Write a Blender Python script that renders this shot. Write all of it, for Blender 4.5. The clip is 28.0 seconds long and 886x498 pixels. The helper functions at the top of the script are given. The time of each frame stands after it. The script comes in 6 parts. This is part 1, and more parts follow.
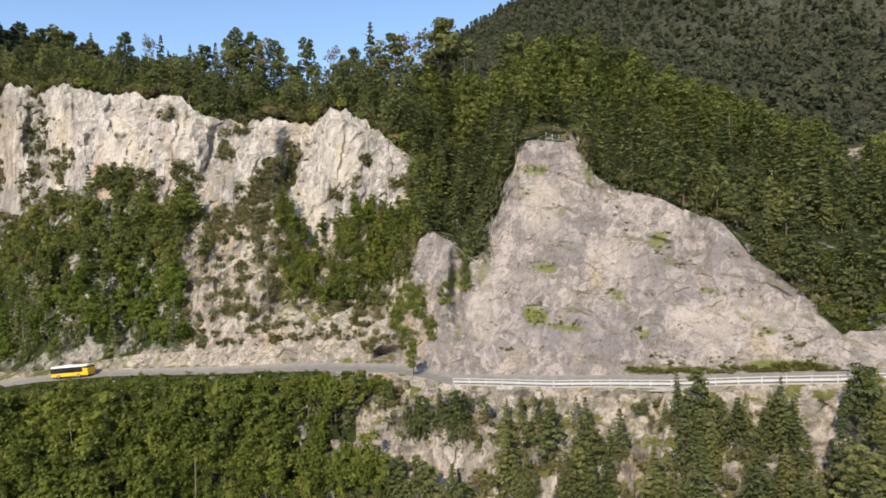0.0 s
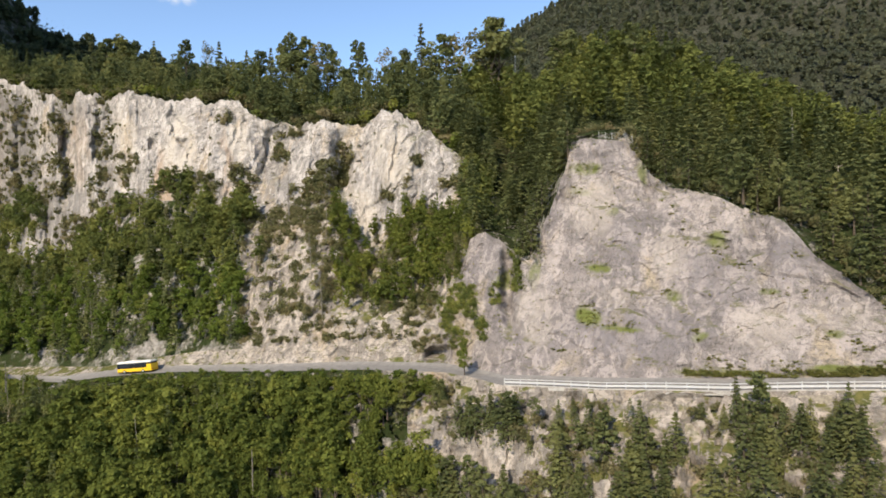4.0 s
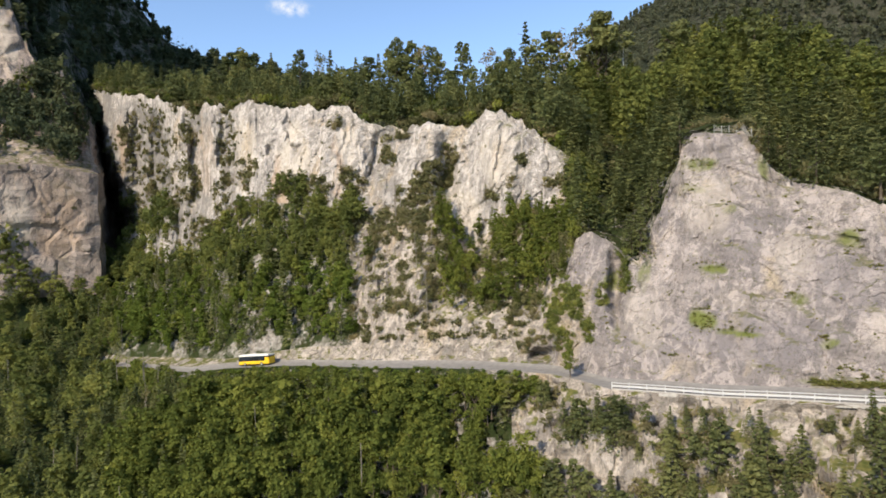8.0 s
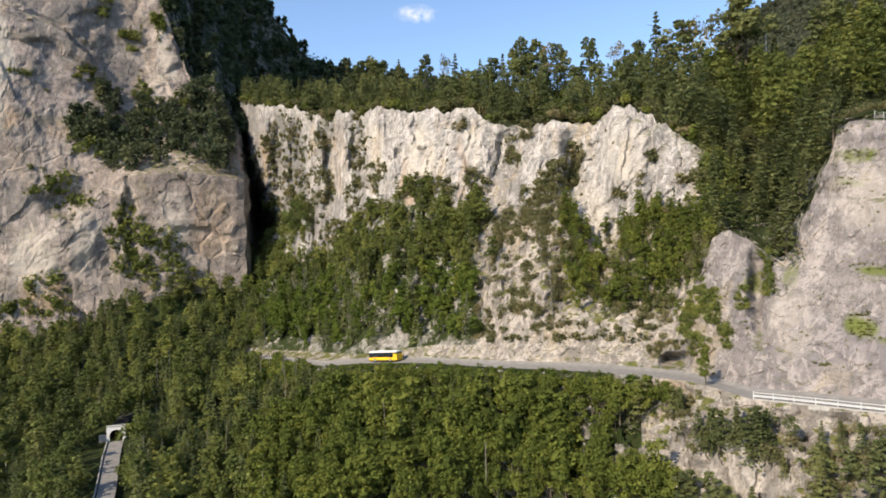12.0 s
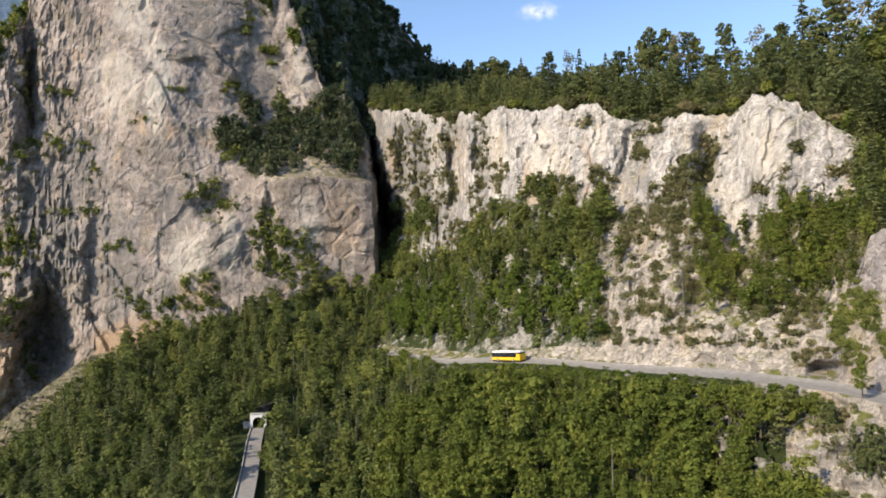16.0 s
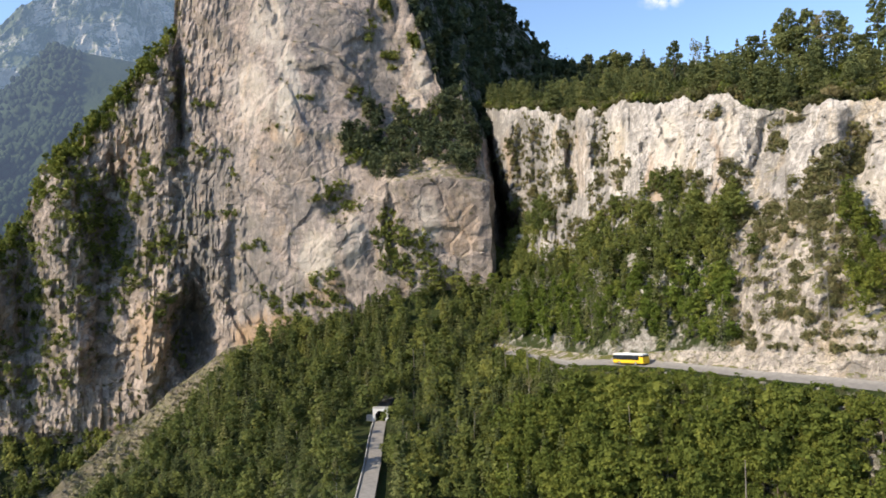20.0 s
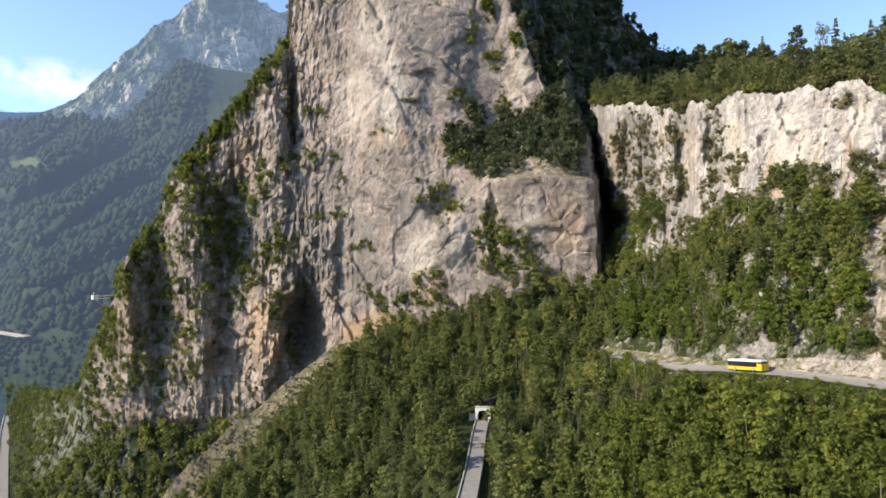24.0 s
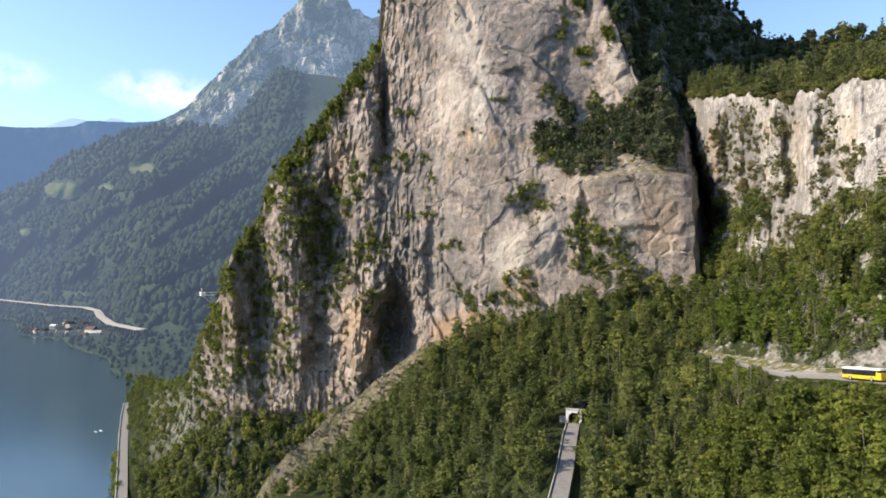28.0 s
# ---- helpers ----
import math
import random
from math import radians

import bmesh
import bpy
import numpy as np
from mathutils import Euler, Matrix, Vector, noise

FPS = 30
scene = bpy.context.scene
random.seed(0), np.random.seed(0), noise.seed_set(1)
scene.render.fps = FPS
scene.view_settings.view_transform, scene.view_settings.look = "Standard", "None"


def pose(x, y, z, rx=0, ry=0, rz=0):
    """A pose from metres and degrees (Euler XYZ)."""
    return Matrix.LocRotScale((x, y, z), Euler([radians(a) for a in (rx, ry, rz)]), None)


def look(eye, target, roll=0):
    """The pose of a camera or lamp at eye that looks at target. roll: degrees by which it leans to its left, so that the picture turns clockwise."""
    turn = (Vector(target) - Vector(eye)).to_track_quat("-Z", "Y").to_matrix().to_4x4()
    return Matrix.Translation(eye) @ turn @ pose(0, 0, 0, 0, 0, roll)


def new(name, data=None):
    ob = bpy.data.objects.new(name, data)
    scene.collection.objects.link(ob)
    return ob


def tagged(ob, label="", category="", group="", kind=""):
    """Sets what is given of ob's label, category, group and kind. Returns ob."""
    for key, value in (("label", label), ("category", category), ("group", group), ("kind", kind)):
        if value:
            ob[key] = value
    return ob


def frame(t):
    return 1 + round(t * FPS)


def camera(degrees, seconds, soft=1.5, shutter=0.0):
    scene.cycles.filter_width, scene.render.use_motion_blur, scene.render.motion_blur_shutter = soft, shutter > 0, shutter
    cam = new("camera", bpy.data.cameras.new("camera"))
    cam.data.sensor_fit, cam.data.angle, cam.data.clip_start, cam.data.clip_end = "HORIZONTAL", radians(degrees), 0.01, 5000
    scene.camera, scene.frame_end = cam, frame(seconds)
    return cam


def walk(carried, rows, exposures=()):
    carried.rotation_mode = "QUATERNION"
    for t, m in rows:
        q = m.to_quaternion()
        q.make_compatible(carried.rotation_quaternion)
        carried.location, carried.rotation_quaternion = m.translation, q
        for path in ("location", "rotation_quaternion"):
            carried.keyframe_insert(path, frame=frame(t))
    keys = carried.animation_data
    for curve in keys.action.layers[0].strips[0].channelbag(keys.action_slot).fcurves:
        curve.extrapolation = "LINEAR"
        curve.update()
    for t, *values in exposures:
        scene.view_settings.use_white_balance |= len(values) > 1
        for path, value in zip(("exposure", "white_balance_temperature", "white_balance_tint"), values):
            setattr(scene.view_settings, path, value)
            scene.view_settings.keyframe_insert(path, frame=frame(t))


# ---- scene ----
LAKE_DEPTH = 150.0   # the drone hovers this high over the lake
EYE = Vector((0.0, 0.0, LAKE_DEPTH))

# seconds, yaw, pitch, roll: the drone hovers in one place and turns to its left
TURN = [
    (0, -0.89, -0.13, 0.99), (0.5, -0.56, -0.13, 1.00), (1, -0.15, -0.12, 1.02), (1.5, 0.31, -0.12, 1.04),
    (2, 0.79, -0.11, 1.04), (2.5, 1.38, -0.09, 1.04), (4.5, 4.52, -0.04, 1.06), (5, 5.53, -0.03, 1.07),
    (5.5, 6.56, -0.01, 1.06), (6, 7.61, 0.01, 1.06), (6.5, 8.74, 0.03, 1.07), (7, 10.02, 0.06, 1.07),
    (7.5, 11.40, 0.09, 1.08), (8, 12.81, 0.11, 1.07), (8.5, 14.20, 0.14, 1.07), (9, 15.54, 0.16, 1.06),
    (9.5, 16.93, 0.19, 1.07), (10, 18.29, 0.22, 1.07), (10.5, 19.66, 0.25, 1.09), (11, 21.04, 0.27, 1.09),
    (11.5, 22.42, 0.30, 1.09), (12, 23.79, 0.33, 1.08), (12.5, 25.16, 0.35, 1.09), (14.5, 30.59, 0.48, 1.09),
    (15, 31.95, 0.49, 1.11), (15.5, 33.29, 0.51, 1.12), (16, 34.63, 0.53, 1.13), (16.5, 35.96, 0.55, 1.13),
    (17, 37.30, 0.57, 1.13), (17.5, 38.62, 0.58, 1.12), (18, 39.95, 0.59, 1.12), (18.5, 41.23, 0.61, 1.13),
    (19, 42.50, 0.63, 1.13), (19.5, 43.76, 0.65, 1.13), (20, 45.01, 0.66, 1.12), (20.5, 46.26, 0.69, 1.10),
    (21, 47.53, 0.72, 1.09), (21.5, 48.78, 0.76, 1.08), (23.5, 53.09, 0.82, 1.04), (24, 54.05, 0.83, 1.03),
    (24.5, 55.03, 0.84, 1.00), (25, 56.01, 0.85, 1.01), (25.5, 57.00, 0.86, 1.01), (26, 58.01, 0.87, 1.01),
    (26.5, 59.03, 0.88, 0.99), (27, 60.05, 0.90, 0.98), (27.5, 61.05, 0.91, 0.96), (28, 61.95, 0.92, 0.93),
]
cam = camera(68.79, 28.0, soft=1.75)
walk(cam, [(t, pose(*EYE, 90 + p, r, y)) for t, y, p, r in TURN],
     exposures=[(0.0, 0.66), (10.0, 0.76), (20.0, 0.92), (28.0, 0.98)])

# ---------------------------------------------------------------- world, sun
SUN_BEARING, SUN_ELEV = 157.0, 35.5      # the afternoon sun stands behind the drone, to its left
world = bpy.data.worlds.new("sky")
scene.world = world
world.use_nodes = True
wn = world.node_tree.nodes
sky = wn.new("ShaderNodeTexSky")
sky.sky_type, sky.sun_disc = "NISHITA", False
sky.sun_elevation, sky.sun_rotation = radians(SUN_ELEV), radians(-SUN_BEARING)
sky.altitude, sky.air_density, sky.dust_density, sky.ozone_density = 1200, 1.0, 0.75, 2.0
world.node_tree.links.new(sky.outputs[0], wn["Background"].inputs[0])
wn["Background"].inputs[1].default_value = 0.145

sun = new("sun", bpy.data.lights.new("sun", "SUN"))
sun.data.energy, sun.data.angle, sun.data.color = 3.75, radians(0.5), (1.0, 0.86, 0.66)
sb, se = radians(SUN_BEARING), radians(SUN_ELEV)
sun.matrix_world = look((0, 0, 0), (math.sin(sb) * math.cos(se), -math.cos(sb) * math.cos(se), -math.sin(se)))
sun.location = (0, 0, 900)


# ---------------------------------------------------------------- materials
def mat(name, rough=0.9, spec=0.2):
    m = bpy.data.materials.new(name)
    m.use_nodes = True
    b = m.node_tree.nodes["Principled BSDF"]
    b.inputs["Roughness"].default_value = rough
    b.inputs["Specular IOR Level"].default_value = spec
    return m, m.node_tree.nodes, m.node_tree.links, b


def tex_noise(m, scale, detail=6.0, rough=0.6, stretch=None, distort=0.0):
    """Noise in metres: scale is the size of its lumps; stretch squeezes the axes."""
    nodes, links = m.node_tree.nodes, m.node_tree.links
    geo = nodes.new("ShaderNodeNewGeometry")
    mp = nodes.new("ShaderNodeMapping")
    s = 1.0 / scale
    st = stretch or (1, 1, 1)
    mp.inputs["Scale"].default_value = (s * st[0], s * st[1], s * st[2])
    links.new(geo.outputs["Position"], mp.inputs["Vector"])
    n = nodes.new("ShaderNodeTexNoise")
    n.inputs["Scale"].default_value = 1.0
    n.inputs["Detail"].default_value = detail
    n.inputs["Roughness"].default_value = rough
    n.inputs["Distortion"].default_value = distort
    links.new(mp.outputs[0], n.inputs["Vector"])
    return n.outputs["Fac"]


def ramp(m, fac, stops):
    nodes, links = m.node_tree.nodes, m.node_tree.links
    r = nodes.new("ShaderNodeValToRGB")
    while len(r.color_ramp.elements) < len(stops):
        r.color_ramp.elements.new(0.5)
    for el, (p, c) in zip(r.color_ramp.elements, stops):
        el.position = p
        el.color = (c, c, c, 1) if isinstance(c, (int, float)) else (*c, 1)
    links.new(fac, r.inputs[0])
    return r.outputs[0]


def mix(m, fac, a, b, mode="MIX"):
    nodes, links = m.node_tree.nodes, m.node_tree.links
    x = nodes.new("ShaderNodeMix")
    x.data_type, x.blend_type = "RGBA", mode
    for sock, v in ((x.inputs["Factor"], fac), (x.inputs["A"], a), (x.inputs["B"], b)):
        if isinstance(v, (int, float)):
            sock.default_value = v
        elif isinstance(v, tuple):
            sock.default_value = (*v, 1)
        else:
            links.new(v, sock)
    return x.outputs["Result"]


def bump(m, height, strength, dist):
    nodes, links = m.node_tree.nodes, m.node_tree.links
    b = nodes.new("ShaderNodeBump")
    b.inputs["Strength"].default_value, b.inputs["Distance"].default_value = strength, dist
    links.new(height, b.inputs["Height"])
    links.new(b.outputs[0], nodes["Principled BSDF"].inputs["Normal"])


def upward(m, lo, hi):
    """How level the ground lies: 0 on walls, 1 on ledges."""
    nodes, links = m.node_tree.nodes, m.node_tree.links
    geo = nodes.new("ShaderNodeNewGeometry")
    sep = nodes.new("ShaderNodeSeparateXYZ")
    links.new(geo.outputs["Normal"], sep.inputs[0])
    r = nodes.new("ShaderNodeMapRange")
    r.inputs["From Min"].default_value, r.inputs["From Max"].default_value = lo, hi
    links.new(sep.outputs["Z"], r.inputs["Value"])
    return r.outputs[0]


def math_node(m, op, a, b):
    nodes, links = m.node_tree.nodes, m.node_tree.links
    x = nodes.new("ShaderNodeMath")
    x.operation, x.use_clamp = op, True
    for sock, v in zip(x.inputs, (a, b)):
        if isinstance(v, (int, float)):
            sock.default_value = v
        else:
            links.new(v, sock)
    return x.outputs[0]


def rock_material(name, pale, grey, warm, streak, warm_at=0.62, moss=0.5, deep=0.6, zones=0.0, foot=None, stained=None, grain=1.0):
    m, nodes, links, b = mat(name, 0.92, 0.15)
    big = tex_noise(m, 14, 7, 0.62, (1, 1, 0.8), 0.5)
    col = mix(m, ramp(m, big, [(0.43, 0.0), (0.57, 1.0)]), pale, grey)
    sheet = tex_noise(m, 30, 8, 0.62, (1, 1, 1.1), 1.0)               # fresh pale breaks and old grey skin
    col = mix(m, ramp(m, sheet, [(0.46, 0.0), (0.53, 0.45)]), col, tuple(c * 0.70 for c in grey))
    vert = tex_noise(m, 1.7 * grain, 8, 0.66, (1, 1, 0.13), 0.5)               # water streaks down the face
    col = mix(m, ramp(m, vert, [(0.50, 0.0), (0.62, streak)]), col, (0.16, 0.155, 0.15))
    col = mix(m, ramp(m, tex_noise(m, 3.0, 6, 0.65, (1, 1, 0.13), 0.4), [(0.50, 0.0), (0.60, 0.7)]), col, tuple(min(0.58, c * 1.3) for c in pale))
    ochre = tex_noise(m, 10, 6, 0.6, (1, 1, 0.4), 0.6)
    col = mix(m, ramp(m, ochre, [(warm_at, 0.0), (warm_at + 0.10, 0.75)]), col, warm)
    if zones:                                                          # old brown skin, lichen and fresh pink breaks over whole walls
        col = mix(m, ramp(m, tex_noise(m, 75, 6, 0.6, (1, 1, 0.8), 0.8), [(0.45, 0.0), (0.54, zones)]), col, (0.26, 0.205, 0.17))
        col = mix(m, ramp(m, tex_noise(m, 48, 7, 0.62, (1, 1, 1.3), 1.2), [(0.55, 0.0), (0.63, zones)]), col, (0.53, 0.42, 0.36))
        col = mix(m, ramp(m, tex_noise(m, 20, 8, 0.7, (1, 1, 1.5), 0.8), [(0.54, 0.0), (0.61, zones * 0.8)]), col, (0.17, 0.155, 0.095))
    if foot:                                                           # browner rock above the lake; the tone also stands in for shadow and growth there
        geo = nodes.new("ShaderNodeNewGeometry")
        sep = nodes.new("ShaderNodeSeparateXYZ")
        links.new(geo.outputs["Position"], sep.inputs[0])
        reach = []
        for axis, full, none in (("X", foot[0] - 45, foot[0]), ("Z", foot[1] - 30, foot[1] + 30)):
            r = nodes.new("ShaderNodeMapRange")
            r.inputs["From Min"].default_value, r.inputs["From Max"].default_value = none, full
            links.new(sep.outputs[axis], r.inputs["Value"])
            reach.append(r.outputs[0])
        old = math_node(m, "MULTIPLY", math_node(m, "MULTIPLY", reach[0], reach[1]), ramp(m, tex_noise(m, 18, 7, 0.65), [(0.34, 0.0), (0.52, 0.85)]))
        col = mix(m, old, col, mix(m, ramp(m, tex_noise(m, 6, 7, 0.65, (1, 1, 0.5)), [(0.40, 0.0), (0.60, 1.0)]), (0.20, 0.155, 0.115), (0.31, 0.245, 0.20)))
    fine = tex_noise(m, 0.9 * grain, 8, 0.72, (1, 1, 0.7))
    col = mix(m, ramp(m, fine, [(0.38, 0.75), (0.48, 0.0)]), col, (0.13, 0.118, 0.105))
    bed = tex_noise(m, 2.6 * grain, 8, 0.7, (0.35, 0.35, 1.9), 0.9)            # broken bedding
    col = mix(m, ramp(m, bed, [(0.53, 0.0), (0.60, 0.5)]), col, tuple(c * 0.55 for c in grey))
    col = mix(m, ramp(m, tex_noise(m, 4.5, 8, 0.7, (1, 1, 0.9), 1.2), [(0.52, 0.0), (0.60, 0.42)]), col, tuple(c * 0.62 for c in grey))
    col = mix(m, ramp(m, tex_noise(m, 0.34 * grain, 6, 0.75), [(0.38, 0.6), (0.48, 0.0)]), col, tuple(c * 0.45 for c in grey))          # grain and pits
    col = mix(m, ramp(m, tex_noise(m, 14 if zones else 2.4, 8, 0.62, (1, 1, 1.2 if zones else 0.7), 0.9), [(0.545, 0.0), (0.575, 0.55)]), col, tuple(min(0.6, c * 1.28) for c in pale))   # fresh flakes
    if stained:                                                        # tones with a shape of their own: old grey skin, on the massif also painted shade, ochre wash, fresh pale breaks
        at = nodes.new("ShaderNodeAttribute")
        at.attribute_name = "stain"
        sep = nodes.new("ShaderNodeSeparateColor")
        links.new(at.outputs["Color"], sep.inputs[0])
        rag = ramp(m, tex_noise(m, 7, 8, 0.68, (1, 1, 0.55), 0.6), [(0.38, 0.25), (0.50, 1.0)])
        for k, tone in enumerate(stained):
            col = mix(m, math_node(m, "MULTIPLY", sep.outputs[k], rag), col, tone)
    seam = ramp(m, tex_noise(m, 2.4 * grain, 7, 0.62, (1, 1, 0.28), 0.4), [(0.470, 0.0), (0.488, 0.65), (0.506, 0.0)])            # upright seams
    seam = math_node(m, "MULTIPLY", seam, ramp(m, tex_noise(m, 9 * grain, 5, 0.6), [(0.47, 0.0), (0.54, 1.0)]))
    col = mix(m, seam, col, tuple(c * 0.40 for c in grey))
    for size, tilt in ((5.0, (1.3, 1.3, 0.6)), (2.2, (0.7, 0.7, 1.5))):                                                            # hairline cracks
        line = ramp(m, tex_noise(m, size, 7, 0.6, tilt, 1.4), [(0.485, 0.0), (0.495, 0.6), (0.505, 0.0)])
        line = math_node(m, "MULTIPLY", line, ramp(m, tex_noise(m, size * 2.7, 4, 0.6), [(0.50, 0.0), (0.56, 1.0)]))
        col = mix(m, line, col, (0.10, 0.092, 0.085))
    geo = nodes.new("ShaderNodeNewGeometry")
    add = nodes.new("ShaderNodeVectorMath")
    add.operation = "MULTIPLY_ADD"
    wob = nodes.new("ShaderNodeTexNoise")
    wob.inputs["Scale"].default_value, wob.inputs["Detail"].default_value = 0.35, 5.0
    links.new(geo.outputs["Position"], wob.inputs["Vector"])
    links.new(wob.outputs["Color"], add.inputs[0])
    add.inputs[1].default_value = (9.0, 9.0, 7.0)
    links.new(geo.outputs["Position"], add.inputs[2])
    vor = nodes.new("ShaderNodeTexVoronoi")
    vor.feature = "DISTANCE_TO_EDGE"
    vor.inputs["Scale"].default_value = 0.16
    links.new(add.outputs[0], vor.inputs["Vector"])
    joint = math_node(m, "MULTIPLY", ramp(m, vor.outputs["Distance"], [(0.0, 0.45), (0.022, 0.0)]), ramp(m, tex_noise(m, 5, 5, 0.65), [(0.57, 0.0), (0.64, 1.0)]))
    col = mix(m, joint, col, (0.09, 0.08, 0.07))
    grass = math_node(m, "MULTIPLY", upward(m, 0.62, 0.85), ramp(m, tex_noise(m, 2.6, 6, 0.65), [(0.46, 0.0), (0.56, 1.0)]))
    grass = math_node(m, "MULTIPLY", grass, moss * 2)
    turf = mix(m, ramp(m, tex_noise(m, 0.9, 5), [(0.35, 0.0), (0.65, 1.0)]), (0.065, 0.08, 0.02), (0.16, 0.145, 0.05))
    col = mix(m, grass, col, turf)
    links.new(col, b.inputs["Base Color"])
    cracks = tex_noise(m, 0.9, 12, 0.78, (1, 1, 0.45), 0.5)
    bump(m, cracks, 1.0, deep)
    return m


OLD_ROCK = ((0.150, 0.140, 0.130), (0.40, 0.270, 0.165), (0.52, 0.465, 0.395))          # grey skin (on the massif also recess shade), ochre wash, fresh break
SPUR_SKIN = ((0.185, 0.168, 0.172), (0.125, 0.142, 0.040), (0.40, 0.355, 0.310))          # mauve-grey sheet, turf, pale break
M_SPUR = rock_material("spur_limestone", (0.320, 0.282, 0.262), (0.220, 0.196, 0.192), (0.36, 0.295, 0.205), 0.30, 0.57, 0.35, 0.32, stained=SPUR_SKIN)
M_WHITE = rock_material("white_limestone", (0.425, 0.392, 0.362), (0.325, 0.300, 0.278), (0.45, 0.36, 0.25), 0.60, 0.56, 0.4, 0.36, stained=OLD_ROCK, grain=1.4)
M_RIB = rock_material("weathered_limestone", (0.370, 0.326, 0.282), (0.235, 0.206, 0.178), (0.40, 0.31, 0.20), 0.55, 0.56, 0.9, 0.30)
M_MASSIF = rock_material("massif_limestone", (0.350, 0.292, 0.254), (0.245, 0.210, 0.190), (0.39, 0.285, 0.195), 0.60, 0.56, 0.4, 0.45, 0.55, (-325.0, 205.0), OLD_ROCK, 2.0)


def ground_material(name, a, b_col, soil, rock=0.0):
    m, nodes, links, b = mat(name, 0.95, 0.1)
    col = mix(m, ramp(m, tex_noise(m, 5, 6), [(0.35, 0.0), (0.65, 1.0)]), a, b_col)
    col = mix(m, ramp(m, tex_noise(m, 1.1, 6), [(0.50, 0.0), (0.70, 0.8)]), col, soil)
    if rock:
        steep = math_node(m, "SUBTRACT", 1.0, upward(m, 0.45, 0.75))
        patch = ramp(m, tex_noise(m, 6, 7, 0.65), [(0.47, 0.0), (0.53, 1.0)])
        stone = mix(m, ramp(m, tex_noise(m, 1.4, 8, 0.7), [(0.35, 0.0), (0.6, 1.0)]), (0.16, 0.14, 0.12), (0.46, 0.43, 0.39))
        col = mix(m, math_node(m, "MULTIPLY", math_node(m, "MULTIPLY", steep, patch), rock), col, stone)
    links.new(col, b.inputs["Base Color"])
    bump(m, tex_noise(m, 1.1, 9, 0.75), 1.0, 1.2)
    return m


M_SLOPE = ground_material("undergrowth", (0.026, 0.040, 0.012), (0.045, 0.060, 0.018), (0.07, 0.055, 0.032), 1.0)
M_FLOOR = ground_material("forest_floor", (0.022, 0.034, 0.012), (0.040, 0.050, 0.018), (0.05, 0.042, 0.028), 0.5)
# greyed to match the haze painted into the mountain leaves
M_HIGHFLOOR = ground_material("mountain_forest_floor", (0.034, 0.038, 0.026), (0.052, 0.054, 0.036), (0.060, 0.054, 0.042), 0.3)
M_SCREE = ground_material("scree", (0.130, 0.132, 0.052), (0.27, 0.22, 0.155), (0.38, 0.31, 0.25))


def plain(name, colour, rough=0.7, spec=0.3, metal=0.0, vary=0.15, size=0.5):
    m, nodes, links, b = mat(name, rough, spec)
    dark = tuple(c * (1 - vary) for c in colour)
    links.new(mix(m, ramp(m, tex_noise(m, size, 6), [(0.35, 0.0), (0.65, 1.0)]), dark, colour), b.inputs["Base Color"])
    b.inputs["Metallic"].default_value = metal
    return m


def leaf_material(name, dark, light, yellow):
    """Leaves: each clump its own shade, each tree its own tone; a little light comes through."""
    m, nodes, links, b = mat(name, 0.75, 0.12)
    geo = nodes.new("ShaderNodeNewGeometry")
    col = mix(m, geo.outputs["Random Per Island"], dark, light)
    at = nodes.new("ShaderNodeAttribute")                              # each tree of a wood has its tone; a lone tree takes its object's
    at.attribute_name = "tone"
    info = nodes.new("ShaderNodeObjectInfo")
    add = nodes.new("ShaderNodeMath")
    links.new(at.outputs["Fac"], add.inputs[0])
    links.new(info.outputs["Random"], add.inputs[1])
    pick = nodes.new("ShaderNodeMath")
    pick.operation = "FRACT"
    links.new(add.outputs[0], pick.inputs[0])
    col = mix(m, ramp(m, pick.outputs[0], [(0.62, 0.0), (1.0, 0.9)]), col, yellow)
    col = mix(m, ramp(m, pick.outputs[0], [(0.0, 0.85), (0.38, 0.0)]), col, tuple(c * 0.85 for c in dark))
    col = mix(m, ramp(m, tex_noise(m, 30, 2), [(0.35, 0.45), (0.6, 0.0)]), col, dark)
    links.new(col, b.inputs["Base Color"])
    tr = nodes.new("ShaderNodeBsdfTranslucent")
    links.new(col, tr.inputs["Color"])
    mx = nodes.new("ShaderNodeMixShader")
    mx.inputs[0].default_value = 0.45
    links.new(b.outputs[0], mx.inputs[1])
    links.new(tr.outputs[0], mx.inputs[2])
    links.new(mx.outputs[0], nodes["Material Output"].inputs["Surface"])
    return m


M_LEAF = leaf_material("broadleaf_foliage", (0.088, 0.114, 0.025), (0.204, 0.230, 0.046), (0.275, 0.288, 0.062))
M_PINE = leaf_material("pine_needles", (0.102, 0.122, 0.050), (0.214, 0.232, 0.088), (0.262, 0.264, 0.098))
M_DARK = leaf_material("mixed_wood_foliage", (0.106, 0.130, 0.036), (0.230, 0.248, 0.068), (0.290, 0.294, 0.080))
M_HILL = leaf_material("hill_wood_foliage", (0.084, 0.108, 0.032), (0.188, 0.206, 0.060), (0.255, 0.262, 0.074))
# darker leaf colour that stands in for shade on flank, back and shelf
M_SHADED = leaf_material("shaded_wood_foliage", (0.070, 0.092, 0.050), (0.136, 0.156, 0.078), (0.175, 0.178, 0.084))
# greyed base colour stands in for haze over the high mountainside
M_HIGH_HAZED = leaf_material("hazed_mountain_foliage", (0.084, 0.096, 0.062), (0.148, 0.162, 0.098), (0.180, 0.184, 0.104))
M_DRY = leaf_material("dry_shrub_leaves", (0.120, 0.124, 0.056), (0.232, 0.216, 0.096), (0.290, 0.240, 0.125))
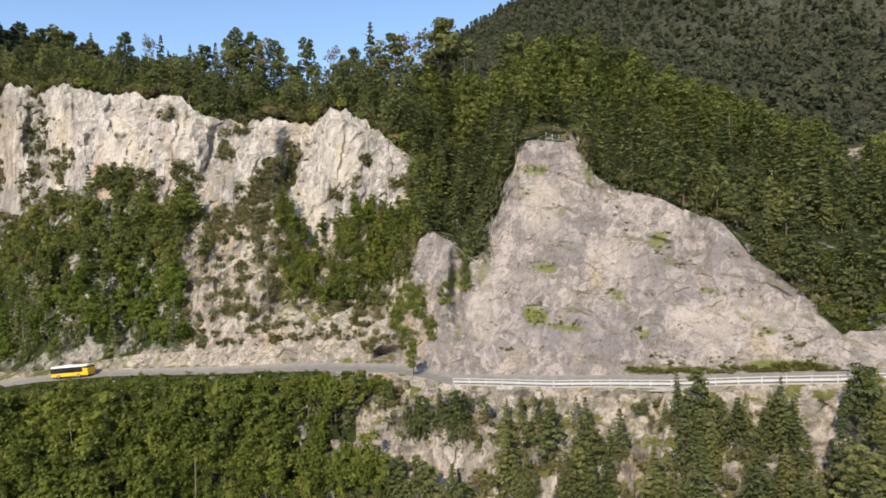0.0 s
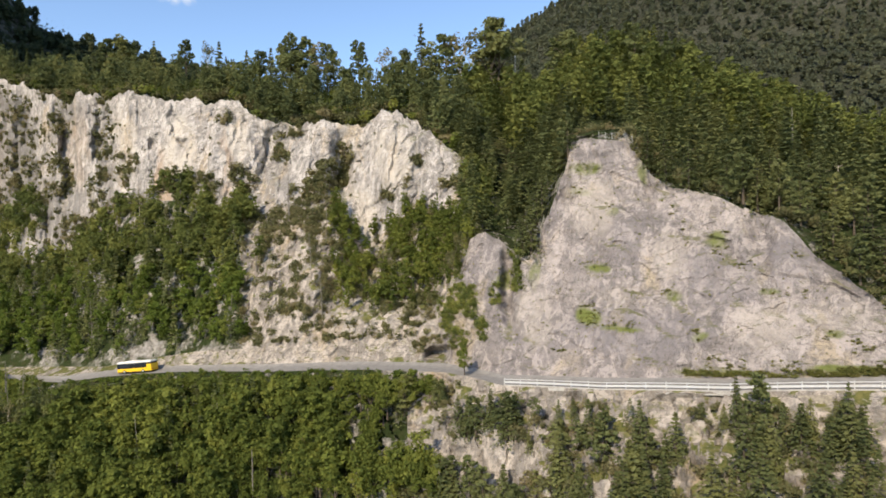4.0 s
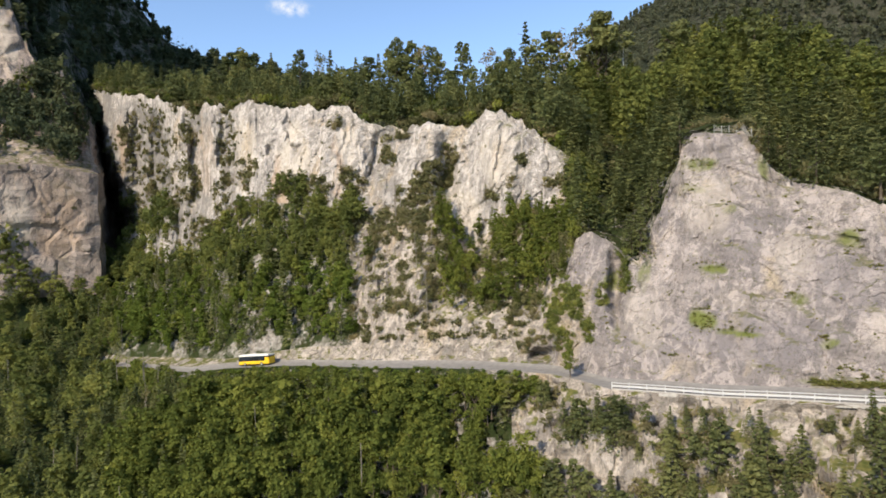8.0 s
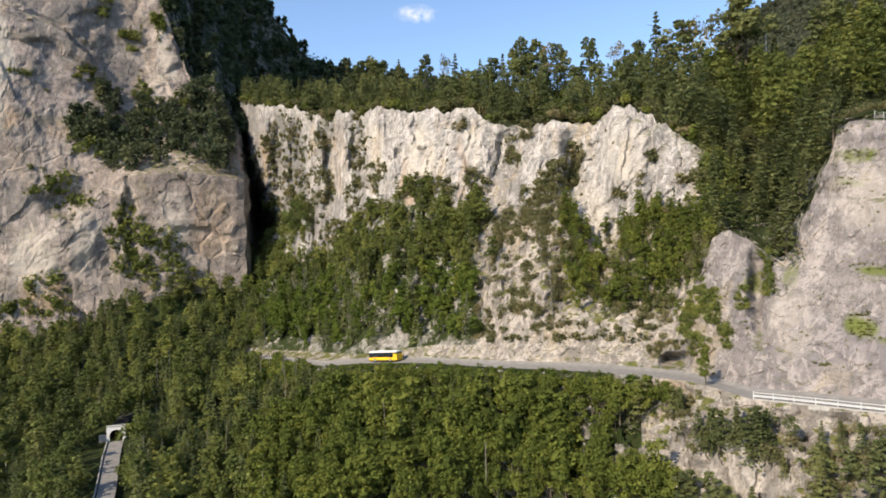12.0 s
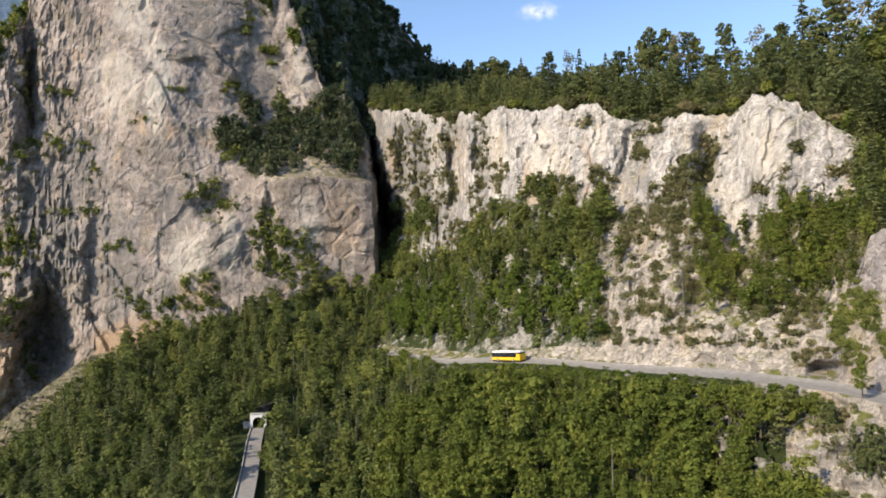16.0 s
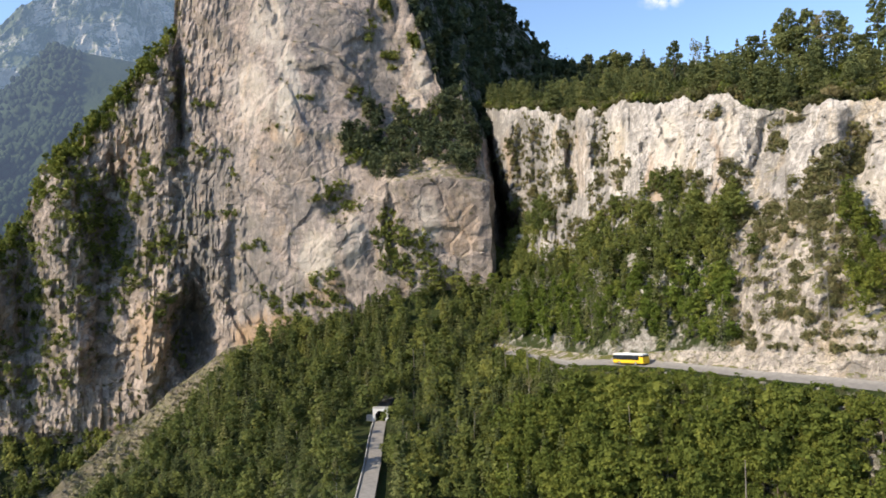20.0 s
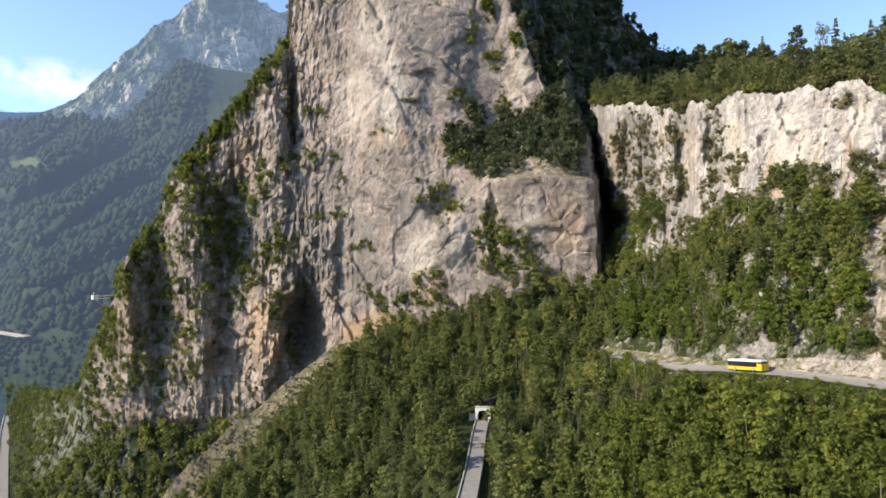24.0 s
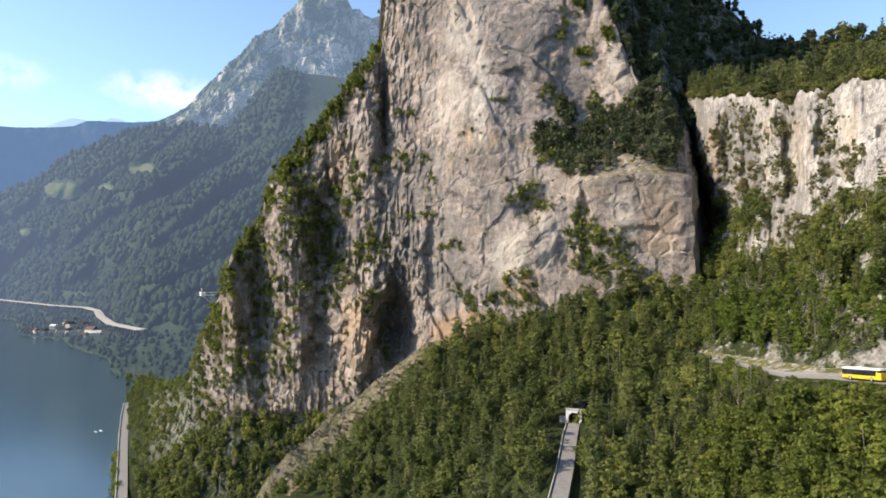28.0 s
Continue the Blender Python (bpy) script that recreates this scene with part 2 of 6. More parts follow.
M_VERGE = leaf_material("bright_bank_leaves", (0.096, 0.134, 0.025), (0.180, 0.230, 0.042), (0.240, 0.258, 0.058))
M_SCREEGRASS = leaf_material("scree_grass", (0.105, 0.118, 0.042), (0.185, 0.188, 0.066), (0.23, 0.215, 0.085))
M_TURF = leaf_material("yellow_green_turf", (0.15, 0.16, 0.045), (0.24, 0.24, 0.07), (0.28, 0.25, 0.10))
M_BARK = plain("bark", (0.13, 0.105, 0.08), 0.95, 0.1, 0, 0.5, 0.3)
M_STEM = plain("pale_bark", (0.24, 0.215, 0.18), 0.95, 0.1, 0, 0.4, 0.4)
M_DEAD = plain("bleached_dead_wood", (0.48, 0.44, 0.38), 0.9, 0.1, 0, 0.3, 0.3)


# ---------------------------------------------------------------- small mesh tools
def mesh_from(name, verts, faces, material, smooth=False):
    """faces: an (n, 3) or (n, 4) array of corners."""
    me = bpy.data.meshes.new(name)
    verts, faces = np.asarray(verts, np.float32), np.asarray(faces, np.int32)
    k = faces.shape[1]
    me.vertices.add(len(verts))
    me.vertices.foreach_set("co", verts.ravel())
    me.loops.add(faces.size)
    me.loops.foreach_set("vertex_index", faces.ravel())
    me.polygons.add(len(faces))
    me.polygons.foreach_set("loop_start", np.arange(0, faces.size, k, dtype=np.int32))
    me.polygons.foreach_set("use_smooth", np.full(len(faces), smooth))
    me.update(calc_edges=True)
    me.materials.append(material)
    return me


def part(name, bm, material, parent, label=""):
    me = bpy.data.meshes.new(name)
    bm.to_mesh(me)
    bm.free()
    me.materials.append(material)
    ob = new(name, me)
    ob.parent = parent
    if label:
        tagged(ob, label)
    return ob


def box(sx, sy, sz, at=(0, 0, 0), bevel=0.0, bm=None):
    own = bmesh.new()
    bmesh.ops.create_cube(own, size=1.0, matrix=Matrix.Translation(at) @ Matrix.Diagonal((sx, sy, sz, 1)))
    if bevel:
        bmesh.ops.bevel(own, geom=own.edges[:], offset=bevel, segments=2, affect="EDGES")
    if bm is None:
        return own
    me = bpy.data.meshes.new("tmp")
    own.to_mesh(me)
    own.free()
    bm.from_mesh(me)
    bpy.data.meshes.remove(me)
    return bm


def hash_lattice(ix, iy, iz, seed):
    h = (ix * 374761393 + iy * 668265263 + iz * 2147483647 + seed * 974634777) & 0xFFFFFFFF
    h = ((h ^ (h >> 13)) * 1274126177) & 0xFFFFFFFF
    return ((h ^ (h >> 16)) & 0xFFFF) / 65535.0


def value_noise(p, seed=0):
    """Smooth value noise in 0..1 at the points p (n, 3)."""
    i = np.floor(p).astype(np.int64)
    f = p - i
    f = f * f * (3 - 2 * f)
    out = 0
    for dx in (0, 1):
        wx = f[:, 0] if dx else 1 - f[:, 0]
        for dy in (0, 1):
            wy = f[:, 1] if dy else 1 - f[:, 1]
            for dz in (0, 1):
                wz = f[:, 2] if dz else 1 - f[:, 2]
                out = out + wx * wy * wz * hash_lattice(i[:, 0] + dx, i[:, 1] + dy, i[:, 2] + dz, seed)
    return out


def fbm(p, size, octaves=4, seed=0, gain=0.5, ridged=False):
    """Layered noise about 0, for lumps of that size in metres (size may be one number or one for each axis)."""
    q, amp, total, out = p / np.asarray(size, float), 1.0, 0.0, 0
    for o in range(octaves):
        n = value_noise(q, seed + o * 17)
        n = 1 - 2 * np.abs(2 * n - 1) if ridged else 2 * n - 1
        out, total, amp = out + amp * n, total + amp, amp * gain
        q = q * 2.03 + 5.7
    return out / total


def facets(p, size, seed=0):
    """Broken rock: tilted flat blocks of that size about 0, and how near each point lies to a joint (0 at the joint)."""
    q = p / np.asarray(size, float)
    base = np.floor(q).astype(np.int64)
    d1, d2 = np.full(len(q), 9.0), np.full(len(q), 9.0)
    out = np.zeros(len(q))
    for dx in (-1, 0, 1):
        for dy in (-1, 0, 1):
            for dz in (-1, 0, 1):
                c = base + (dx, dy, dz)
                j = np.stack([hash_lattice(c[:, 0], c[:, 1], c[:, 2], seed + k) for k in range(3)], -1)
                off = q - (c + j)
                d = np.einsum("ij,ij->i", off, off)
                near = d < d1
                d2 = np.where(near, d1, np.minimum(d2, d))
                h = 1.2 * (j[:, 2] - 0.5) + 0.9 * ((j[:, 1] - 0.5) * off[:, 0] + (j[:, 0] - 0.5) * off[:, 1] + (j[:, 2] - 0.4) * off[:, 2])
                out = np.where(near, h, out)
                d1 = np.where(near, d, d1)
    return out, np.sqrt(d2) - np.sqrt(d1)


# ---------------------------------------------------------------- the land, fitted to the camera's view from the drone's hovering point
# Each line is a run of (bearing in degrees to the left, judged distance in metres, gradient of the line of sight).
def line_at(line, b):
    a = np.array(line, float)
    return np.interp(b, a[:, 0], a[:, 1]), np.interp(b, a[:, 0], a[:, 2])


def spot(b, r, e):
    return Vector((-math.sin(radians(b)) * r, math.cos(radians(b)) * r, LAKE_DEPTH + e * r))


class Land:
    """A stretch of land lofted through lines fitted to the camera's view, from the nearest to the farthest."""

    def __init__(self, b0, b1, step, lines, rows):
        self.b = np.arange(b0, b1 + step / 2, step)
        self.b0, self.step = b0, step
        R, Z, self.mark = [], [], [0]
        got = [line_at(l, self.b) for l in lines]
        for k, n in enumerate(rows):
            (ra, ea), (rb, eb) = got[k], got[k + 1]
            za, zb = ra * ea, rb * eb
            for v in np.arange(n) / n:
                R.append(ra + (rb - ra) * v)
                Z.append(za + (zb - za) * v)
            self.mark.append(len(R))
        R.append(got[-1][0])
        Z.append(got[-1][0] * got[-1][1])
        self.R, self.Z = np.array(R), np.array(Z) + LAKE_DEPTH
        self.B = np.broadcast_to(self.b, self.R.shape).copy()
        self.V = np.broadcast_to(np.arange(len(R))[:, None], self.R.shape)

    def points(self):
        a = np.radians(self.B)
        return np.stack([-np.sin(a) * self.R, np.cos(a) * self.R, self.Z], -1)

    def grad(self):
        return (self.Z - LAKE_DEPTH) / self.R

    def band(self, k0, k1, fade=0.15, b0=-999, b1=999, bfade=1.0):
        """1 between sight lines k0 and k1 and between two bearings, fading at the rims."""
        lo, hi = self.mark[k0], self.mark[k1]
        f = max(1.0, (hi - lo) * fade)
        w = np.clip((self.V - lo) / f, 0, 1) * np.clip((hi - self.V) / f, 0, 1)
        return w * np.clip((self.B - b0) / bfade, 0, 1) * np.clip((b1 - self.B) / bfade, 0, 1)

    def piece(self, name, k0, k1, material, c0=None, c1=None, smooth=False, stain=None):
        """One object: the rows between two sight lines, the columns c0 to c1 (bearings)."""
        lo, hi = self.mark[k0], self.mark[k1]
        i0 = int(round((c0 - self.b0) / self.step)) if c0 is not None else 0
        i1 = int(round((c1 - self.b0) / self.step)) if c1 is not None else len(self.b) - 1
        P = self.points()[lo:hi + 1, i0:i1 + 1]
        n, m = P.shape[:2]
        idx = np.arange(n * m).reshape(n, m)
        f = np.stack([idx[:-1, :-1], idx[1:, :-1], idx[1:, 1:], idx[:-1, 1:]], -1).reshape(-1, 4)
        me = mesh_from(name, P.reshape(-1, 3), f[:, ::-1], material, smooth)
        if stain is not None:
            rgba = np.ones((n * m, 4), np.float32)
            for k in range(3):
                rgba[:, k] = stain[k][lo:hi + 1, i0:i1 + 1].ravel()
            me.color_attributes.new("stain", "FLOAT_COLOR", "POINT").data.foreach_set("color", rgba.ravel())
        return new(name, me)

    def sample(self, n, k0, k1, b0, b1, rng, keep=None, by_area=True):
        """n places spread evenly over the ground between two lines and two bearings: x, y, z and bearing, distance, gradient."""
        lo, hi = self.mark[k0], self.mark[k1]
        i0, i1 = np.searchsorted(self.b, (b0, b1))
        P = self.points()[lo:hi + 1, i0:i1 + 1]
        u, w = P[1:, :-1] - P[:-1, :-1], P[:-1, 1:] - P[:-1, :-1]
        area = np.linalg.norm(np.cross(u, w), axis=-1).ravel()
        cum = np.cumsum(area)
        pick = np.searchsorted(cum, rng.random(n) * cum[-1])
        s, t = rng.random((n, 1)), rng.random((n, 1))
        shape = u.shape[1]
        r, c = pick // shape, pick % shape
        p = P[r, c] + u[r, c] * s + w[r, c] * t
        dist = np.hypot(p[:, 0], p[:, 1])
        bear = np.degrees(np.arctan2(-p[:, 0], p[:, 1]))
        out = np.column_stack([p, bear, dist, (p[:, 2] - LAKE_DEPTH) / dist])
        return out if keep is None else out[keep(out)]


# the near mountainside, from the foot in the lake up to the wooded top behind the cliffs
TOE = [(-60, 40, -3.8), (100, 60, -2.6)]
LOW = [(-60, 90, -0.42), (-35, 74, -0.40), (-20, 82, -0.43), (-8, 94, -0.43), (0, 100, -0.42), (10, 112, -0.41), (20, 122, -0.41),
       (30, 128, -0.41), (41, 140, -0.42)]
MID = [(-60, 118, -0.24), (-35, 95, -0.265), (-20, 95, -0.28), (-10, 100, -0.29), (-1, 106, -0.275), (3, 114, -0.27), (10, 124, -0.27), (20, 137, -0.265),
       (30, 163, -0.255), (36, 175, -0.255), (41, 190, -0.255)]
VERGE = [(-60, 130, -0.150), (-45, 106, -0.165), (-35, 100, -0.1815), (-32.4, 99.5, -0.189), (-20, 100.6, -0.211), (-10, 105, -0.217),
         (-1.5, 112, -0.213), (1, 118, -0.201), (3.5, 124, -0.192), (10.4, 135, -0.184), (18.7, 150, -0.179), (26.3, 178, -0.169), (31.4, 195, -0.167),
         (34.2, 205, -0.169), (36.5, 220, -0.162), (38.7, 238, -0.154), (41, 255, -0.150)]
ROADW = 6.2
KERB = [(b, r + ROADW, r * e / (r + ROADW)) for b, r, e in VERGE]
FOOT = [(b, r + ROADW + 1.5, (r * e + 0.4) / (r + ROADW + 1.5)) for b, r, e in VERGE]
# top of the rock that rises straight from the road: the bare spur, then the low roadside wall
BROW = [(-60, 150, -0.05), (-45, 128, -0.085), (-35.2, 112, -0.110), (-32.5, 111, -0.118), (-29.9, 115, -0.071), (-26.4, 120, -0.017), (-24.3, 122, 0.024),
        (-22, 125, 0.043), (-20, 128, 0.059), (-17.5, 131, 0.074), (-14.5, 135, 0.100), (-13.2, 138, 0.135), (-12.2, 140, 0.160), (-7.8, 140, 0.161), (-7.4, 138, 0.127),
        (-5.7, 134, 0.049), (-4.6, 132, 0.002), (-3.9, 132, -0.016), (-3.2, 132, -0.008), (-1.6, 134, 0.012), (-0.2, 136, 0.029), (1.1, 137, 0.018), (1.9, 137, -0.03), (3.2, 138, -0.08), (4.4, 139, -0.122), (6.4, 145, -0.103), (10, 147, -0.11),
        (14, 155, -0.105), (17, 159, -0.122), (19.6, 165, -0.143), (24.7, 184, -0.142), (31.4, 206, -0.153), (38.7, 250, -0.140), (41, 268, -0.132)]
# wooded or rocky slope above it, up to the foot of the upper cliffs
SHELF = [(-60, 165, 0.02), (-45, 150, 0.02), (-35, 130, -0.03), (-30, 135, 0.02), (-24, 145, 0.06), (-20, 150, 0.085), (-14.5, 158, 0.135), (-12, 160, 0.165), (-7.8, 160, 0.165),
         (-5, 155, 0.085), (-3, 152, 0.045), (-0.2, 155, 0.042), (1.6, 160, 0.050), (6, 172, 0.058), (8.5, 178, 0.030), (10.5, 182, 0.005), (13, 186, 0.075), (16, 193, 0.075),
         (19, 200, 0.055), (24, 216, 0.075), (28, 234, 0.075), (31.3, 254, 0.03), (34, 276, -0.01), (37, 304, -0.01), (39, 330, -0.01), (41, 350, -0.01)]
RIM = [(-60, 190, 0.09), (-35, 165, 0.06), (-24, 170, 0.11), (-14.5, 180, 0.165), (-7.8, 180, 0.175), (-3, 172, 0.10), (-0.4, 170, 0.117), (2.9, 176, 0.154),
       (5.8, 185, 0.198), (7.6, 190, 0.206), (8.8, 191, 0.208), (9.6, 194, 0.195), (10.3, 195, 0.189), (13.8, 199, 0.194), (17.8, 208, 0.194), (19.3, 214, 0.198), (20.6, 220, 0.220), (21.7, 224, 0.227),
       (23.5, 229, 0.216), (26.5, 238, 0.216), (29.3, 250, 0.225), (31, 262, 0.214), (32.9, 274, 0.218), (33.4, 280, 0.200), (35.5, 300, 0.218), (37.6, 322, 0.224), (40.8, 360, 0.226), (41, 362, 0.226)]
PLATEAU = [(-60, 260, 0.13), (-35, 235, 0.070), (-31, 235, 0.085), (-24.5, 235, 0.155), (-19, 240, 0.215), (-15.5, 245, 0.262), (-9, 245, 0.266), (-5.5, 240, 0.228), (2, 235, 0.235), (6, 235, 0.245), (10, 240, 0.228), (13, 245, 0.235),
           (18, 250, 0.235), (25, 275, 0.240), (30, 300, 0.236), (36, 345, 0.24), (41, 400, 0.235)]
BACK = [(-60, 420, 0.04), (-35, 400, 0.02), (-24, 400, 0.09), (-12, 400, 0.20), (0, 380, 0.17), (10, 380, 0.16), (20, 400, 0.17), (30, 430, 0.18), (41, 480, 0.20)]

NEAR = [TOE, LOW, MID, VERGE, KERB, FOOT, BROW, SHELF, RIM, PLATEAU, BACK]
side = Land(-60, 41, 0.16, NEAR, [14, 26, 36, 3, 2, 110, 46, 84, 14, 8])
lo, hi = side.mark[5], side.mark[6]
rise = (side.R[hi] - side.R[lo]) / np.maximum(side.Z[hi] - side.Z[lo], 2.0)
span = int(7 / side.step)
even = np.convolve(np.pad(np.minimum(rise, 0.9), span, "edge"), np.hanning(2 * span + 1) / np.hanning(2 * span + 1).sum(), "valid")
keep_spur = np.clip((4.5 - side.b) / 2.5, 0, 1)
for k in range(lo, hi + 26):
    if k <= hi:
        cone = side.R[lo] + (side.Z[k] - side.Z[lo]) * even
        shift = (cone - side.R[k]) * keep_spur
        side.R[k] = side.R[k] + shift
    else:
        side.R[k] = side.R[k] + shift * (1 - (k - hi) / 26)
P0 = side.points().reshape(-1, 3)


def on(land, values):
    return values.reshape(land.R.shape)


def relief(land, spots):
    """Bulges (+) and hollows (-) of the rock towards the lake: bearing, gradient, half width, half height, metres."""
    out = np.zeros(land.R.shape)
    p = land.points().reshape(-1, 3)
    g = land.grad() + 0.010 * fbm(p, 5, 3, 301).reshape(out.shape)
    B = land.B + 0.55 * fbm(p, 6, 3, 303).reshape(out.shape)
    for b, e, db, de, depth in spots:
        d2 = ((B - b) / db) ** 2 + ((g - e) / de) ** 2
        out += depth * np.exp(-d2 ** 1.5)
    return out


def stains(land, greys, ochres, pales):
    """Weathered patches of a face: old grey skin (on the massif also painted recess shade), ochre wash, fresh pale
    breaks; each a bearing, gradient, half width, half height, depth.
    """
    p = land.points().reshape(-1, 3)
    g = land.grad() + 0.018 * fbm(p, (14, 14, 20), 5, 321, 0.6).reshape(land.R.shape)
    B = land.B + 1.6 * fbm(p, (12, 12, 30), 5, 323, 0.6).reshape(land.R.shape)
    out = []
    for spots in (greys, ochres, pales):
        w = np.zeros(land.R.shape)
        for b, e, db, de, depth in spots:
            w = np.maximum(w, depth * np.clip(1.6 - 1.6 * (((B - b) / db) ** 2 + ((g - e) / de) ** 2), 0, 1))
        out.append(w)
    return out


def leaning(p, dx, dz):
    """The same places in axes that lean, so that joints run aslant."""
    q = p.copy()
    q[:, 2] = p[:, 2] + dx * p[:, 0]
    q[:, 0] = p[:, 0] + dz * p[:, 2]
    return q


spur_w = side.band(5, 6, 0.05, -60, 4.5, 0.6)
wall_w = side.band(5, 6, 0.10, 3.5, 41, 1.0)
cliff_w = side.band(7, 8, 0.10, -1.5, 41, 2.5)
slope_w = side.band(6, 7, 0.15)
low_w = side.band(1, 3, 0.12)
warp = np.stack([fbm(P0, 9, 3, 5), fbm(P0, 9, 3, 6), fbm(P0, 9, 3, 7)], -1)
slab, slab_edge = facets(leaning(P0, 0.55, 0.2) + warp * 2.5, (10, 10, 6.5), 3)
slab = slab * np.clip(slab_edge / 0.16, 0, 1)
chip, chip_edge = facets(P0 + warp * 1.2, (3.0, 3.0, 2.2), 13)
tower, tower_edge = facets(P0 + warp * 4, (9, 9, 22), 23)
tower = (tower + 0.5) * np.clip(tower_edge / 0.10, 0.2, 1)
rib, rib_edge = facets(P0 + warp * 2, (3.2, 3.2, 9), 29)
slab, chip, tower, rib = (on(side, v) for v in (slab, chip, tower, rib))
joints = on(side, fbm(P0, (2.2, 2.2, 2.6), 5, 11, 0.6))
lumps = on(side, fbm(P0, (16, 16, 13), 5, 31, 0.5))
bulge = on(side, fbm(P0, (7, 7, 5), 5, 37, 0.5))
flutes = on(side, fbm(P0 + warp * 2, (4.5, 4.5, 26), 4, 39, 0.5))
NOOKS = [(4.3, -0.167, 0.9, 0.015, -6.5), (-14.2, 0.08, 0.5, 0.03, -1.5), (-22.5, 0.0, 0.8, 0.05, -2.0), (-10.0, 0.15, 2.2, 0.020, 2.5), (-2.2, -0.06, 0.8, 0.06, -5.0),
         (31.1, 0.15, 0.7, 0.06, -6.0), (33.6, 0.15, 0.9, 0.09, -7.0), (36.2, 0.14, 0.9, 0.08, -9.0), (35.0, 0.10, 0.5, 0.09, -8.0), (37.9, 0.15, 0.6, 0.07, -9.0), (34.6, 0.14, 0.6, 0.08, 5.0), (18.2, 0.15, 1.4, 0.06, -6.0), (12.3, 0.13, 1.0, 0.05, -8.0), (27.8, 0.153, 0.28, 0.010, -4.0), (25.5, 0.164, 0.25, 0.006, -3.0),
         (22.8, 0.15, 1.5, 0.09, 4.0), (7.5, 0.14, 1.8, 0.07, 5.0), (15.2, -0.05, 0.9, 0.04, 5.0), (18.6, -0.06, 1.0, 0.06, 4.0)]
side.R = side.R - spur_w * (1.2 * slab + 0.32 * chip + 0.36 * joints + 0.6 * bulge) - wall_w * (1.3 * slab + 0.6 * chip + 0.4 * joints) \
    - cliff_w * (1.3 * tower + 0.8 * rib + 1.6 * flutes + 0.4 * bulge + 0.28 * chip + 0.4 * joints) - slope_w * (4.5 * lumps + 3.0 * slab + 1.3 * chip) - low_w * (3.0 * lumps + 2.2 * slab + 1.0 * chip)
side.R = side.R - side.band(5, 8, 0.04) * relief(side, NOOKS)
lip = np.where(side.grad() > 0.04, 38.4 + (side.grad() - 0.046) * 13.5, 38.4 + (0.046 - side.grad()) * 18)     # the cliff turns back into the gorge here
side.R = side.R + side.band(7, 9, 0.02) * np.clip((side.B - lip + 1.1 * on(side, fbm(P0, (8, 8, 12), 5, 307, 0.6))) / 1.2, 0, 1) * 120
side.Z = side.Z + slope_w * 1.5 * lumps + low_w * 1.2 * chip + side.band(8, 10, 0.2) * 2.5 * lumps
crest = np.exp(-((side.V - side.mark[8]) / 6.0) ** 2) * np.clip((side.B - 2) / 3, 0, 1)
side.Z = side.Z + crest * (0.7 * rib + 0.8 * tower + 2.2 * joints + 1.5 * bulge)
crest = np.exp(-((side.V - side.mark[6]) / 8.0) ** 2) * np.clip((3 - side.B) / 2, 0, 1)
side.Z = side.Z + crest * (0.8 * slab + 0.8 * bulge + 0.4 * chip)

tagged(side.piece("ground", 0, 3, M_SLOPE, 7.0, 41), "steep green undergrowth below the mountain road", "hillside", kind="structure")
tagged(side.piece("ground_rocks", 0, 3, M_RIB, -60, 7.0), "steep pale rock and turf below the mountain road", "hillside", kind="structure")
SPUR_TURF = [(-8.7, 0.117, 1.3, 0.010, 1), (-10.9, 0.056, 0.6, 0.007, 1), (-9.6, -0.030, 1.3, 0.006, 1), (-9.0, -0.105, 1.0, 0.018, 1), (-11.4, -0.120, 1.9, 0.005, 1), (-15.6, -0.069, 0.7, 0.010, 1), (-19.5, 0.001, 0.9, 0.015, 0.9), (-23.4, -0.072, 1.1, 0.005, 0.9),
             (-17.6, -0.132, 0.7, 0.008, 0.9), (-19.8, -0.185, 5.0, 0.005, 1), (-28.5, -0.172, 4.0, 0.007, 1), (-27.1, -0.127, 0.6, 0.008, 0.9), (-8.2, 0.083, 1.0, 0.006, 0.9), (-14.0, 0.105, 0.5, 0.020, 0.8), (-4.6, -0.04, 0.5, 0.03, 0.7), (-1.6, -0.045, 0.8, 0.016, 0.8)]
SPUR_STAIN = stains(side, [(-13, -0.125, 6.5, 0.045, 0.6), (-19, -0.06, 4.0, 0.05, 0.5), (-10, 0.135, 2.2, 0.018, 0.35), (-25, -0.03, 2.5, 0.04, 0.5), (-12, 0.02, 2.0, 0.03, 0.35)], SPUR_TURF,
                    [(-9, 0.06, 2.5, 0.05, 0.5), (-4.5, -0.10, 2.0, 0.06, 0.5), (-16, -0.01, 1.6, 0.04, 0.5), (-22.5, -0.12, 3.0, 0.03, 0.45), (-11, -0.07, 1.5, 0.02, 0.4), (-28, -0.10, 2.0, 0.03, 0.5)])
tagged(side.piece("cliff_spur", 5, 6, M_SPUR, -60, 3.6, stain=SPUR_STAIN), "bare grey limestone spur rising from the road", "cliff", kind="structure")
tagged(side.piece("rock_cut", 5, 6, M_RIB, 3.6, 41), "low pale rock cut along the road", "cliff", kind="structure")
tagged(side.piece("hillside", 6, 7, M_SLOPE, 21.0, 41), "wooded slope below the white cliff", "hillside", kind="structure")
tagged(side.piece("rock_ribs", 6, 7, M_RIB, 0.0, 21.0), "weathered rock ribs above the road", "cliff", kind="structure")
tagged(side.piece("spur_slope", 6, 7, M_SLOPE, -60, 0.0), "wooded slope behind the rock spur", "hillside", kind="structure")
tagged(side.piece("wooded_bank", 7, 8, M_FLOOR, -60, 0.8), "wooded bank beside the white cliff", "hillside", kind="structure")
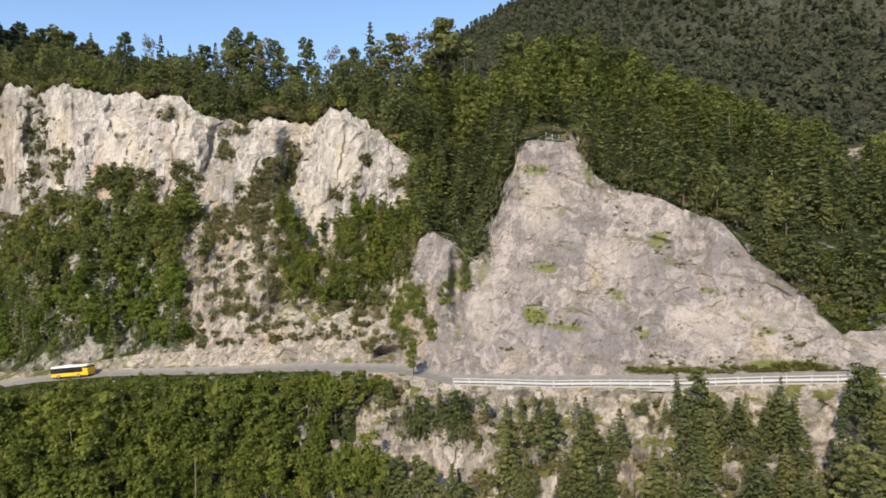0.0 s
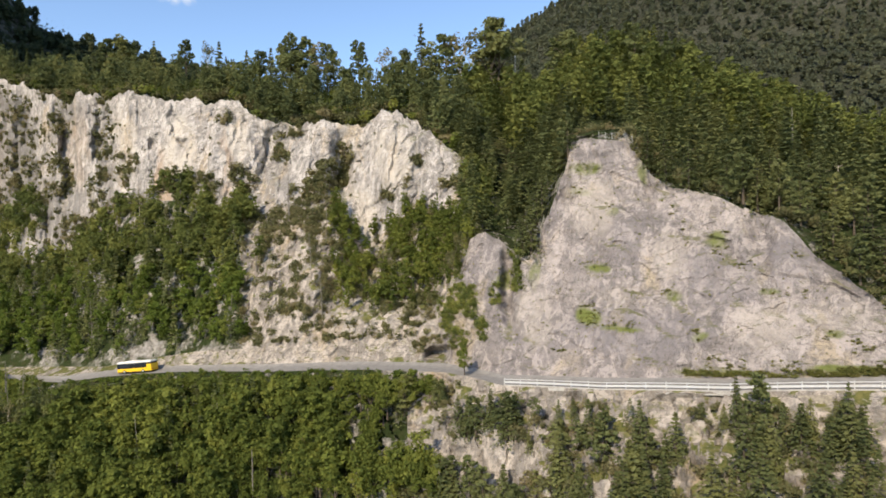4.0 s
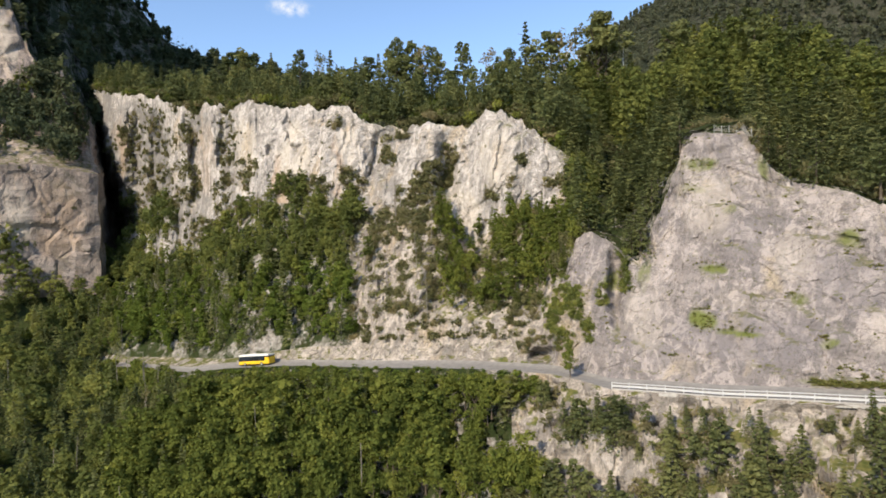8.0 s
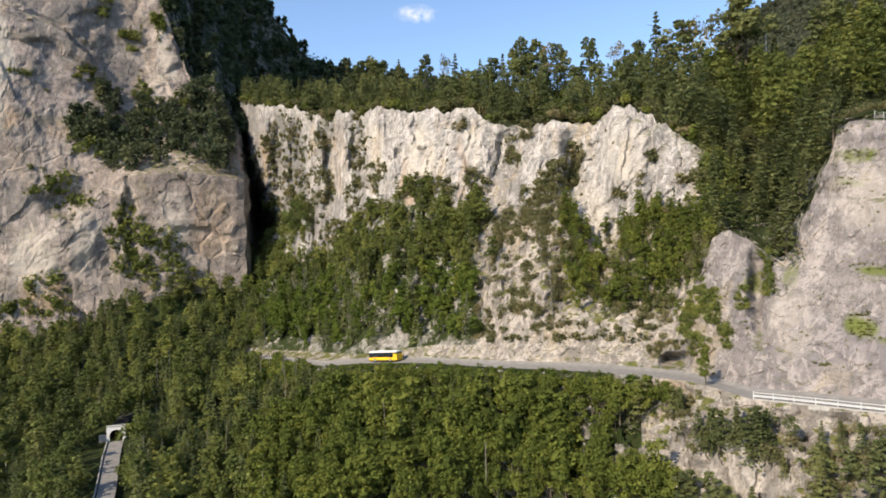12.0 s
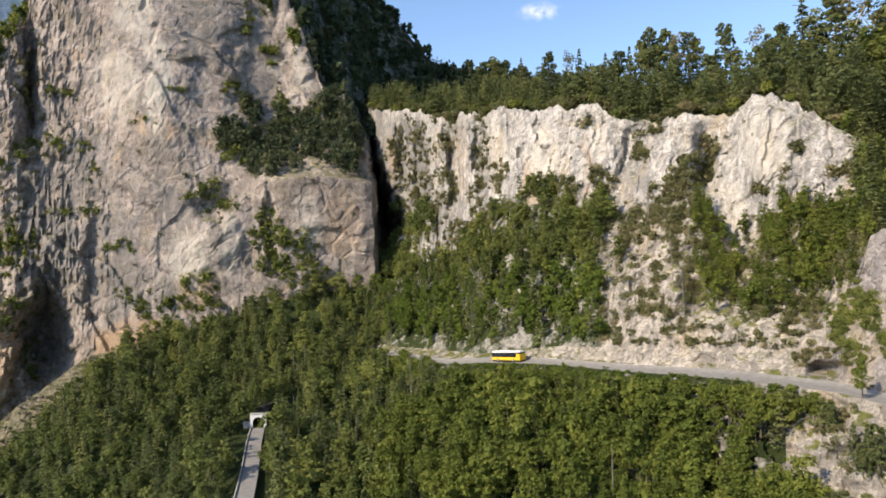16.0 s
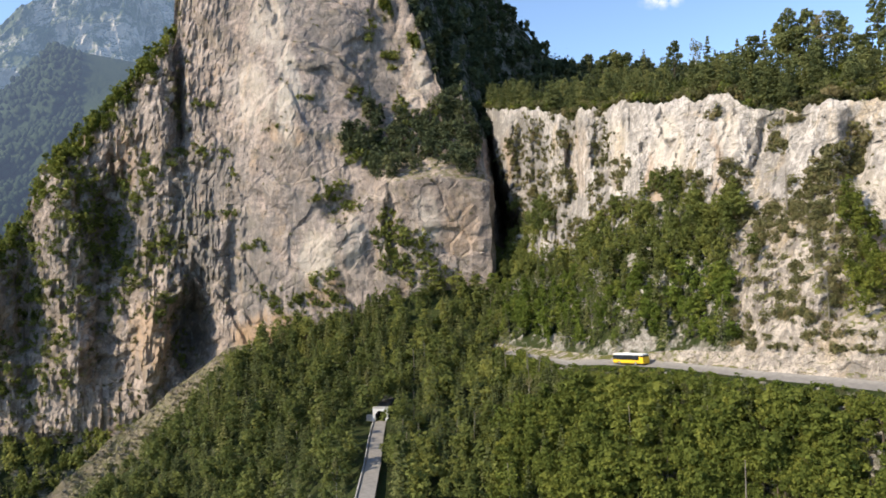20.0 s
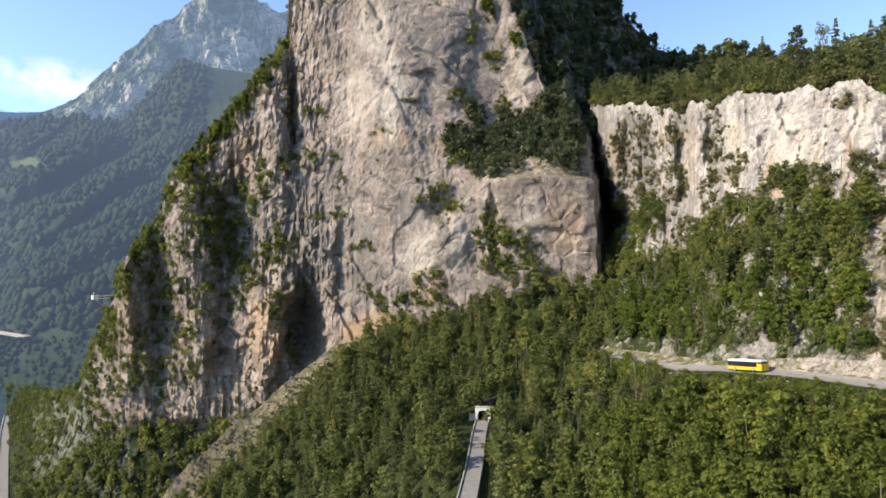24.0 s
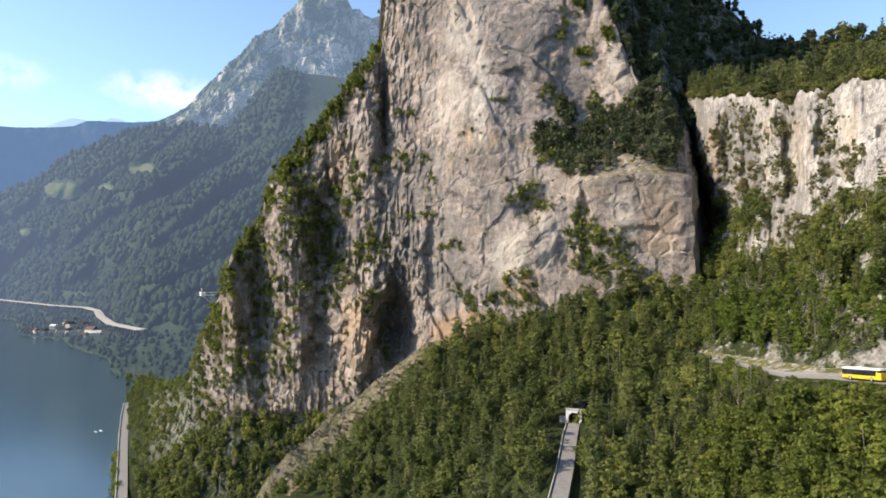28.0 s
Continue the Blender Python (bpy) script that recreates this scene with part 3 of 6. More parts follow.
CLIFF_STAIN = stains(side, [(37.6, 0.13, 2.6, 0.10, 0.75), (35.0, 0.06, 2.5, 0.05, 0.6), (40.0, 0.19, 1.2, 0.05, 0.6), (33.6, 0.19, 0.9, 0.04, 0.5), (31.1, 0.12, 0.6, 0.08, 0.45), (17.6, 0.11, 1.2, 0.06, 0.4), (13.2, 0.10, 0.8, 0.05, 0.5), (28.6, 0.06, 2.0, 0.03, 0.5)],
                     [(33.2, 0.14, 0.9, 0.06, 0.25), (26.8, 0.10, 0.6, 0.05, 0.5), (22.0, 0.13, 0.5, 0.06, 0.5), (39.0, 0.15, 0.6, 0.05, 0.4)],
                     [(25.5, 0.14, 1.4, 0.07, 0.7), (29.8, 0.15, 0.6, 0.05, 0.6), (7.6, 0.15, 2.2, 0.06, 0.6), (10.8, 0.06, 1.6, 0.05, 0.5), (21.2, 0.17, 1.0, 0.05, 0.6)])
tagged(side.piece("cliff_upper", 7, 8, M_WHITE, 0.8, 41, stain=CLIFF_STAIN), "fluted white limestone cliff below the wood", "cliff", kind="structure")
tagged(side.piece("plateau", 8, 10, M_FLOOR), "wooded top above the cliffs", "hillside", kind="structure")

# the road itself lies on the bench between verge and rock
M_ROAD = plain("grey_asphalt", (0.26, 0.245, 0.225), 0.9, 0.2, 0, 0.25, 1.2)
tagged(side.piece("road", 3, 5, M_ROAD, smooth=True), "narrow grey mountain road cut into the slope", "road", kind="structure")

# the great massif across the gorge
# hill in front of it, with the lower road
HTOE = [(40, 70, -2.2), (95, 120, -1.27)]
HLOW = [(40, 138, -0.42), (47, 146, -0.405), (49, 148, -0.385), (52, 148, -0.372), (54, 152, -0.385), (60, 190, -0.39), (70, 235, -0.375), (76.5, 262, -0.345), (82, 280, -0.40), (95, 300, -0.55)]
HMID = [(40, 190, -0.255), (46, 200, -0.258), (50.5, 218, -0.250), (52, 222, -0.252), (56, 238, -0.24), (63, 262, -0.215), (68, 275, -0.245), (72, 280, -0.297), (75, 283, -0.34), (76.5, 285, -0.365), (82, 300, -0.43), (95, 320, -0.52)]
HSCREE = [(40, 225, -0.200), (45, 245, -0.185), (50.5, 260, -0.180), (56, 285, -0.17), (62.5, 316, -0.148), (65, 308, -0.190), (67.2, 300, -0.232), (69, 295, -0.264), (71.5, 291, -0.305), (74.7, 286, -0.350), (76.5, 290, -0.355), (82, 304, -0.435), (95, 324, -0.51)]
HTOP = [(40, 262, -0.150), (45, 285, -0.125), (50, 300, -0.115), (55, 318, -0.125), (60, 335, -0.126), (63.3, 338, -0.125), (66.3, 328, -0.163), (69.2, 318, -0.203), (72.1, 310, -0.2375),
        (74.9, 300, -0.279), (77.2, 296, -0.315), (82, 310, -0.44), (95, 330, -0.50)]
HBACK = [(40, 340, -0.012), (43, 330, -0.022), (46, 325, -0.030), (50, 328, -0.060), (54, 345, -0.105), (60, 372, -0.15), (63.3, 385, -0.18), (67.2, 395, -0.24), (71, 400, -0.30), (76.5, 400, -0.38), (95, 400, -0.46)]
hill = Land(40, 95, 0.25, [HTOE, HLOW, HMID, HSCREE, HTOP, HBACK], [10, 24, 16, 12, 12])
HP = hill.points().reshape(-1, 3)
hill.Z = hill.Z + hill.band(1, 4, 0.25) * 2.2 * on(hill, fbm(HP, 25, 4, 41)) * np.clip(np.abs(hill.B - 51.3) / 2.5, 0, 1)
hill.Z = hill.Z + hill.band(2, 5, 0.2, 60, 80, 1.0) * 2.6 * on(hill, fbm(HP, 9, 5, 43, 0.6))
tagged(hill.piece("wooded_hill", 0, 3, M_SLOPE), "wooded hill below the great cliff", "hillside", kind="structure")
tagged(hill.piece("hill_crest", 3, 4, M_SLOPE, 40, 61.5), "wooded crest of the hill", "hillside", kind="structure")
tagged(hill.piece("scree", 3, 4, M_SCREE, 61.5, 95), "grassy scree running down below the cliff", "scree", kind="structure")
tagged(hill.piece("hill_back", 4, 5, M_SLOPE), "hidden back of the hill", "hillside", kind="structure")

MDEEP = [(36, 500, -0.31), (60, 340, -0.44), (70, 370, -0.41), (80, 400, -0.375), (86, 430, -0.3495), (88, 435, -0.346), (92, 440, -0.345)]
MFOOT = [(36, 520, -0.10), (40.3, 330, -0.10), (40.6, 312, -0.05), (47, 318, -0.07), (53, 332, -0.10), (58, 345, -0.14), (63, 366, -0.16), (67, 385, -0.20), (71, 405, -0.235), (75, 425, -0.240), (80, 445, -0.225),
         (83.5, 470, -0.255), (86.5, 480, -0.300), (88, 470, -0.3106), (92, 470, -0.3106)]
MBLOCK = [(36, 530, 0.10), (40.0, 430, 0.112), (40.45, 330, 0.112), (40.6, 310, 0.112), (45.2, 312, 0.122), (49.9, 318, 0.116), (51, 330, 0.10), (56, 342, 0.02), (60, 355, -0.03), (66, 392, -0.06), (67.5, 395, -0.06),
          (71, 410, -0.07), (75, 425, -0.10), (77.6, 440, -0.11), (80, 448, -0.13), (83.5, 480, -0.200), (86.5, 560, -0.246), (88, 540, -0.2704), (92, 540, -0.2704)]
MSHELF = [(36, 540, 0.20), (40, 440, 0.135), (40.9, 330, 0.125), (43, 338, 0.15), (45, 345, 0.165), (47, 345, 0.165), (51.1, 338, 0.145), (56, 350, 0.15), (61, 365, 0.13), (67, 398, 0.12), (72, 415, 0.10), (76, 432, 0.09),
          (77.4, 442, 0.055), (80.2, 455, 0.000), (81, 462, -0.053), (82.5, 478, -0.115), (83.5, 495, -0.180), (85, 560, -0.195), (86.5, 640, -0.209), (88, 620, -0.2347), (92, 620, -0.2347)]
MTOP = [(36, 640, 0.16), (40, 450, 0.15), (41, 352, 0.165), (43, 354, 0.245), (44.6, 357, 0.240), (45.4, 362, 0.285), (46.3, 368, 0.325), (48, 378, 0.388), (51, 392, 0.46), (53, 400, 0.52), (60, 410, 0.60), (66.7, 426, 0.50), (67.1, 426, 0.42), (67.4, 420, 0.323), (70.2, 424, 0.264), (72.6, 430, 0.203), (75, 438, 0.152), (76.7, 446, 0.125),
        (77.4, 452, 0.083), (78, 456, 0.052), (80.2, 470, 0.008), (81, 476, -0.046), (82.5, 490, -0.107), (83.5, 510, -0.168), (85, 600, -0.178), (86.5, 740, -0.181), (88, 720, -0.2014), (92, 720, -0.2014)]
MBACK = [(36, 700, 0.22), (39, 640, 0.30), (42, 600, 0.42), (46, 570, 0.52), (53, 560, 0.60), (60, 640, 0.60), (67, 600, 0.30), (76, 580, 0.06), (83, 600, -0.18), (85, 800, -0.175), (86.5, 960, -0.158), (88, 980, -0.151), (92, 980, -0.151)]
massif = Land(38.0, 89.5, 0.11, [MDEEP, MFOOT, MBLOCK, MSHELF, MTOP, MBACK], [24, 76, 64, 110, 14])
MP = massif.points().reshape(-1, 3)
massif.B = massif.B + 0.45 * on(massif, fbm(MP, (9, 9, 16), 5, 331, 0.6)) * np.exp(-((massif.B - 40.7) / 1.2) ** 2)     # ragged corner over the gorge
MP = massif.points().reshape(-1, 3)
face_w = massif.band(1, 4, 0.04, 30, 82, 2.0)
mwarp = np.stack([fbm(MP, 26, 4, 45), fbm(MP, 26, 4, 46), fbm(MP, 26, 4, 47)], -1)
m_block, m_block_edge = facets(leaning(MP, 0.35, 0.3) + mwarp * 12, (34, 34, 30), 53)
m_slab, m_slab_edge = facets(leaning(MP, -0.4, 0.2) + mwarp * 6, (11, 11, 9), 59)
m_chip, m_chip_edge = facets(MP + mwarp * 3, (4.2, 4.2, 5), 67)
m_block, m_slab = (m_block + 0.4) * np.clip(m_block_edge / 0.10, 0.3, 1), (m_slab + 0.4) * np.clip(m_slab_edge / 0.14, 0, 1)
m_block, m_slab, m_chip = on(massif, m_block), on(massif, m_slab), on(massif, m_chip)
m_flute = on(massif, fbm(MP + mwarp * 2, (3.6, 3.6, 20), 4, 61, 0.55, True))
m_swell = on(massif, fbm(MP, (18, 18, 14), 5, 73, 0.55))
m_strata = on(massif, fbm(leaning(MP, 0.6, 0.0) + mwarp * 4, (60, 60, 7), 4, 79, 0.5))
m_fine = on(massif, fbm(MP, (3, 3, 3), 5, 71, 0.6))
organ = np.exp(-(((massif.B - 66) / 3.2) ** 2 + ((massif.grad() + 0.02) / 0.07) ** 2))
front = np.clip((massif.B - 40.6) / 0.8, 0, 1)
BUTTRESS = [(66.2, -0.105, 1.6, 0.060, -32.0), (69.4, -0.12, 1.3, 0.080, 20.0), (67.6, -0.03, 1.0, 0.035, 9.0), (72.0, 0.128, 0.35, 0.030, -10.0), (71.9, 0.06, 1.3, 0.08, -16.0), (75.2, 0.045, 1.6, 0.075, 10.0), (72.8, -0.10, 0.8, 0.09, -8.0), (74.8, -0.12, 1.0, 0.07, 8.0), (77.7, -0.07, 0.9, 0.10, -12.0),
            (80.2, -0.05, 0.9, 0.07, 8.0), (54.1, 0.075, 1.3, 0.02, -8.0), (53.6, 0.03, 2.4, 0.045, 7.0), (49.6, 0.05, 0.6, 0.06, -7.0), (50.0, 0.26, 2.6, 0.12, -8.0), (58.5, 0.24, 3.0, 0.10, 8.0), (63, 0.0, 0.6, 0.09, -5.0), (66.8, 0.225, 0.38, 0.070, -11.0), (68.5, 0.2, 1.2, 0.11, 10.0)]
massif.R = massif.R - face_w * (3.0 * m_block + 0.7 * m_slab + 0.28 * m_chip + 0.35 * m_fine + 0.6 * m_swell + 0.8 * m_strata + (0.12 + 3.0 * organ) * m_flute) * (0.25 + 0.75 * front) - face_w * relief(massif, BUTTRESS)
rough = np.clip((massif.B - 61.5) / 4, 0, 1)          # the lake side of the wall is cut up by gullies
massif.R = massif.R - face_w * rough * (4.0 * m_block + 2.0 * m_swell + 1.3 * m_slab + 0.5 * m_chip + 2.6 * m_flute)
massif.R = massif.R - massif.band(0, 1, 0.2) * 5 * m_block
massif.Z = massif.Z + np.exp(-((massif.V - massif.mark[4]) / 9.0) ** 2) * np.clip((60 - massif.B) / 5, 0, 1) * (7.0 * m_swell + 5.0 * m_slab)
massif.Z = massif.Z + massif.band(3, 5, 0.3, 66, 82, 3) * 3.0 * m_slab
ashore = np.clip((np.interp(massif.R, (430, 600, 700, 830, 960), (89.0, 88.95, 88.55, 87.9, 86.7)) + 0.35 * on(massif, fbm(MP, 60, 4, 311)) - massif.B) / 0.25, 0, 1)
massif.Z = massif.Z * ashore - 4.0 * (1 - ashore)
tagged(massif.piece("massif_skirt", 0, 1, M_FLOOR), "wooded foot of the massif falling to the lake", "hillside", kind="structure")
# greys near bearing 66 also paint the shade of recess and flutes
MASSIF_STAIN_SHADE = stains(massif, [(66.2, 0.04, 2.8, 0.10, 0.85), (54.6, 0.33, 2.8, 0.06, 0.6), (61.5, 0.0, 2.2, 0.10, 0.55), (72.0, 0.05, 3.5, 0.10, 0.6), (64.0, 0.13, 3.0, 0.05, 0.5), (50.0, 0.28, 1.4, 0.07, 0.5), (78.5, -0.05, 3.0, 0.14, 0.5),
                                (57.0, 0.10, 2.5, 0.05, 0.35), (66.5, -0.10, 1.6, 0.06, 0.8)],
                      [(60.3, -0.105, 3.2, 0.035, 0.9), (43.4, 0.05, 1.8, 0.06, 0.32), (58.5, 0.19, 2.2, 0.018, 0.6), (69.2, -0.11, 1.3, 0.07, 0.6), (55.6, -0.05, 1.6, 0.04, 0.6), (73.5, 0.20, 1.5, 0.05, 0.5), (79.5, -0.10, 1.0, 0.08, 0.5), (71.0, 0.14, 1.2, 0.06, 0.4)],
                      [(58.6, 0.25, 1.3, 0.10, 0.7), (56.0, 0.0, 1.6, 0.05, 0.6), (47.0, 0.28, 1.0, 0.06, 0.5), (61.5, 0.24, 1.6, 0.06, 0.45), (46.6, 0.06, 1.4, 0.05, 0.5), (53.0, 0.02, 1.2, 0.05, 0.5), (59.8, 0.36, 2.0, 0.06, 0.5)])
tagged(massif.piece("massif_cliff", 1, 4, M_MASSIF, 38, 82.5, stain=MASSIF_STAIN_SHADE), "huge grey and ochre limestone wall with ledges", "cliff", kind="structure")
tagged(massif.piece("lake_bank", 1, 4, M_FLOOR, 82.5, 89.5), "wooded bank along the lake road", "hillside", kind="structure")
tagged(massif.piece("massif_back", 4, 5, M_FLOOR), "wooded back of the massif", "hillside", kind="structure")

# steep wooded flank behind the gorge
FLOOT = [(14, 520, 0.16), (30, 500, 0.20), (37, 500, 0.16), (44, 520, 0.20), (48, 540, 0.30)]
FRIDGE = [(14, 760, 0.20), (24, 720, 0.262), (28, 690, 0.274), (31.2, 660, 0.284), (34, 640, 0.292), (35.6, 620, 0.304), (37.6, 610, 0.344), (39.6, 600, 0.397), (44, 590, 0.52), (48, 590, 0.60)]
FBACK = [(14, 1000, 0.10), (48, 900, 0.30)]
flank = Land(14, 48, 0.5, [FLOOT, FRIDGE, FBACK], [24, 4])
flank.Z = flank.Z + flank.band(0, 2, 0.3) * 6 * on(flank, fbm(flank.points().reshape(-1, 3), 40, 4, 81))
tagged(flank.piece("shaded_flank", 0, 2, M_FLOOR), "dark wooded flank behind the gorge", "hillside", kind="structure")

# high wooded hill on the other end
RFOOT = [(-75, 640, 0.03), (-35, 600, 0.06), (-24, 600, 0.12), (-12, 620, 0.18), (0, 660, 0.18), (10, 700, 0.13)]
RMID = [(-75, 1000, 0.30), (-35, 980, 0.26), (-24, 960, 0.27), (-12, 980, 0.28), (-2, 1100, 0.27), (10, 1150, 0.16)]
RRIDGE = [(-75, 1800, 0.66), (-35, 1720, 0.62), (-20, 1660, 0.50), (-12, 1600, 0.412), (-7, 1560, 0.370), (-5, 1540, 0.352), (-2.2, 1520, 0.322), (-1, 1520, 0.300), (1, 1520, 0.26), (5, 1520, 0.19), (10, 1520, 0.14)]
RBACK = [(-75, 2400, 0.50), (10, 2200, 0.10)]
ridge = Land(-75, 10, 0.5, [RFOOT, RMID, RRIDGE, RBACK], [24, 40, 4])
ridge.Z = ridge.Z + ridge.band(0, 3, 0.25) * 16 * on(ridge, fbm(ridge.points().reshape(-1, 3), 120, 5, 91))
tagged(ridge.piece("forest_mountain", 0, 3, M_HIGHFLOOR), "high mountainside covered in dark mixed forest", "mountain", kind="structure")

# far shore, with the valley road
SHORE_LINE = [(70, 900), (84, 900), (86.5, 947), (87.6, 965), (88.9, 1010), (89.2, 1040), (89.35, 1180), (90.6, 1260), (91.8, 1370), (92.2, 1480), (92.5, 1575), (93.6, 1600), (95.2, 1700), (95.5, 2200), (97, 2300), (110, 3200)]
SHORE_B = np.arange(70, 110.01, 0.1)
SHORE_R = np.interp(SHORE_B, *zip(*SHORE_LINE)) + 14 * np.sin(SHORE_B * 9.0) * np.sin(SHORE_B * 3.7 + 1)
SHORE = [(b, r, (1.0 - LAKE_DEPTH) / r) for b, r in zip(SHORE_B, SHORE_R)]
FARLOW = [(70, 1000, -0.12), (84, 1250, -0.100), (87, 1400, -0.092), (90, 2120, -0.060), (93, 2450, -0.051), (96, 2950, -0.043), (110, 3300, -0.03)]
FARMID = [(70, 1700, 0.10), (80, 1800, 0.06), (86, 2000, 0.05), (90, 2500, 0.04), (96, 3250, 0.025), (110, 3600, 0.02)]
FARTOP = [(70, 2600, 0.28), (76, 2600, 0.29), (78.5, 2600, 0.236), (80.2, 2600, 0.197), (83.9, 2650, 0.199), (85.6, 2700, 0.194), (87.7, 2800, 0.187), (89.3, 2900, 0.173), (91.6, 3050, 0.152), (94.3, 3300, 0.112), (96.3, 3500, 0.092), (110, 3900, 0.05)]
far = Land(70, 110, 0.1, [[(b, r * 0.985, -LAKE_DEPTH * 1.03 / (r * 0.985)) for b, r, e in SHORE], SHORE, FARLOW, FARMID, FARTOP], [3, 20, 50, 50])
FP = far.points().reshape(-1, 3)
slant = far.grad() + 0.0095 * far.B                    # side valleys down to the lake, slanted to fit the camera's view
spurs = np.abs(np.sin(slant * 48 + 2.6 * on(far, fbm(FP, (500, 500, 400), 4, 107)))) - 0.6
far.R = far.R - far.band(2, 4, 0.25) * 190 * spurs * np.clip((far.B - 74) / 6, 0, 1)
far.R = far.R - far.band(2, 4, 0.2) * (110 * on(far, fbm(FP, (260, 260, 300), 5, 101)) + 24 * on(far, fbm(FP, (60, 60, 60), 4, 103)))

PFOOT = [(60, 3300, 0.05), (90, 3300, 0.05)]
PMID = [(60, 3400, 0.20), (76, 3350, 0.20), (81, 3400, 0.175), (90, 3500, 0.15)]
PTOP = [(60, 4000, 0.40), (66, 3950, 0.385), (68.1, 3900, 0.374), (69.6, 3880, 0.380), (70.2, 3860, 0.402), (71, 3850, 0.425), (73, 3850, 0.425), (74.2, 3840, 0.398), (76.1, 3800, 0.357), (79.9, 3780, 0.297),
        (83.5, 3760, 0.222), (86, 3800, 0.196), (90, 3900, 0.15)]
peak = Land(60, 90, 0.1, [PFOOT, PMID, PTOP], [10, 130])
PP = peak.points().reshape(-1, 3)
peak.R = peak.R - peak.band(0, 2, 0.05) * (220 * on(peak, fbm(PP, (420, 420, 700), 6, 111, 0.55, True)) + 40 * on(peak, fbm(PP, (90, 90, 200), 4, 117, 0.6, True)))

RANGE = [(76, 4300, 0.0), (110, 4300, 0.0)]
RANGET = [(76, 4650, 0.215), (84.8, 4650, 0.203), (88, 4650, 0.196), (90.8, 4650, 0.195), (91.6, 4650, 0.188), (94.2, 4650, 0.182), (96.3, 4650, 0.180), (110, 4650, 0.17)]
hills = Land(76, 110, 0.1, [RANGE, RANGET], [24])
hills.R = hills.R - 160 * on(hills, fbm(hills.points().reshape(-1, 3), 420, 5, 121, 0.55))
SNOW = [(76, 4860, 0.18), (110, 4860, 0.15)]
SNOWT = [(76, 4900, 0.200), (85.2, 4900, 0.2075), (86.2, 4900, 0.199), (87.1, 4900, 0.202), (87.6, 4900, 0.197), (88.3, 4900, 0.2015), (89.0, 4900, 0.203), (89.8, 4900, 0.195), (90.8, 4900, 0.197), (91.7, 4900, 0.1985), (92.6, 4900, 0.192),
         (94, 4900, 0.180), (110, 4900, 0.16)]
snow = Land(76, 110, 0.1, [SNOW, SNOWT], [10])
snow.Z = snow.Z + snow.band(0, 1, 0.5) * 20


def haze_glow_material(name, wood_a, wood_b, rock, rocky, air):
    """Far land; the blue haze of kilometres of air is put in as emission."""
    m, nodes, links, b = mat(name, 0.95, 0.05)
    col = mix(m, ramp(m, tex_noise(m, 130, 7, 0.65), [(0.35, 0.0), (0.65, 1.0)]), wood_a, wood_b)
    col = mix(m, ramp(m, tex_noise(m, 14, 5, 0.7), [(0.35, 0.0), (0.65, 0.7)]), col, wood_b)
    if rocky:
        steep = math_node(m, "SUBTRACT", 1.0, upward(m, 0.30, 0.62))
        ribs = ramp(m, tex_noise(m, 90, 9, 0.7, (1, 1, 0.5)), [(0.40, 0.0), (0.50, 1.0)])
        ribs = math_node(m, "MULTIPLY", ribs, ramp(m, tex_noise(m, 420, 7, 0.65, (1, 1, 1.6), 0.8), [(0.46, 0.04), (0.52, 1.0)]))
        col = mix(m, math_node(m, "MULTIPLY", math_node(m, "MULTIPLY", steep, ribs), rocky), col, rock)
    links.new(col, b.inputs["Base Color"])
    # painted haze: a blue glow that grows with distance
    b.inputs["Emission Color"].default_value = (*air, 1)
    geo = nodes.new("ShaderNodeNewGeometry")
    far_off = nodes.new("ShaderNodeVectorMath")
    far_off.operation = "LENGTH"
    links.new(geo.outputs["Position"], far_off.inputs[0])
    haze_glow = nodes.new("ShaderNodeMapRange")
    haze_glow.inputs["From Min"].default_value, haze_glow.inputs["From Max"].default_value = 900.0, 3600.0
    haze_glow.inputs["To Min"].default_value, haze_glow.inputs["To Max"].default_value = 0.42, 1.35
    links.new(far_off.outputs["Value"], haze_glow.inputs["Value"])
    links.new(haze_glow.outputs[0], b.inputs["Emission Strength"])
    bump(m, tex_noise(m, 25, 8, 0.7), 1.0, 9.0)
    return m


# the last colour of each is its emitted haze
M_FAR = haze_glow_material("far_forest", (0.022, 0.037, 0.019), (0.036, 0.052, 0.026), (0.3, 0.3, 0.3), 0, (0.047, 0.060, 0.094))
M_PEAK = haze_glow_material("far_peak", (0.030, 0.044, 0.024), (0.070, 0.080, 0.040), (0.34, 0.31, 0.28), 0.95, (0.048, 0.068, 0.102))
M_RANGE = haze_glow_material("far_range", (0.022, 0.034, 0.022), (0.032, 0.044, 0.028), (0.3, 0.3, 0.3), 0, (0.050, 0.082, 0.148))
M_SNOW = haze_glow_material("far_snow_range", (0.2, 0.22, 0.24), (0.3, 0.31, 0.33), (0.3, 0.3, 0.3), 0, (0.17, 0.23, 0.31))
tagged(far.piece("hazed_shore", 0, 4, M_FAR, smooth=True), "hazy wooded mountainside along the lake", "mountain", kind="structure")
tagged(peak.piece("hazed_peak", 0, 2, M_PEAK), "distant rocky peak in blue haze", "mountain", kind="structure")
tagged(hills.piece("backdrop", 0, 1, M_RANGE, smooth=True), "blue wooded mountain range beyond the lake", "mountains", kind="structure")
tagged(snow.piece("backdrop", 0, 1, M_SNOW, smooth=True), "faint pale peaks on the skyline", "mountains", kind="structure")

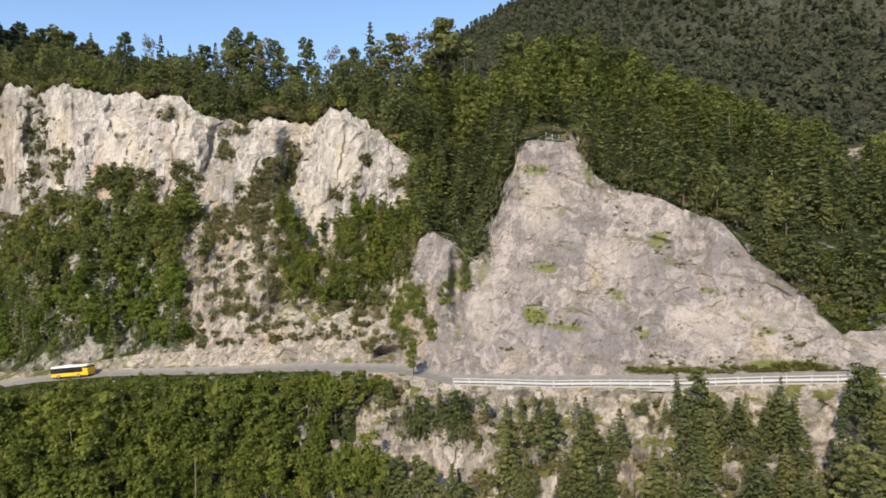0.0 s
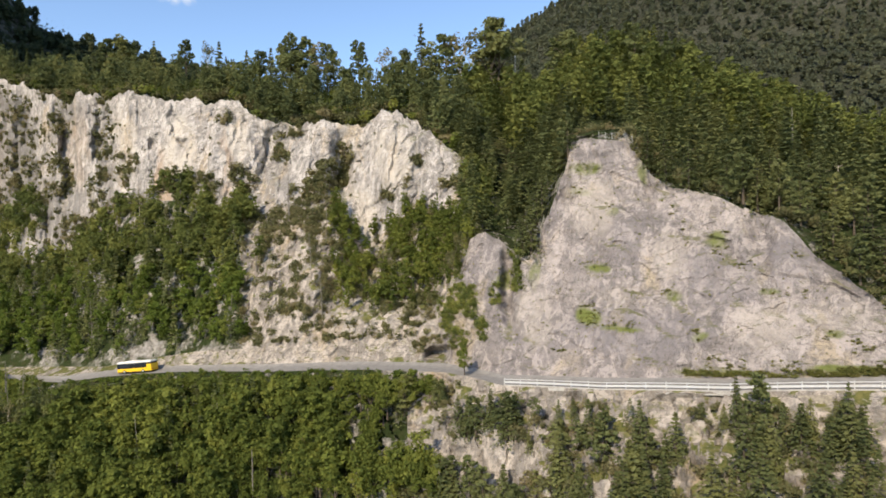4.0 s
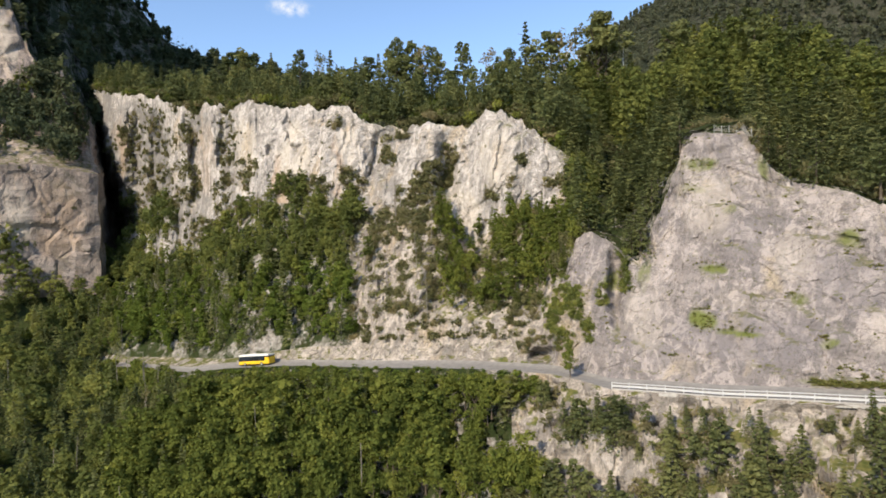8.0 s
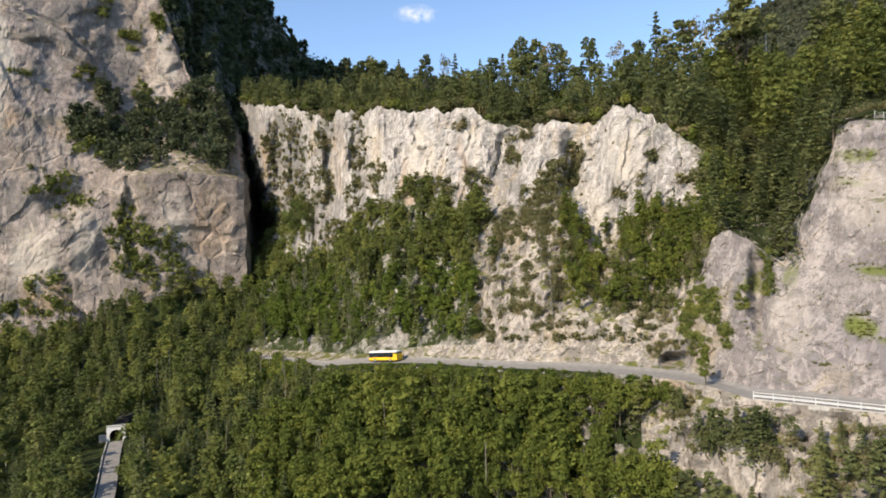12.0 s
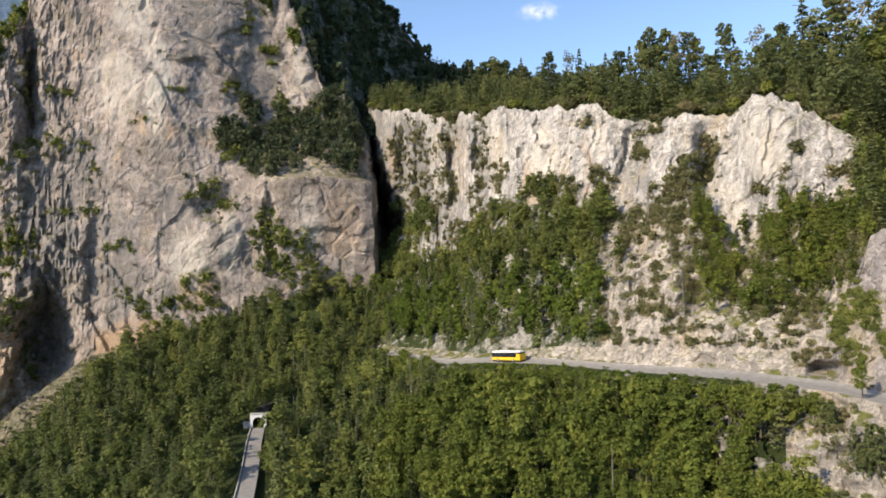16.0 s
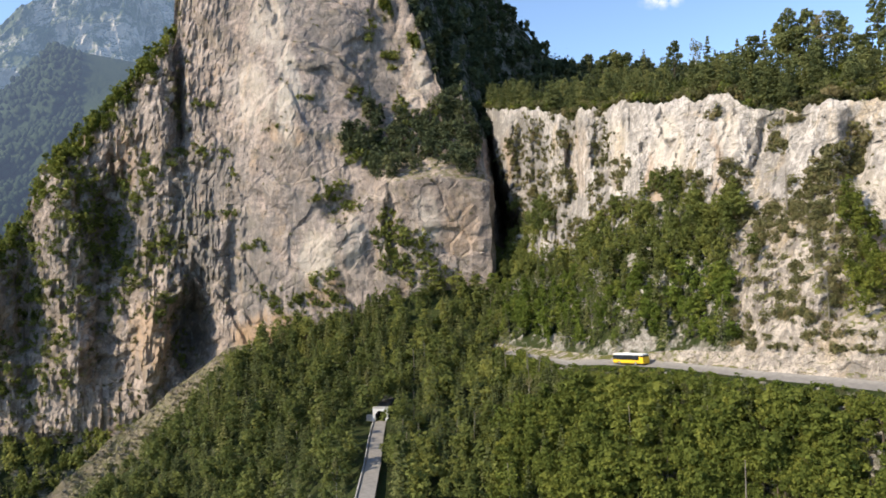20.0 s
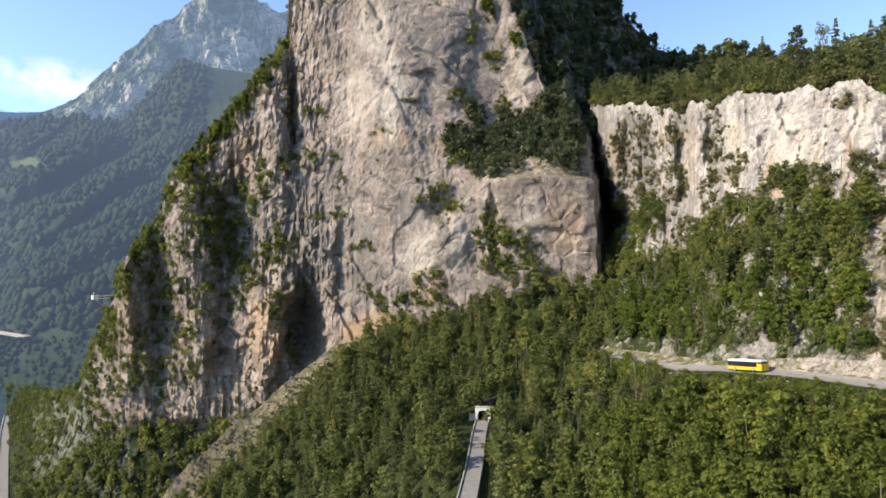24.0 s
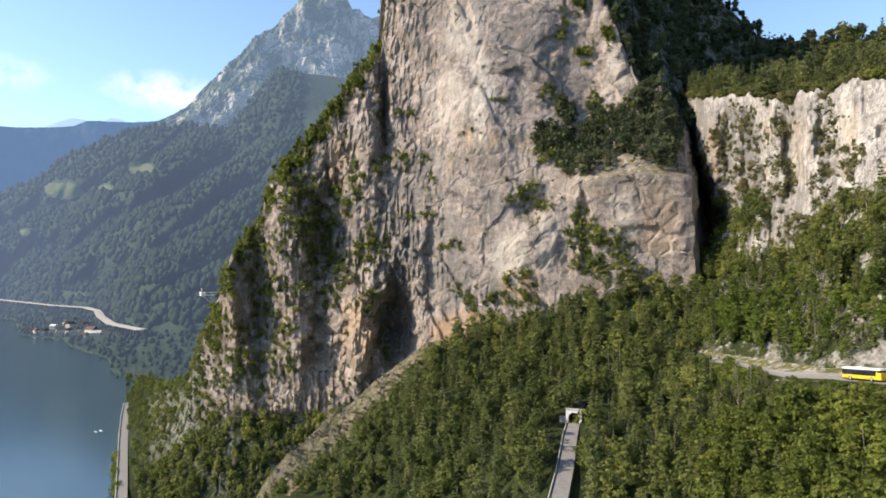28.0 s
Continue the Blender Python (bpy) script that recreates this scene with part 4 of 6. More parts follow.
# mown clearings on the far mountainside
# clearings glow with the same painted haze
M_MEADOW = haze_glow_material("far_meadow", (0.070, 0.085, 0.038), (0.100, 0.105, 0.050), (0.3, 0.3, 0.3), 0, (0.042, 0.062, 0.092))
CLEARINGS = [(92.2, 0.100, 1.3, 0.013), (86.9, 0.134, 1.15, 0.011), (89.6, 0.1055, 0.9, 0.006), (94.8, 0.044, 0.4, 0.005), (91.3, -0.042, 0.8, 0.004)]
FPTS, FGRAD = far.points(), far.grad()
for cb, ce, cw, ch in CLEARINGS:
    hit = ((far.B - cb) / cw) ** 2 + ((FGRAD - ce) / ch) ** 2 + 0.5 * on(far, fbm(FP, 70, 4, 131)) < 1
    idx = np.arange(hit.size).reshape(hit.shape)
    quad = hit[:-1, :-1] & hit[1:, :-1] & hit[1:, 1:] & hit[:-1, 1:]
    f = np.stack([idx[:-1, :-1], idx[:-1, 1:], idx[1:, 1:], idx[1:, :-1]], -1)[quad]
    if len(f):
        used, f = np.unique(f, return_inverse=True)
        v = FPTS.reshape(-1, 3)[used] * 0.996 + np.array((0, 0, LAKE_DEPTH)) * 0.004
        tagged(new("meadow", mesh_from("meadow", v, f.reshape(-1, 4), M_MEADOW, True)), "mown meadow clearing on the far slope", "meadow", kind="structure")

# the lake
m, nodes, links, b = mat("lake_water", 0.12, 0.5)
links.new(mix(m, ramp(m, tex_noise(m, 180, 3), [(0.3, 0.0), (0.7, 1.0)]), (0.028, 0.056, 0.070), (0.038, 0.070, 0.084)), b.inputs["Base Color"])
bump(m, tex_noise(m, 2.5, 4, 0.6), 0.25, 0.25)
M_LAKE = m
bm = bmesh.new()
bmesh.ops.create_grid(bm, x_segments=8, y_segments=8, size=4500)
me = bpy.data.meshes.new("water")
bm.to_mesh(me)
bm.free()
me.materials.append(M_LAKE)
tagged(new("water", me), "calm blue-green lake", "lake", kind="structure")


# ---------------------------------------------------------------- trees
def ring_trunk(height, radius, bend, rng, sides=6, rings=5, top=0.25):
    """A tapered, slightly bent trunk."""
    v, f = [], []
    dx, dy = rng.uniform(-bend, bend, 2)
    for i in range(rings + 1):
        t = i / rings
        r = radius * (1 - (1 - top) * t) * (1.35 if i == 0 else 1)
        for k in range(sides):
            a = 2 * math.pi * k / sides
            v.append((dx * t * t + r * math.cos(a), dy * t * t + r * math.sin(a), height * t))
    for i in range(rings):
        for k in range(sides):
            j = (k + 1) % sides
            f.append((i * sides + k, i * sides + j, (i + 1) * sides + j, (i + 1) * sides + k))
    return np.array(v), np.array(f)


def limb(a, b, ra, rb):
    a, b = np.array(a, float), np.array(b, float)
    d = (b - a) / (np.linalg.norm(b - a) + 1e-9)
    u = np.cross(d, (0.3, 0.5, 0.8))
    u /= np.linalg.norm(u)
    w = np.cross(d, u)
    v = [p + r * (math.cos(t) * u + math.sin(t) * w) for p, r in ((a, ra), (b, rb)) for t in (0, 2.09, 4.19)]
    return np.array(v), np.array([(0, 1, 4, 3), (1, 2, 5, 4), (2, 0, 3, 5)])


def weld(parts):
    v, f, n = [], [], 0
    for a, b in parts:
        v.append(a)
        f.append(b + n)
        n += len(a)
    return np.vstack(v), np.vstack(f)


def leaf_quads(points, normals, size, rng, ragged=0.5):
    """A ragged three-cornered leaf clump at each point, leaning out along its normal."""
    n = len(points)
    nn = normals + rng.normal(0, ragged, (n, 3))
    nn /= np.linalg.norm(nn, axis=1, keepdims=True) + 1e-9
    u = np.cross(nn, rng.normal(0, 1, (n, 3)))
    u /= np.linalg.norm(u, axis=1, keepdims=True) + 1e-9
    w = np.cross(nn, u)
    s = size * rng.uniform(0.6, 1.4, (n, 1))
    k = rng.uniform(0.65, 1.1, (n, 3, 1))
    q = np.stack([points + u * s * k[:, 0], points - u * s * 0.5 * k[:, 1] + w * s * 0.8, points - u * s * 0.5 * k[:, 2] - w * s * 0.8], 1)
    return q.reshape(-1, 3), np.arange(3 * n).reshape(n, 3)


def crown_broadleaf(n, leaf, seed, slim=1.0):
    """A crown, 1 high with its trunk: many small leafy sprays round a few main limbs, open between them."""
    rng = np.random.default_rng(seed)
    lobes = [(0, 0, 0.55, 0.13), (0, 0, 0.72, 0.11), (0.02, 0, 0.88, 0.075)]
    for k in range(rng.integers(5, 8)):
        a, h = rng.uniform(0, 6.28), rng.uniform(0.30, 0.80)
        wide = 0.25 * slim * math.sin(math.pi * min(0.95, max(0.15, (h - 0.08) / 0.92)))
        for j in range(rng.integers(3, 6)):
            d = wide * rng.uniform(0.35, 1.15)
            aa = a + rng.normal(0, 0.35)
            lobes.append((d * math.cos(aa), d * math.sin(aa), h + rng.normal(0, 0.07) + 0.12 * d, rng.uniform(0.045, 0.10)))
    pts, nor = [], []
    w = np.array([l[3] ** 2 for l in lobes])
    for l, m in zip(lobes, np.maximum(4, (n * w / w.sum()).astype(int))):
        d = rng.normal(0, 1, (m, 3))
        d[:, 2] = np.where(d[:, 2] < -0.3, -d[:, 2], d[:, 2])
        d /= np.linalg.norm(d, axis=1, keepdims=True)
        pts.append(np.array(l[:3]) + d * (l[3], l[3], l[3] * 1.05) * rng.uniform(0.55, 1.15, (m, 1)) * (slim ** 0.5))
        nor.append(d + (0, 0, 0.35))
    return leaf_quads(np.vstack(pts), np.vstack(nor), leaf, rng, 0.65)


def crown_conifer(levels, arms, width, seed, bare=0.12, droop=0.35):
    """Whorls of drooping boughs, each a bent strip with ragged side twigs."""
    rng = np.random.default_rng(seed)
    v, f = [], []
    for i in range(levels):
        t = i / (levels - 1)
        h = bare + (0.97 - bare) * t ** 0.9
        reach = width * (1 - t) ** 0.75 * rng.uniform(0.75, 1.1) + 0.012
        m = max(3, int(arms * (1 - 0.45 * t)))
        off = rng.uniform(0, 6.28)
        for k in range(m):
            a = off + 6.283 * k / m + rng.normal(0, 0.2)
            L = reach * rng.uniform(0.45, 1.2)
            d, s = np.array((math.cos(a), math.sin(a), 0)), np.array((-math.sin(a), math.cos(a), 0))
            wd = L * rng.uniform(0.28, 0.42) + 0.006
            h += rng.normal(0, 0.024)
            z0, z1, z2 = h + 0.02, h + 0.012 * rng.uniform(-1, 1), h - droop * L * rng.uniform(0.5, 1.2)
            b = len(v)
            up = np.array((0, 0, 1.0))
            v += [s * wd * 0.35 + up * z0, -s * wd * 0.35 + up * z0, d * L * 0.55 + s * wd + up * z1 - up * wd * 0.3, d * L * 0.55 - s * wd + up * z1 - up * wd * 0.3,
                  d * L + s * wd * 0.25 + up * z2, d * L - s * wd * 0.25 + up * z2]
            f += [(b, b + 1, b + 3), (b, b + 3, b + 2), (b + 2, b + 3, b + 5), (b + 2, b + 5, b + 4)]
    return np.array(v), np.array(f)


def crown_needles(levels, arms, clumps, width, seed, bare=0.08, leaf=0.030):
    """A spruce or fir: whorls of level boughs, each a feather of small needle clumps."""
    rng = np.random.default_rng(seed)
    pts, nor = [], []
    for i in range(levels):
        t = i / (levels - 1)
        reach = width * (1 - t) ** 0.95 * rng.uniform(0.75, 1.15) + 0.012
        off = rng.uniform(0, 6.28)
        n = max(3, round(arms * (1 - 0.5 * t)))
        for k in range(n):
            a = off + 6.283 * k / n + rng.normal(0, 0.2)
            along = np.sqrt(rng.uniform(0.05, 1.0, clumps)) * reach * rng.uniform(0.6, 1.15)
            across = rng.normal(0, 0.16, clumps) * (reach - along * 0.5)
            z = bare + (0.97 - bare) * t + rng.normal(0, 0.012) + 0.10 * along - 1.0 * along ** 2 / (width + 0.02)
            pts.append(np.column_stack([along * math.cos(a) - across * math.sin(a), along * math.sin(a) + across * math.cos(a), z]))
            nor.append(np.tile((0.35 * math.cos(a), 0.35 * math.sin(a), 1.0), (clumps, 1)))
    return leaf_quads(np.vstack(pts), np.vstack(nor), leaf, rng, 0.45)


def crown_pine(n, leaf, seed, bare=0.45, spread=0.2):
    """A pine: level pads of needles on a bare trunk."""
    rng = np.random.default_rng(seed)
    pts, nor = [], []
    pads = rng.integers(16, 22)
    for k in range(pads):
        h = bare + (0.97 - bare) * (k + rng.uniform(0, 0.8)) / pads
        a = k * 2.4 + rng.uniform(-0.5, 0.5)
        s = spread * (1.15 - 0.75 * (h - bare) / (1 - bare))
        c = np.array((math.cos(a) * s * rng.uniform(0.4, 0.95), math.sin(a) * s * rng.uniform(0.4, 0.95), h))
        m = n // pads
        d = rng.normal(0, 1, (m, 3))
        d /= np.linalg.norm(d, axis=1, keepdims=True)
        pts.append(c + d * (s * 0.48, s * 0.48, 0.036))
        nor.append(d * (0.4, 0.4, 1))
    return leaf_quads(np.vstack(pts), np.vstack(nor), leaf, rng, 0.7)


def crown_bush(n, leaf, seed):
    rng = np.random.default_rng(seed)
    pts, nor = [], []
    for k in range(5):
        c = np.array((*rng.uniform(-0.35, 0.35, 2), rng.uniform(0.25, 0.6)))
        d = rng.normal(0, 1, (n // 5, 3))
        d /= np.linalg.norm(d, axis=1, keepdims=True)
        pts.append(c + d * rng.uniform(0.22, 0.42) * rng.uniform(0.7, 1.1, (n // 5, 1)))
        nor.append(d)
    return leaf_quads(np.vstack(pts), np.vstack(nor), leaf, rng)


def crown_distant(seed, point):
    """An uneven closed crown for trees a kilometre away and more: rounded, or pointed as a spruce."""
    rng = np.random.default_rng(seed)
    bm = bmesh.new()
    bmesh.ops.create_icosphere(bm, subdivisions=2, radius=1.0)
    v = np.array([x.co[:] for x in bm.verts])
    f = np.array([[x.index for x in p.verts] for p in bm.faces])
    bm.free()
    lump = 1 + 0.30 * fbm(v * 1.0 + seed, 0.9, 3, seed) + rng.normal(0, 0.05, len(v))
    h = (v[:, 2] + 1) / 2
    wide = np.where(h > 0.3, 1 - point * (h - 0.3) / 0.7, 1.0)
    return np.column_stack([v[:, 0] * 0.36 * wide * lump, v[:, 1] * 0.36 * wide * lump, h * (0.9 + 0.1 * lump)]), f


def planted(crown, places, heights, widths, rng):
    """Copies of a crown, turned and sized, as one run of corners and faces."""
    v, f = crown
    n = len(places)
    a = rng.uniform(0, 6.283, n)
    c, s = np.cos(a)[:, None], np.sin(a)[:, None]
    x = (v[None, :, 0] * c - v[None, :, 1] * s) * widths[:, None] + places[:, 0:1]
    y = (v[None, :, 0] * s + v[None, :, 1] * c) * widths[:, None] + places[:, 1:2]
    z = v[None, :, 2] * heights[:, None] + places[:, 2:3]
    V = np.stack([x, y, z], -1).reshape(-1, 3)
    F = (f[None] + (np.arange(n) * len(v))[:, None, None]).reshape(-1, 3)
    return V, F, np.repeat(rng.random(n), len(v))


def wood(name, label, crowns, places, lo, hi, material, seed, squat=1.0, category="forest", cap=None, smooth=False):
    """Woodland nobody could count: one object of kind stuff, with stems where stems can be seen."""
    rng = np.random.default_rng(seed)
    if not len(places):
        return None
    h = rng.uniform(lo, hi, len(places))
    if cap is not None:
        h = np.minimum(h, cap(places))
    ok = h > lo * 0.3
    places, h = places[ok], h[ok]
    which = rng.integers(0, len(crowns), len(places))
    parts = []
    for k, crown in enumerate(crowns):
        sel = which == k
        if sel.any():
            parts.append(planted(crown, places[sel], h[sel], h[sel] * squat * rng.uniform(0.85, 1.2, sel.sum()), rng))
    v, f = weld([q[:2] for q in parts])
    me = mesh_from(name, v, f, material, smooth)
    me.attributes.new("tone", "FLOAT", "POINT").data.foreach_set("value", np.concatenate([q[2] for q in parts]).astype(np.float32))
    return tagged(new(name, me), label, category, kind="stuff")

LEAFY = [crown_broadleaf(620, 0.031, 200 + k, 0.66 + 0.14 * (k % 3)) for k in range(7)]
LEAFY_MID = [crown_broadleaf(430, 0.037, 210 + k, 0.66 + 0.14 * (k % 3)) for k in range(6)]
LEAFY_FAR = [crown_broadleaf(130, 0.072, 220 + k, 0.95) for k in range(4)]
SPRUCE = [crown_needles(14, 7, 6, 0.17 + 0.025 * k, 240 + k, 0.08, 0.029) for k in range(5)]
SPRUCE_FAR = [crown_conifer(9, 5, 0.20, 250 + k, 0.1, 0.6) for k in range(3)]
FOREST = [crown_conifer(3, 3, 0.26, 255 + k, 0.12, 0.5) for k in range(4)] + [crown_broadleaf(20, 0.15, 230 + k, 0.8) for k in range(2)]
PINES_LOW = [crown_pine(480, 0.040, 270 + k, 0.16, 0.22) for k in range(4)]
BUSHES = [crown_bush(150, 0.105, 280 + k) for k in range(5)]
BUSHES_FAR = [crown_bush(60, 0.165, 290 + k) for k in range(4)]


def inside(q, patches, grow=1.0):
    """Which places lie in one of the patches: bearing, gradient, half width, half height."""
    hit = np.zeros(len(q), bool)
    for b, e, db, de in patches:
        hit |= ((q[:, 3] - b) / (db * grow)) ** 2 + ((q[:, 5] - e) / (de * grow)) ** 2 < 1
    return hit


def on_face(land, k0, k1, patches, per, rng, spill=1.0):
    """Places on a rock face inside the patches, as sample() gives them."""
    lo, hi = land.mark[k0], land.mark[k1]
    g, P = land.grad()[lo:hi + 1], land.points()[lo:hi + 1]
    out = []
    for b, e, db, de in patches:
        n = max(2, int(per * db * de * 1000))
        a, d = rng.uniform(0, 6.283, n), np.sqrt(rng.random(n)) * spill
        for bb, ee in zip(b + db * d * np.cos(a), e + de * d * np.sin(a)):
            i = int(np.clip(round((bb - land.b0) / land.step), 0, len(land.b) - 1))
            above = np.nonzero(g[:, i] >= ee)[0]
            if len(above):
                x, y, z = P[above[0], i]
                r = math.hypot(x, y)
                out.append((x, y, z, bb, r, (z - LAKE_DEPTH) / r))
    return np.array(out)


def below_road(places):
    """Trees in front of the road are cut to stay below its edge in the camera's view."""
    r, e = line_at(VERGE, places[:, 3])
    wild = 0.006 * np.sin(places[:, 3] * 2.1) * np.sin(places[:, 3] * 0.77 + 1)
    lower = np.where(places[:, 3] < -3, 0.018, 0.009)
    lower = lower - 0.026 * np.clip((places[:, 3] - 35.6) / 0.8, 0, 1)          # tall trees hide the road where it turns into the gorge
    room = (e + 0.003 - lower + np.minimum(wild, 0.004)) * places[:, 4] + LAKE_DEPTH - places[:, 2]
    return np.where(places[:, 4] < r + 4, room, 99.0)


# bare rock among the trees: bearing, gradient, half width, half height
RIB_ROCK = [(20.6, -0.019, 0.78, 0.036), (18.7, -0.065, 0.99, 0.061), (15.2, -0.053, 0.99, 0.037), (17.6, -0.130, 1.69, 0.026), (12.7, -0.137, 3.49, 0.028), (8.6, -0.142, 1.79, 0.024),
            (6.9, -0.112, 1.39, 0.012), (11.4, -0.095, 2.00, 0.018), (16.0, 0.004, 0.60, 0.026), (3.4, -0.073, 1.07, 0.036), (-0.8, -0.017, 1.71, 0.044), (1.6, -0.129, 1.94, 0.034),
            (-3.0, -0.086, 1.87, 0.046), (9.8, -0.068, 0.70, 0.012), (18.0, -0.013, 0.69, 0.017), (10.3, 0.02, 1.8, 0.04), (19.6, 0.02, 0.5, 0.03), (17.2, -0.03, 0.5, 0.05), (14.2, 0.0, 0.5, 0.03), (20.2, -0.08, 0.7, 0.05)]
LOW_ROCK = [(1.8, -0.247, 1.50, 0.032), (0.9, -0.342, 4.73, 0.048), (6.1, -0.303, 1.96, 0.052), (-5.0, -0.236, 2.00, 0.022), (-11.3, -0.249, 1.26, 0.026), (-15.6, -0.268, 1.70, 0.036),
            (-19.5, -0.309, 3.20, 0.025), (-31.8, -0.273, 2.34, 0.041), (-9.3, -0.367, 1.97, 0.022), (-1.4, -0.239, 1.50, 0.012), (-17.8, -0.358, 2.78, 0.017), (-26.2, -0.206, 2.51, 0.010),
            (4.5, -0.337, 3.45, 0.043), (8.4, -0.312, 1.49, 0.043), (-14.8, -0.242, 1.60, 0.031), (-15.9, -0.282, 2.36, 0.031)]
BLUFFS = [(-31.5, 0.112, 1.4, 0.010), (-33.8, 0.108, 1.5, 0.012), (-33.4, 0.085, 0.9, 0.016)]      # pale bluffs in the wood
# greenery on the rock faces
CLIFF_GREEN = [(31.1, 0.154, 0.63, 0.051), (29.4, 0.117, 0.64, 0.028), (33.8, 0.177, 0.61, 0.024), (36.6, 0.154, 1.16, 0.036), (35.6, 0.095, 1.43, 0.029), (37.7, 0.098, 0.98, 0.032),
               (29.9, 0.054, 1.36, 0.017), (24.5, 0.088, 1.71, 0.022), (20.8, 0.099, 0.89, 0.024), (17.4, 0.148, 0.60, 0.023), (13.4, 0.112, 1.40, 0.023), (12.1, 0.138, 0.80, 0.019), (15.2, 0.082, 1.49, 0.016),
               (5.4, 0.132, 0.59, 0.008), (6.7, 0.096, 0.39, 0.005), (2.0, 0.094, 1.26, 0.008), (8.4, 0.080, 0.60, 0.009), (26.2, 0.101, 0.85, 0.014), (32.9, 0.026, 0.88, 0.021),
               (22.2, 0.191, 0.78, 0.007), (16.1, 0.183, 0.50, 0.017), (34.5, 0.03, 1.5, 0.02), (38.2, 0.04, 0.8, 0.03), (34.6, 0.15, 0.5, 0.03)]
NICHE_GREEN = [(5.9, -0.150, 0.6, 0.012), (4.4, -0.143, 1.2, 0.006), (2.9, -0.150, 0.5, 0.010)]
CLIFF_GREEN += [(37.2, 0.19, 1.2, 0.02), (39.2, 0.14, 0.8, 0.03), (38.4, 0.16, 0.6, 0.03), (34.3, 0.21, 1.0, 0.012), (33.9, 0.10, 0.7, 0.03), (31.5, 0.08, 0.6, 0.03)]
SPUR_GREEN = [(-8.7, 0.117, 1.28, 0.010), (-10.9, 0.056, 0.59, 0.007), (-9.6, -0.030, 1.28, 0.006), (-13.3, 0.012, 0.38, 0.007), (-15.9, 0.046, 0.47, 0.009), (-6.1, -0.073, 0.59, 0.005),
              (-9.0, -0.108, 0.98, 0.023), (-11.4, -0.120, 1.94, 0.007), (-15.6, -0.069, 0.66, 0.012), (-19.5, 0.001, 0.91, 0.018), (-21.3, -0.032, 0.79, 0.008), (-25.1, -0.020, 0.67, 0.006),
              (-23.4, -0.072, 1.12, 0.005), (-25.5, -0.076, 0.41, 0.008), (-17.6, -0.132, 0.65, 0.012), (-19.8, -0.172, 1.81, 0.010), (-27.1, -0.127, 0.48, 0.008), (-24.2, -0.169, 1.28, 0.005),
              (-29.1, -0.140, 1.02, 0.011), (-6.5, -0.160, 0.70, 0.007)]
SPUR_GREEN += [(-23.1, 0.041, 0.87, 0.008), (-26.8, -0.009, 0.65, 0.006), (-5.2, -0.011, 0.40, 0.007), (-8.2, 0.083, 0.98, 0.007), (-30.2, -0.162, 1.55, 0.006), (-1.6, -0.045, 0.80, 0.016),
               (0.4, -0.062, 0.50, 0.012), (1.7, -0.175, 0.90, 0.016), (-1.1, -0.106, 0.40, 0.012), (-16.8, 0.023, 0.28, 0.008), (-3.8, -0.005, 0.9, 0.02)]
MASSIF_GREEN = [(73.4, 0.066, 1.81, 0.050), (75.4, 0.111, 2.63, 0.018), (72.7, 0.020, 2.71, 0.042), (71.3, 0.070, 1.39, 0.034), (78.9, 0.013, 0.85, 0.040), (76.3, 0.020, 1.31, 0.025), (77.7, -0.077, 1.11, 0.049),
                (68.6, -0.075, 1.14, 0.022), (54.1, 0.085, 1.80, 0.022), (65.0, 0.148, 1.94, 0.012), (59.5, 0.187, 1.00, 0.005), (60.2, -0.053, 1.49, 0.012), (55.3, -0.063, 1.20, 0.035), (49.7, 0.031, 1.3, 0.035),
                (51.5, 0.160, 2.00, 0.025), (49.2, 0.309, 0.7, 0.020), (51.2, 0.346, 0.6, 0.020), (48.6, 0.229, 0.8, 0.020), (79.0, -0.172, 2.49, 0.032), (46.5, 0.19, 1.6, 0.03)]
MASSIF_GREEN += [(68.9, 0.130, 1.42, 0.014), (67.0, 0.147, 0.97, 0.010), (70.3, 0.096, 1.40, 0.017), (68.0, 0.019, 1.43, 0.024), (65.0, 0.217, 1.17, 0.007), (76.0, -0.143, 1.14, 0.041), (80.2, -0.122, 1.07, 0.048),
                 (81.4, -0.073, 0.97, 0.047), (72.3, -0.081, 0.65, 0.033), (74.6, -0.046, 1.07, 0.017), (69.5, -0.015, 1.87, 0.017), (52.5, 0.242, 0.70, 0.012), (55.6, 0.112, 0.70, 0.009), (47.2, 0.013, 1.96, 0.017),
                 (57.0, 0.235, 0.50, 0.009), (64.1, 0.061, 1.47, 0.009), (61.2, 0.017, 0.99, 0.010), (67.2, -0.127, 0.67, 0.026), (47.3, -0.022, 1.47, 0.026), (63.1, 0.113, 0.79, 0.012), (82.2, -0.14, 0.9, 0.05), (81.7, -0.19, 1.1, 0.04)]
MASSIF_GREEN += [(74.4, 0.070, 1.8, 0.035), (73.4, 0.02, 1.5, 0.045), (71.3, -0.03, 1.0, 0.035), (75.9, -0.07, 1.2, 0.05), (77.2, -0.02, 0.9, 0.04), (58.2, -0.075, 1.6, 0.022), (49.8, 0.02, 0.8, 0.05)]
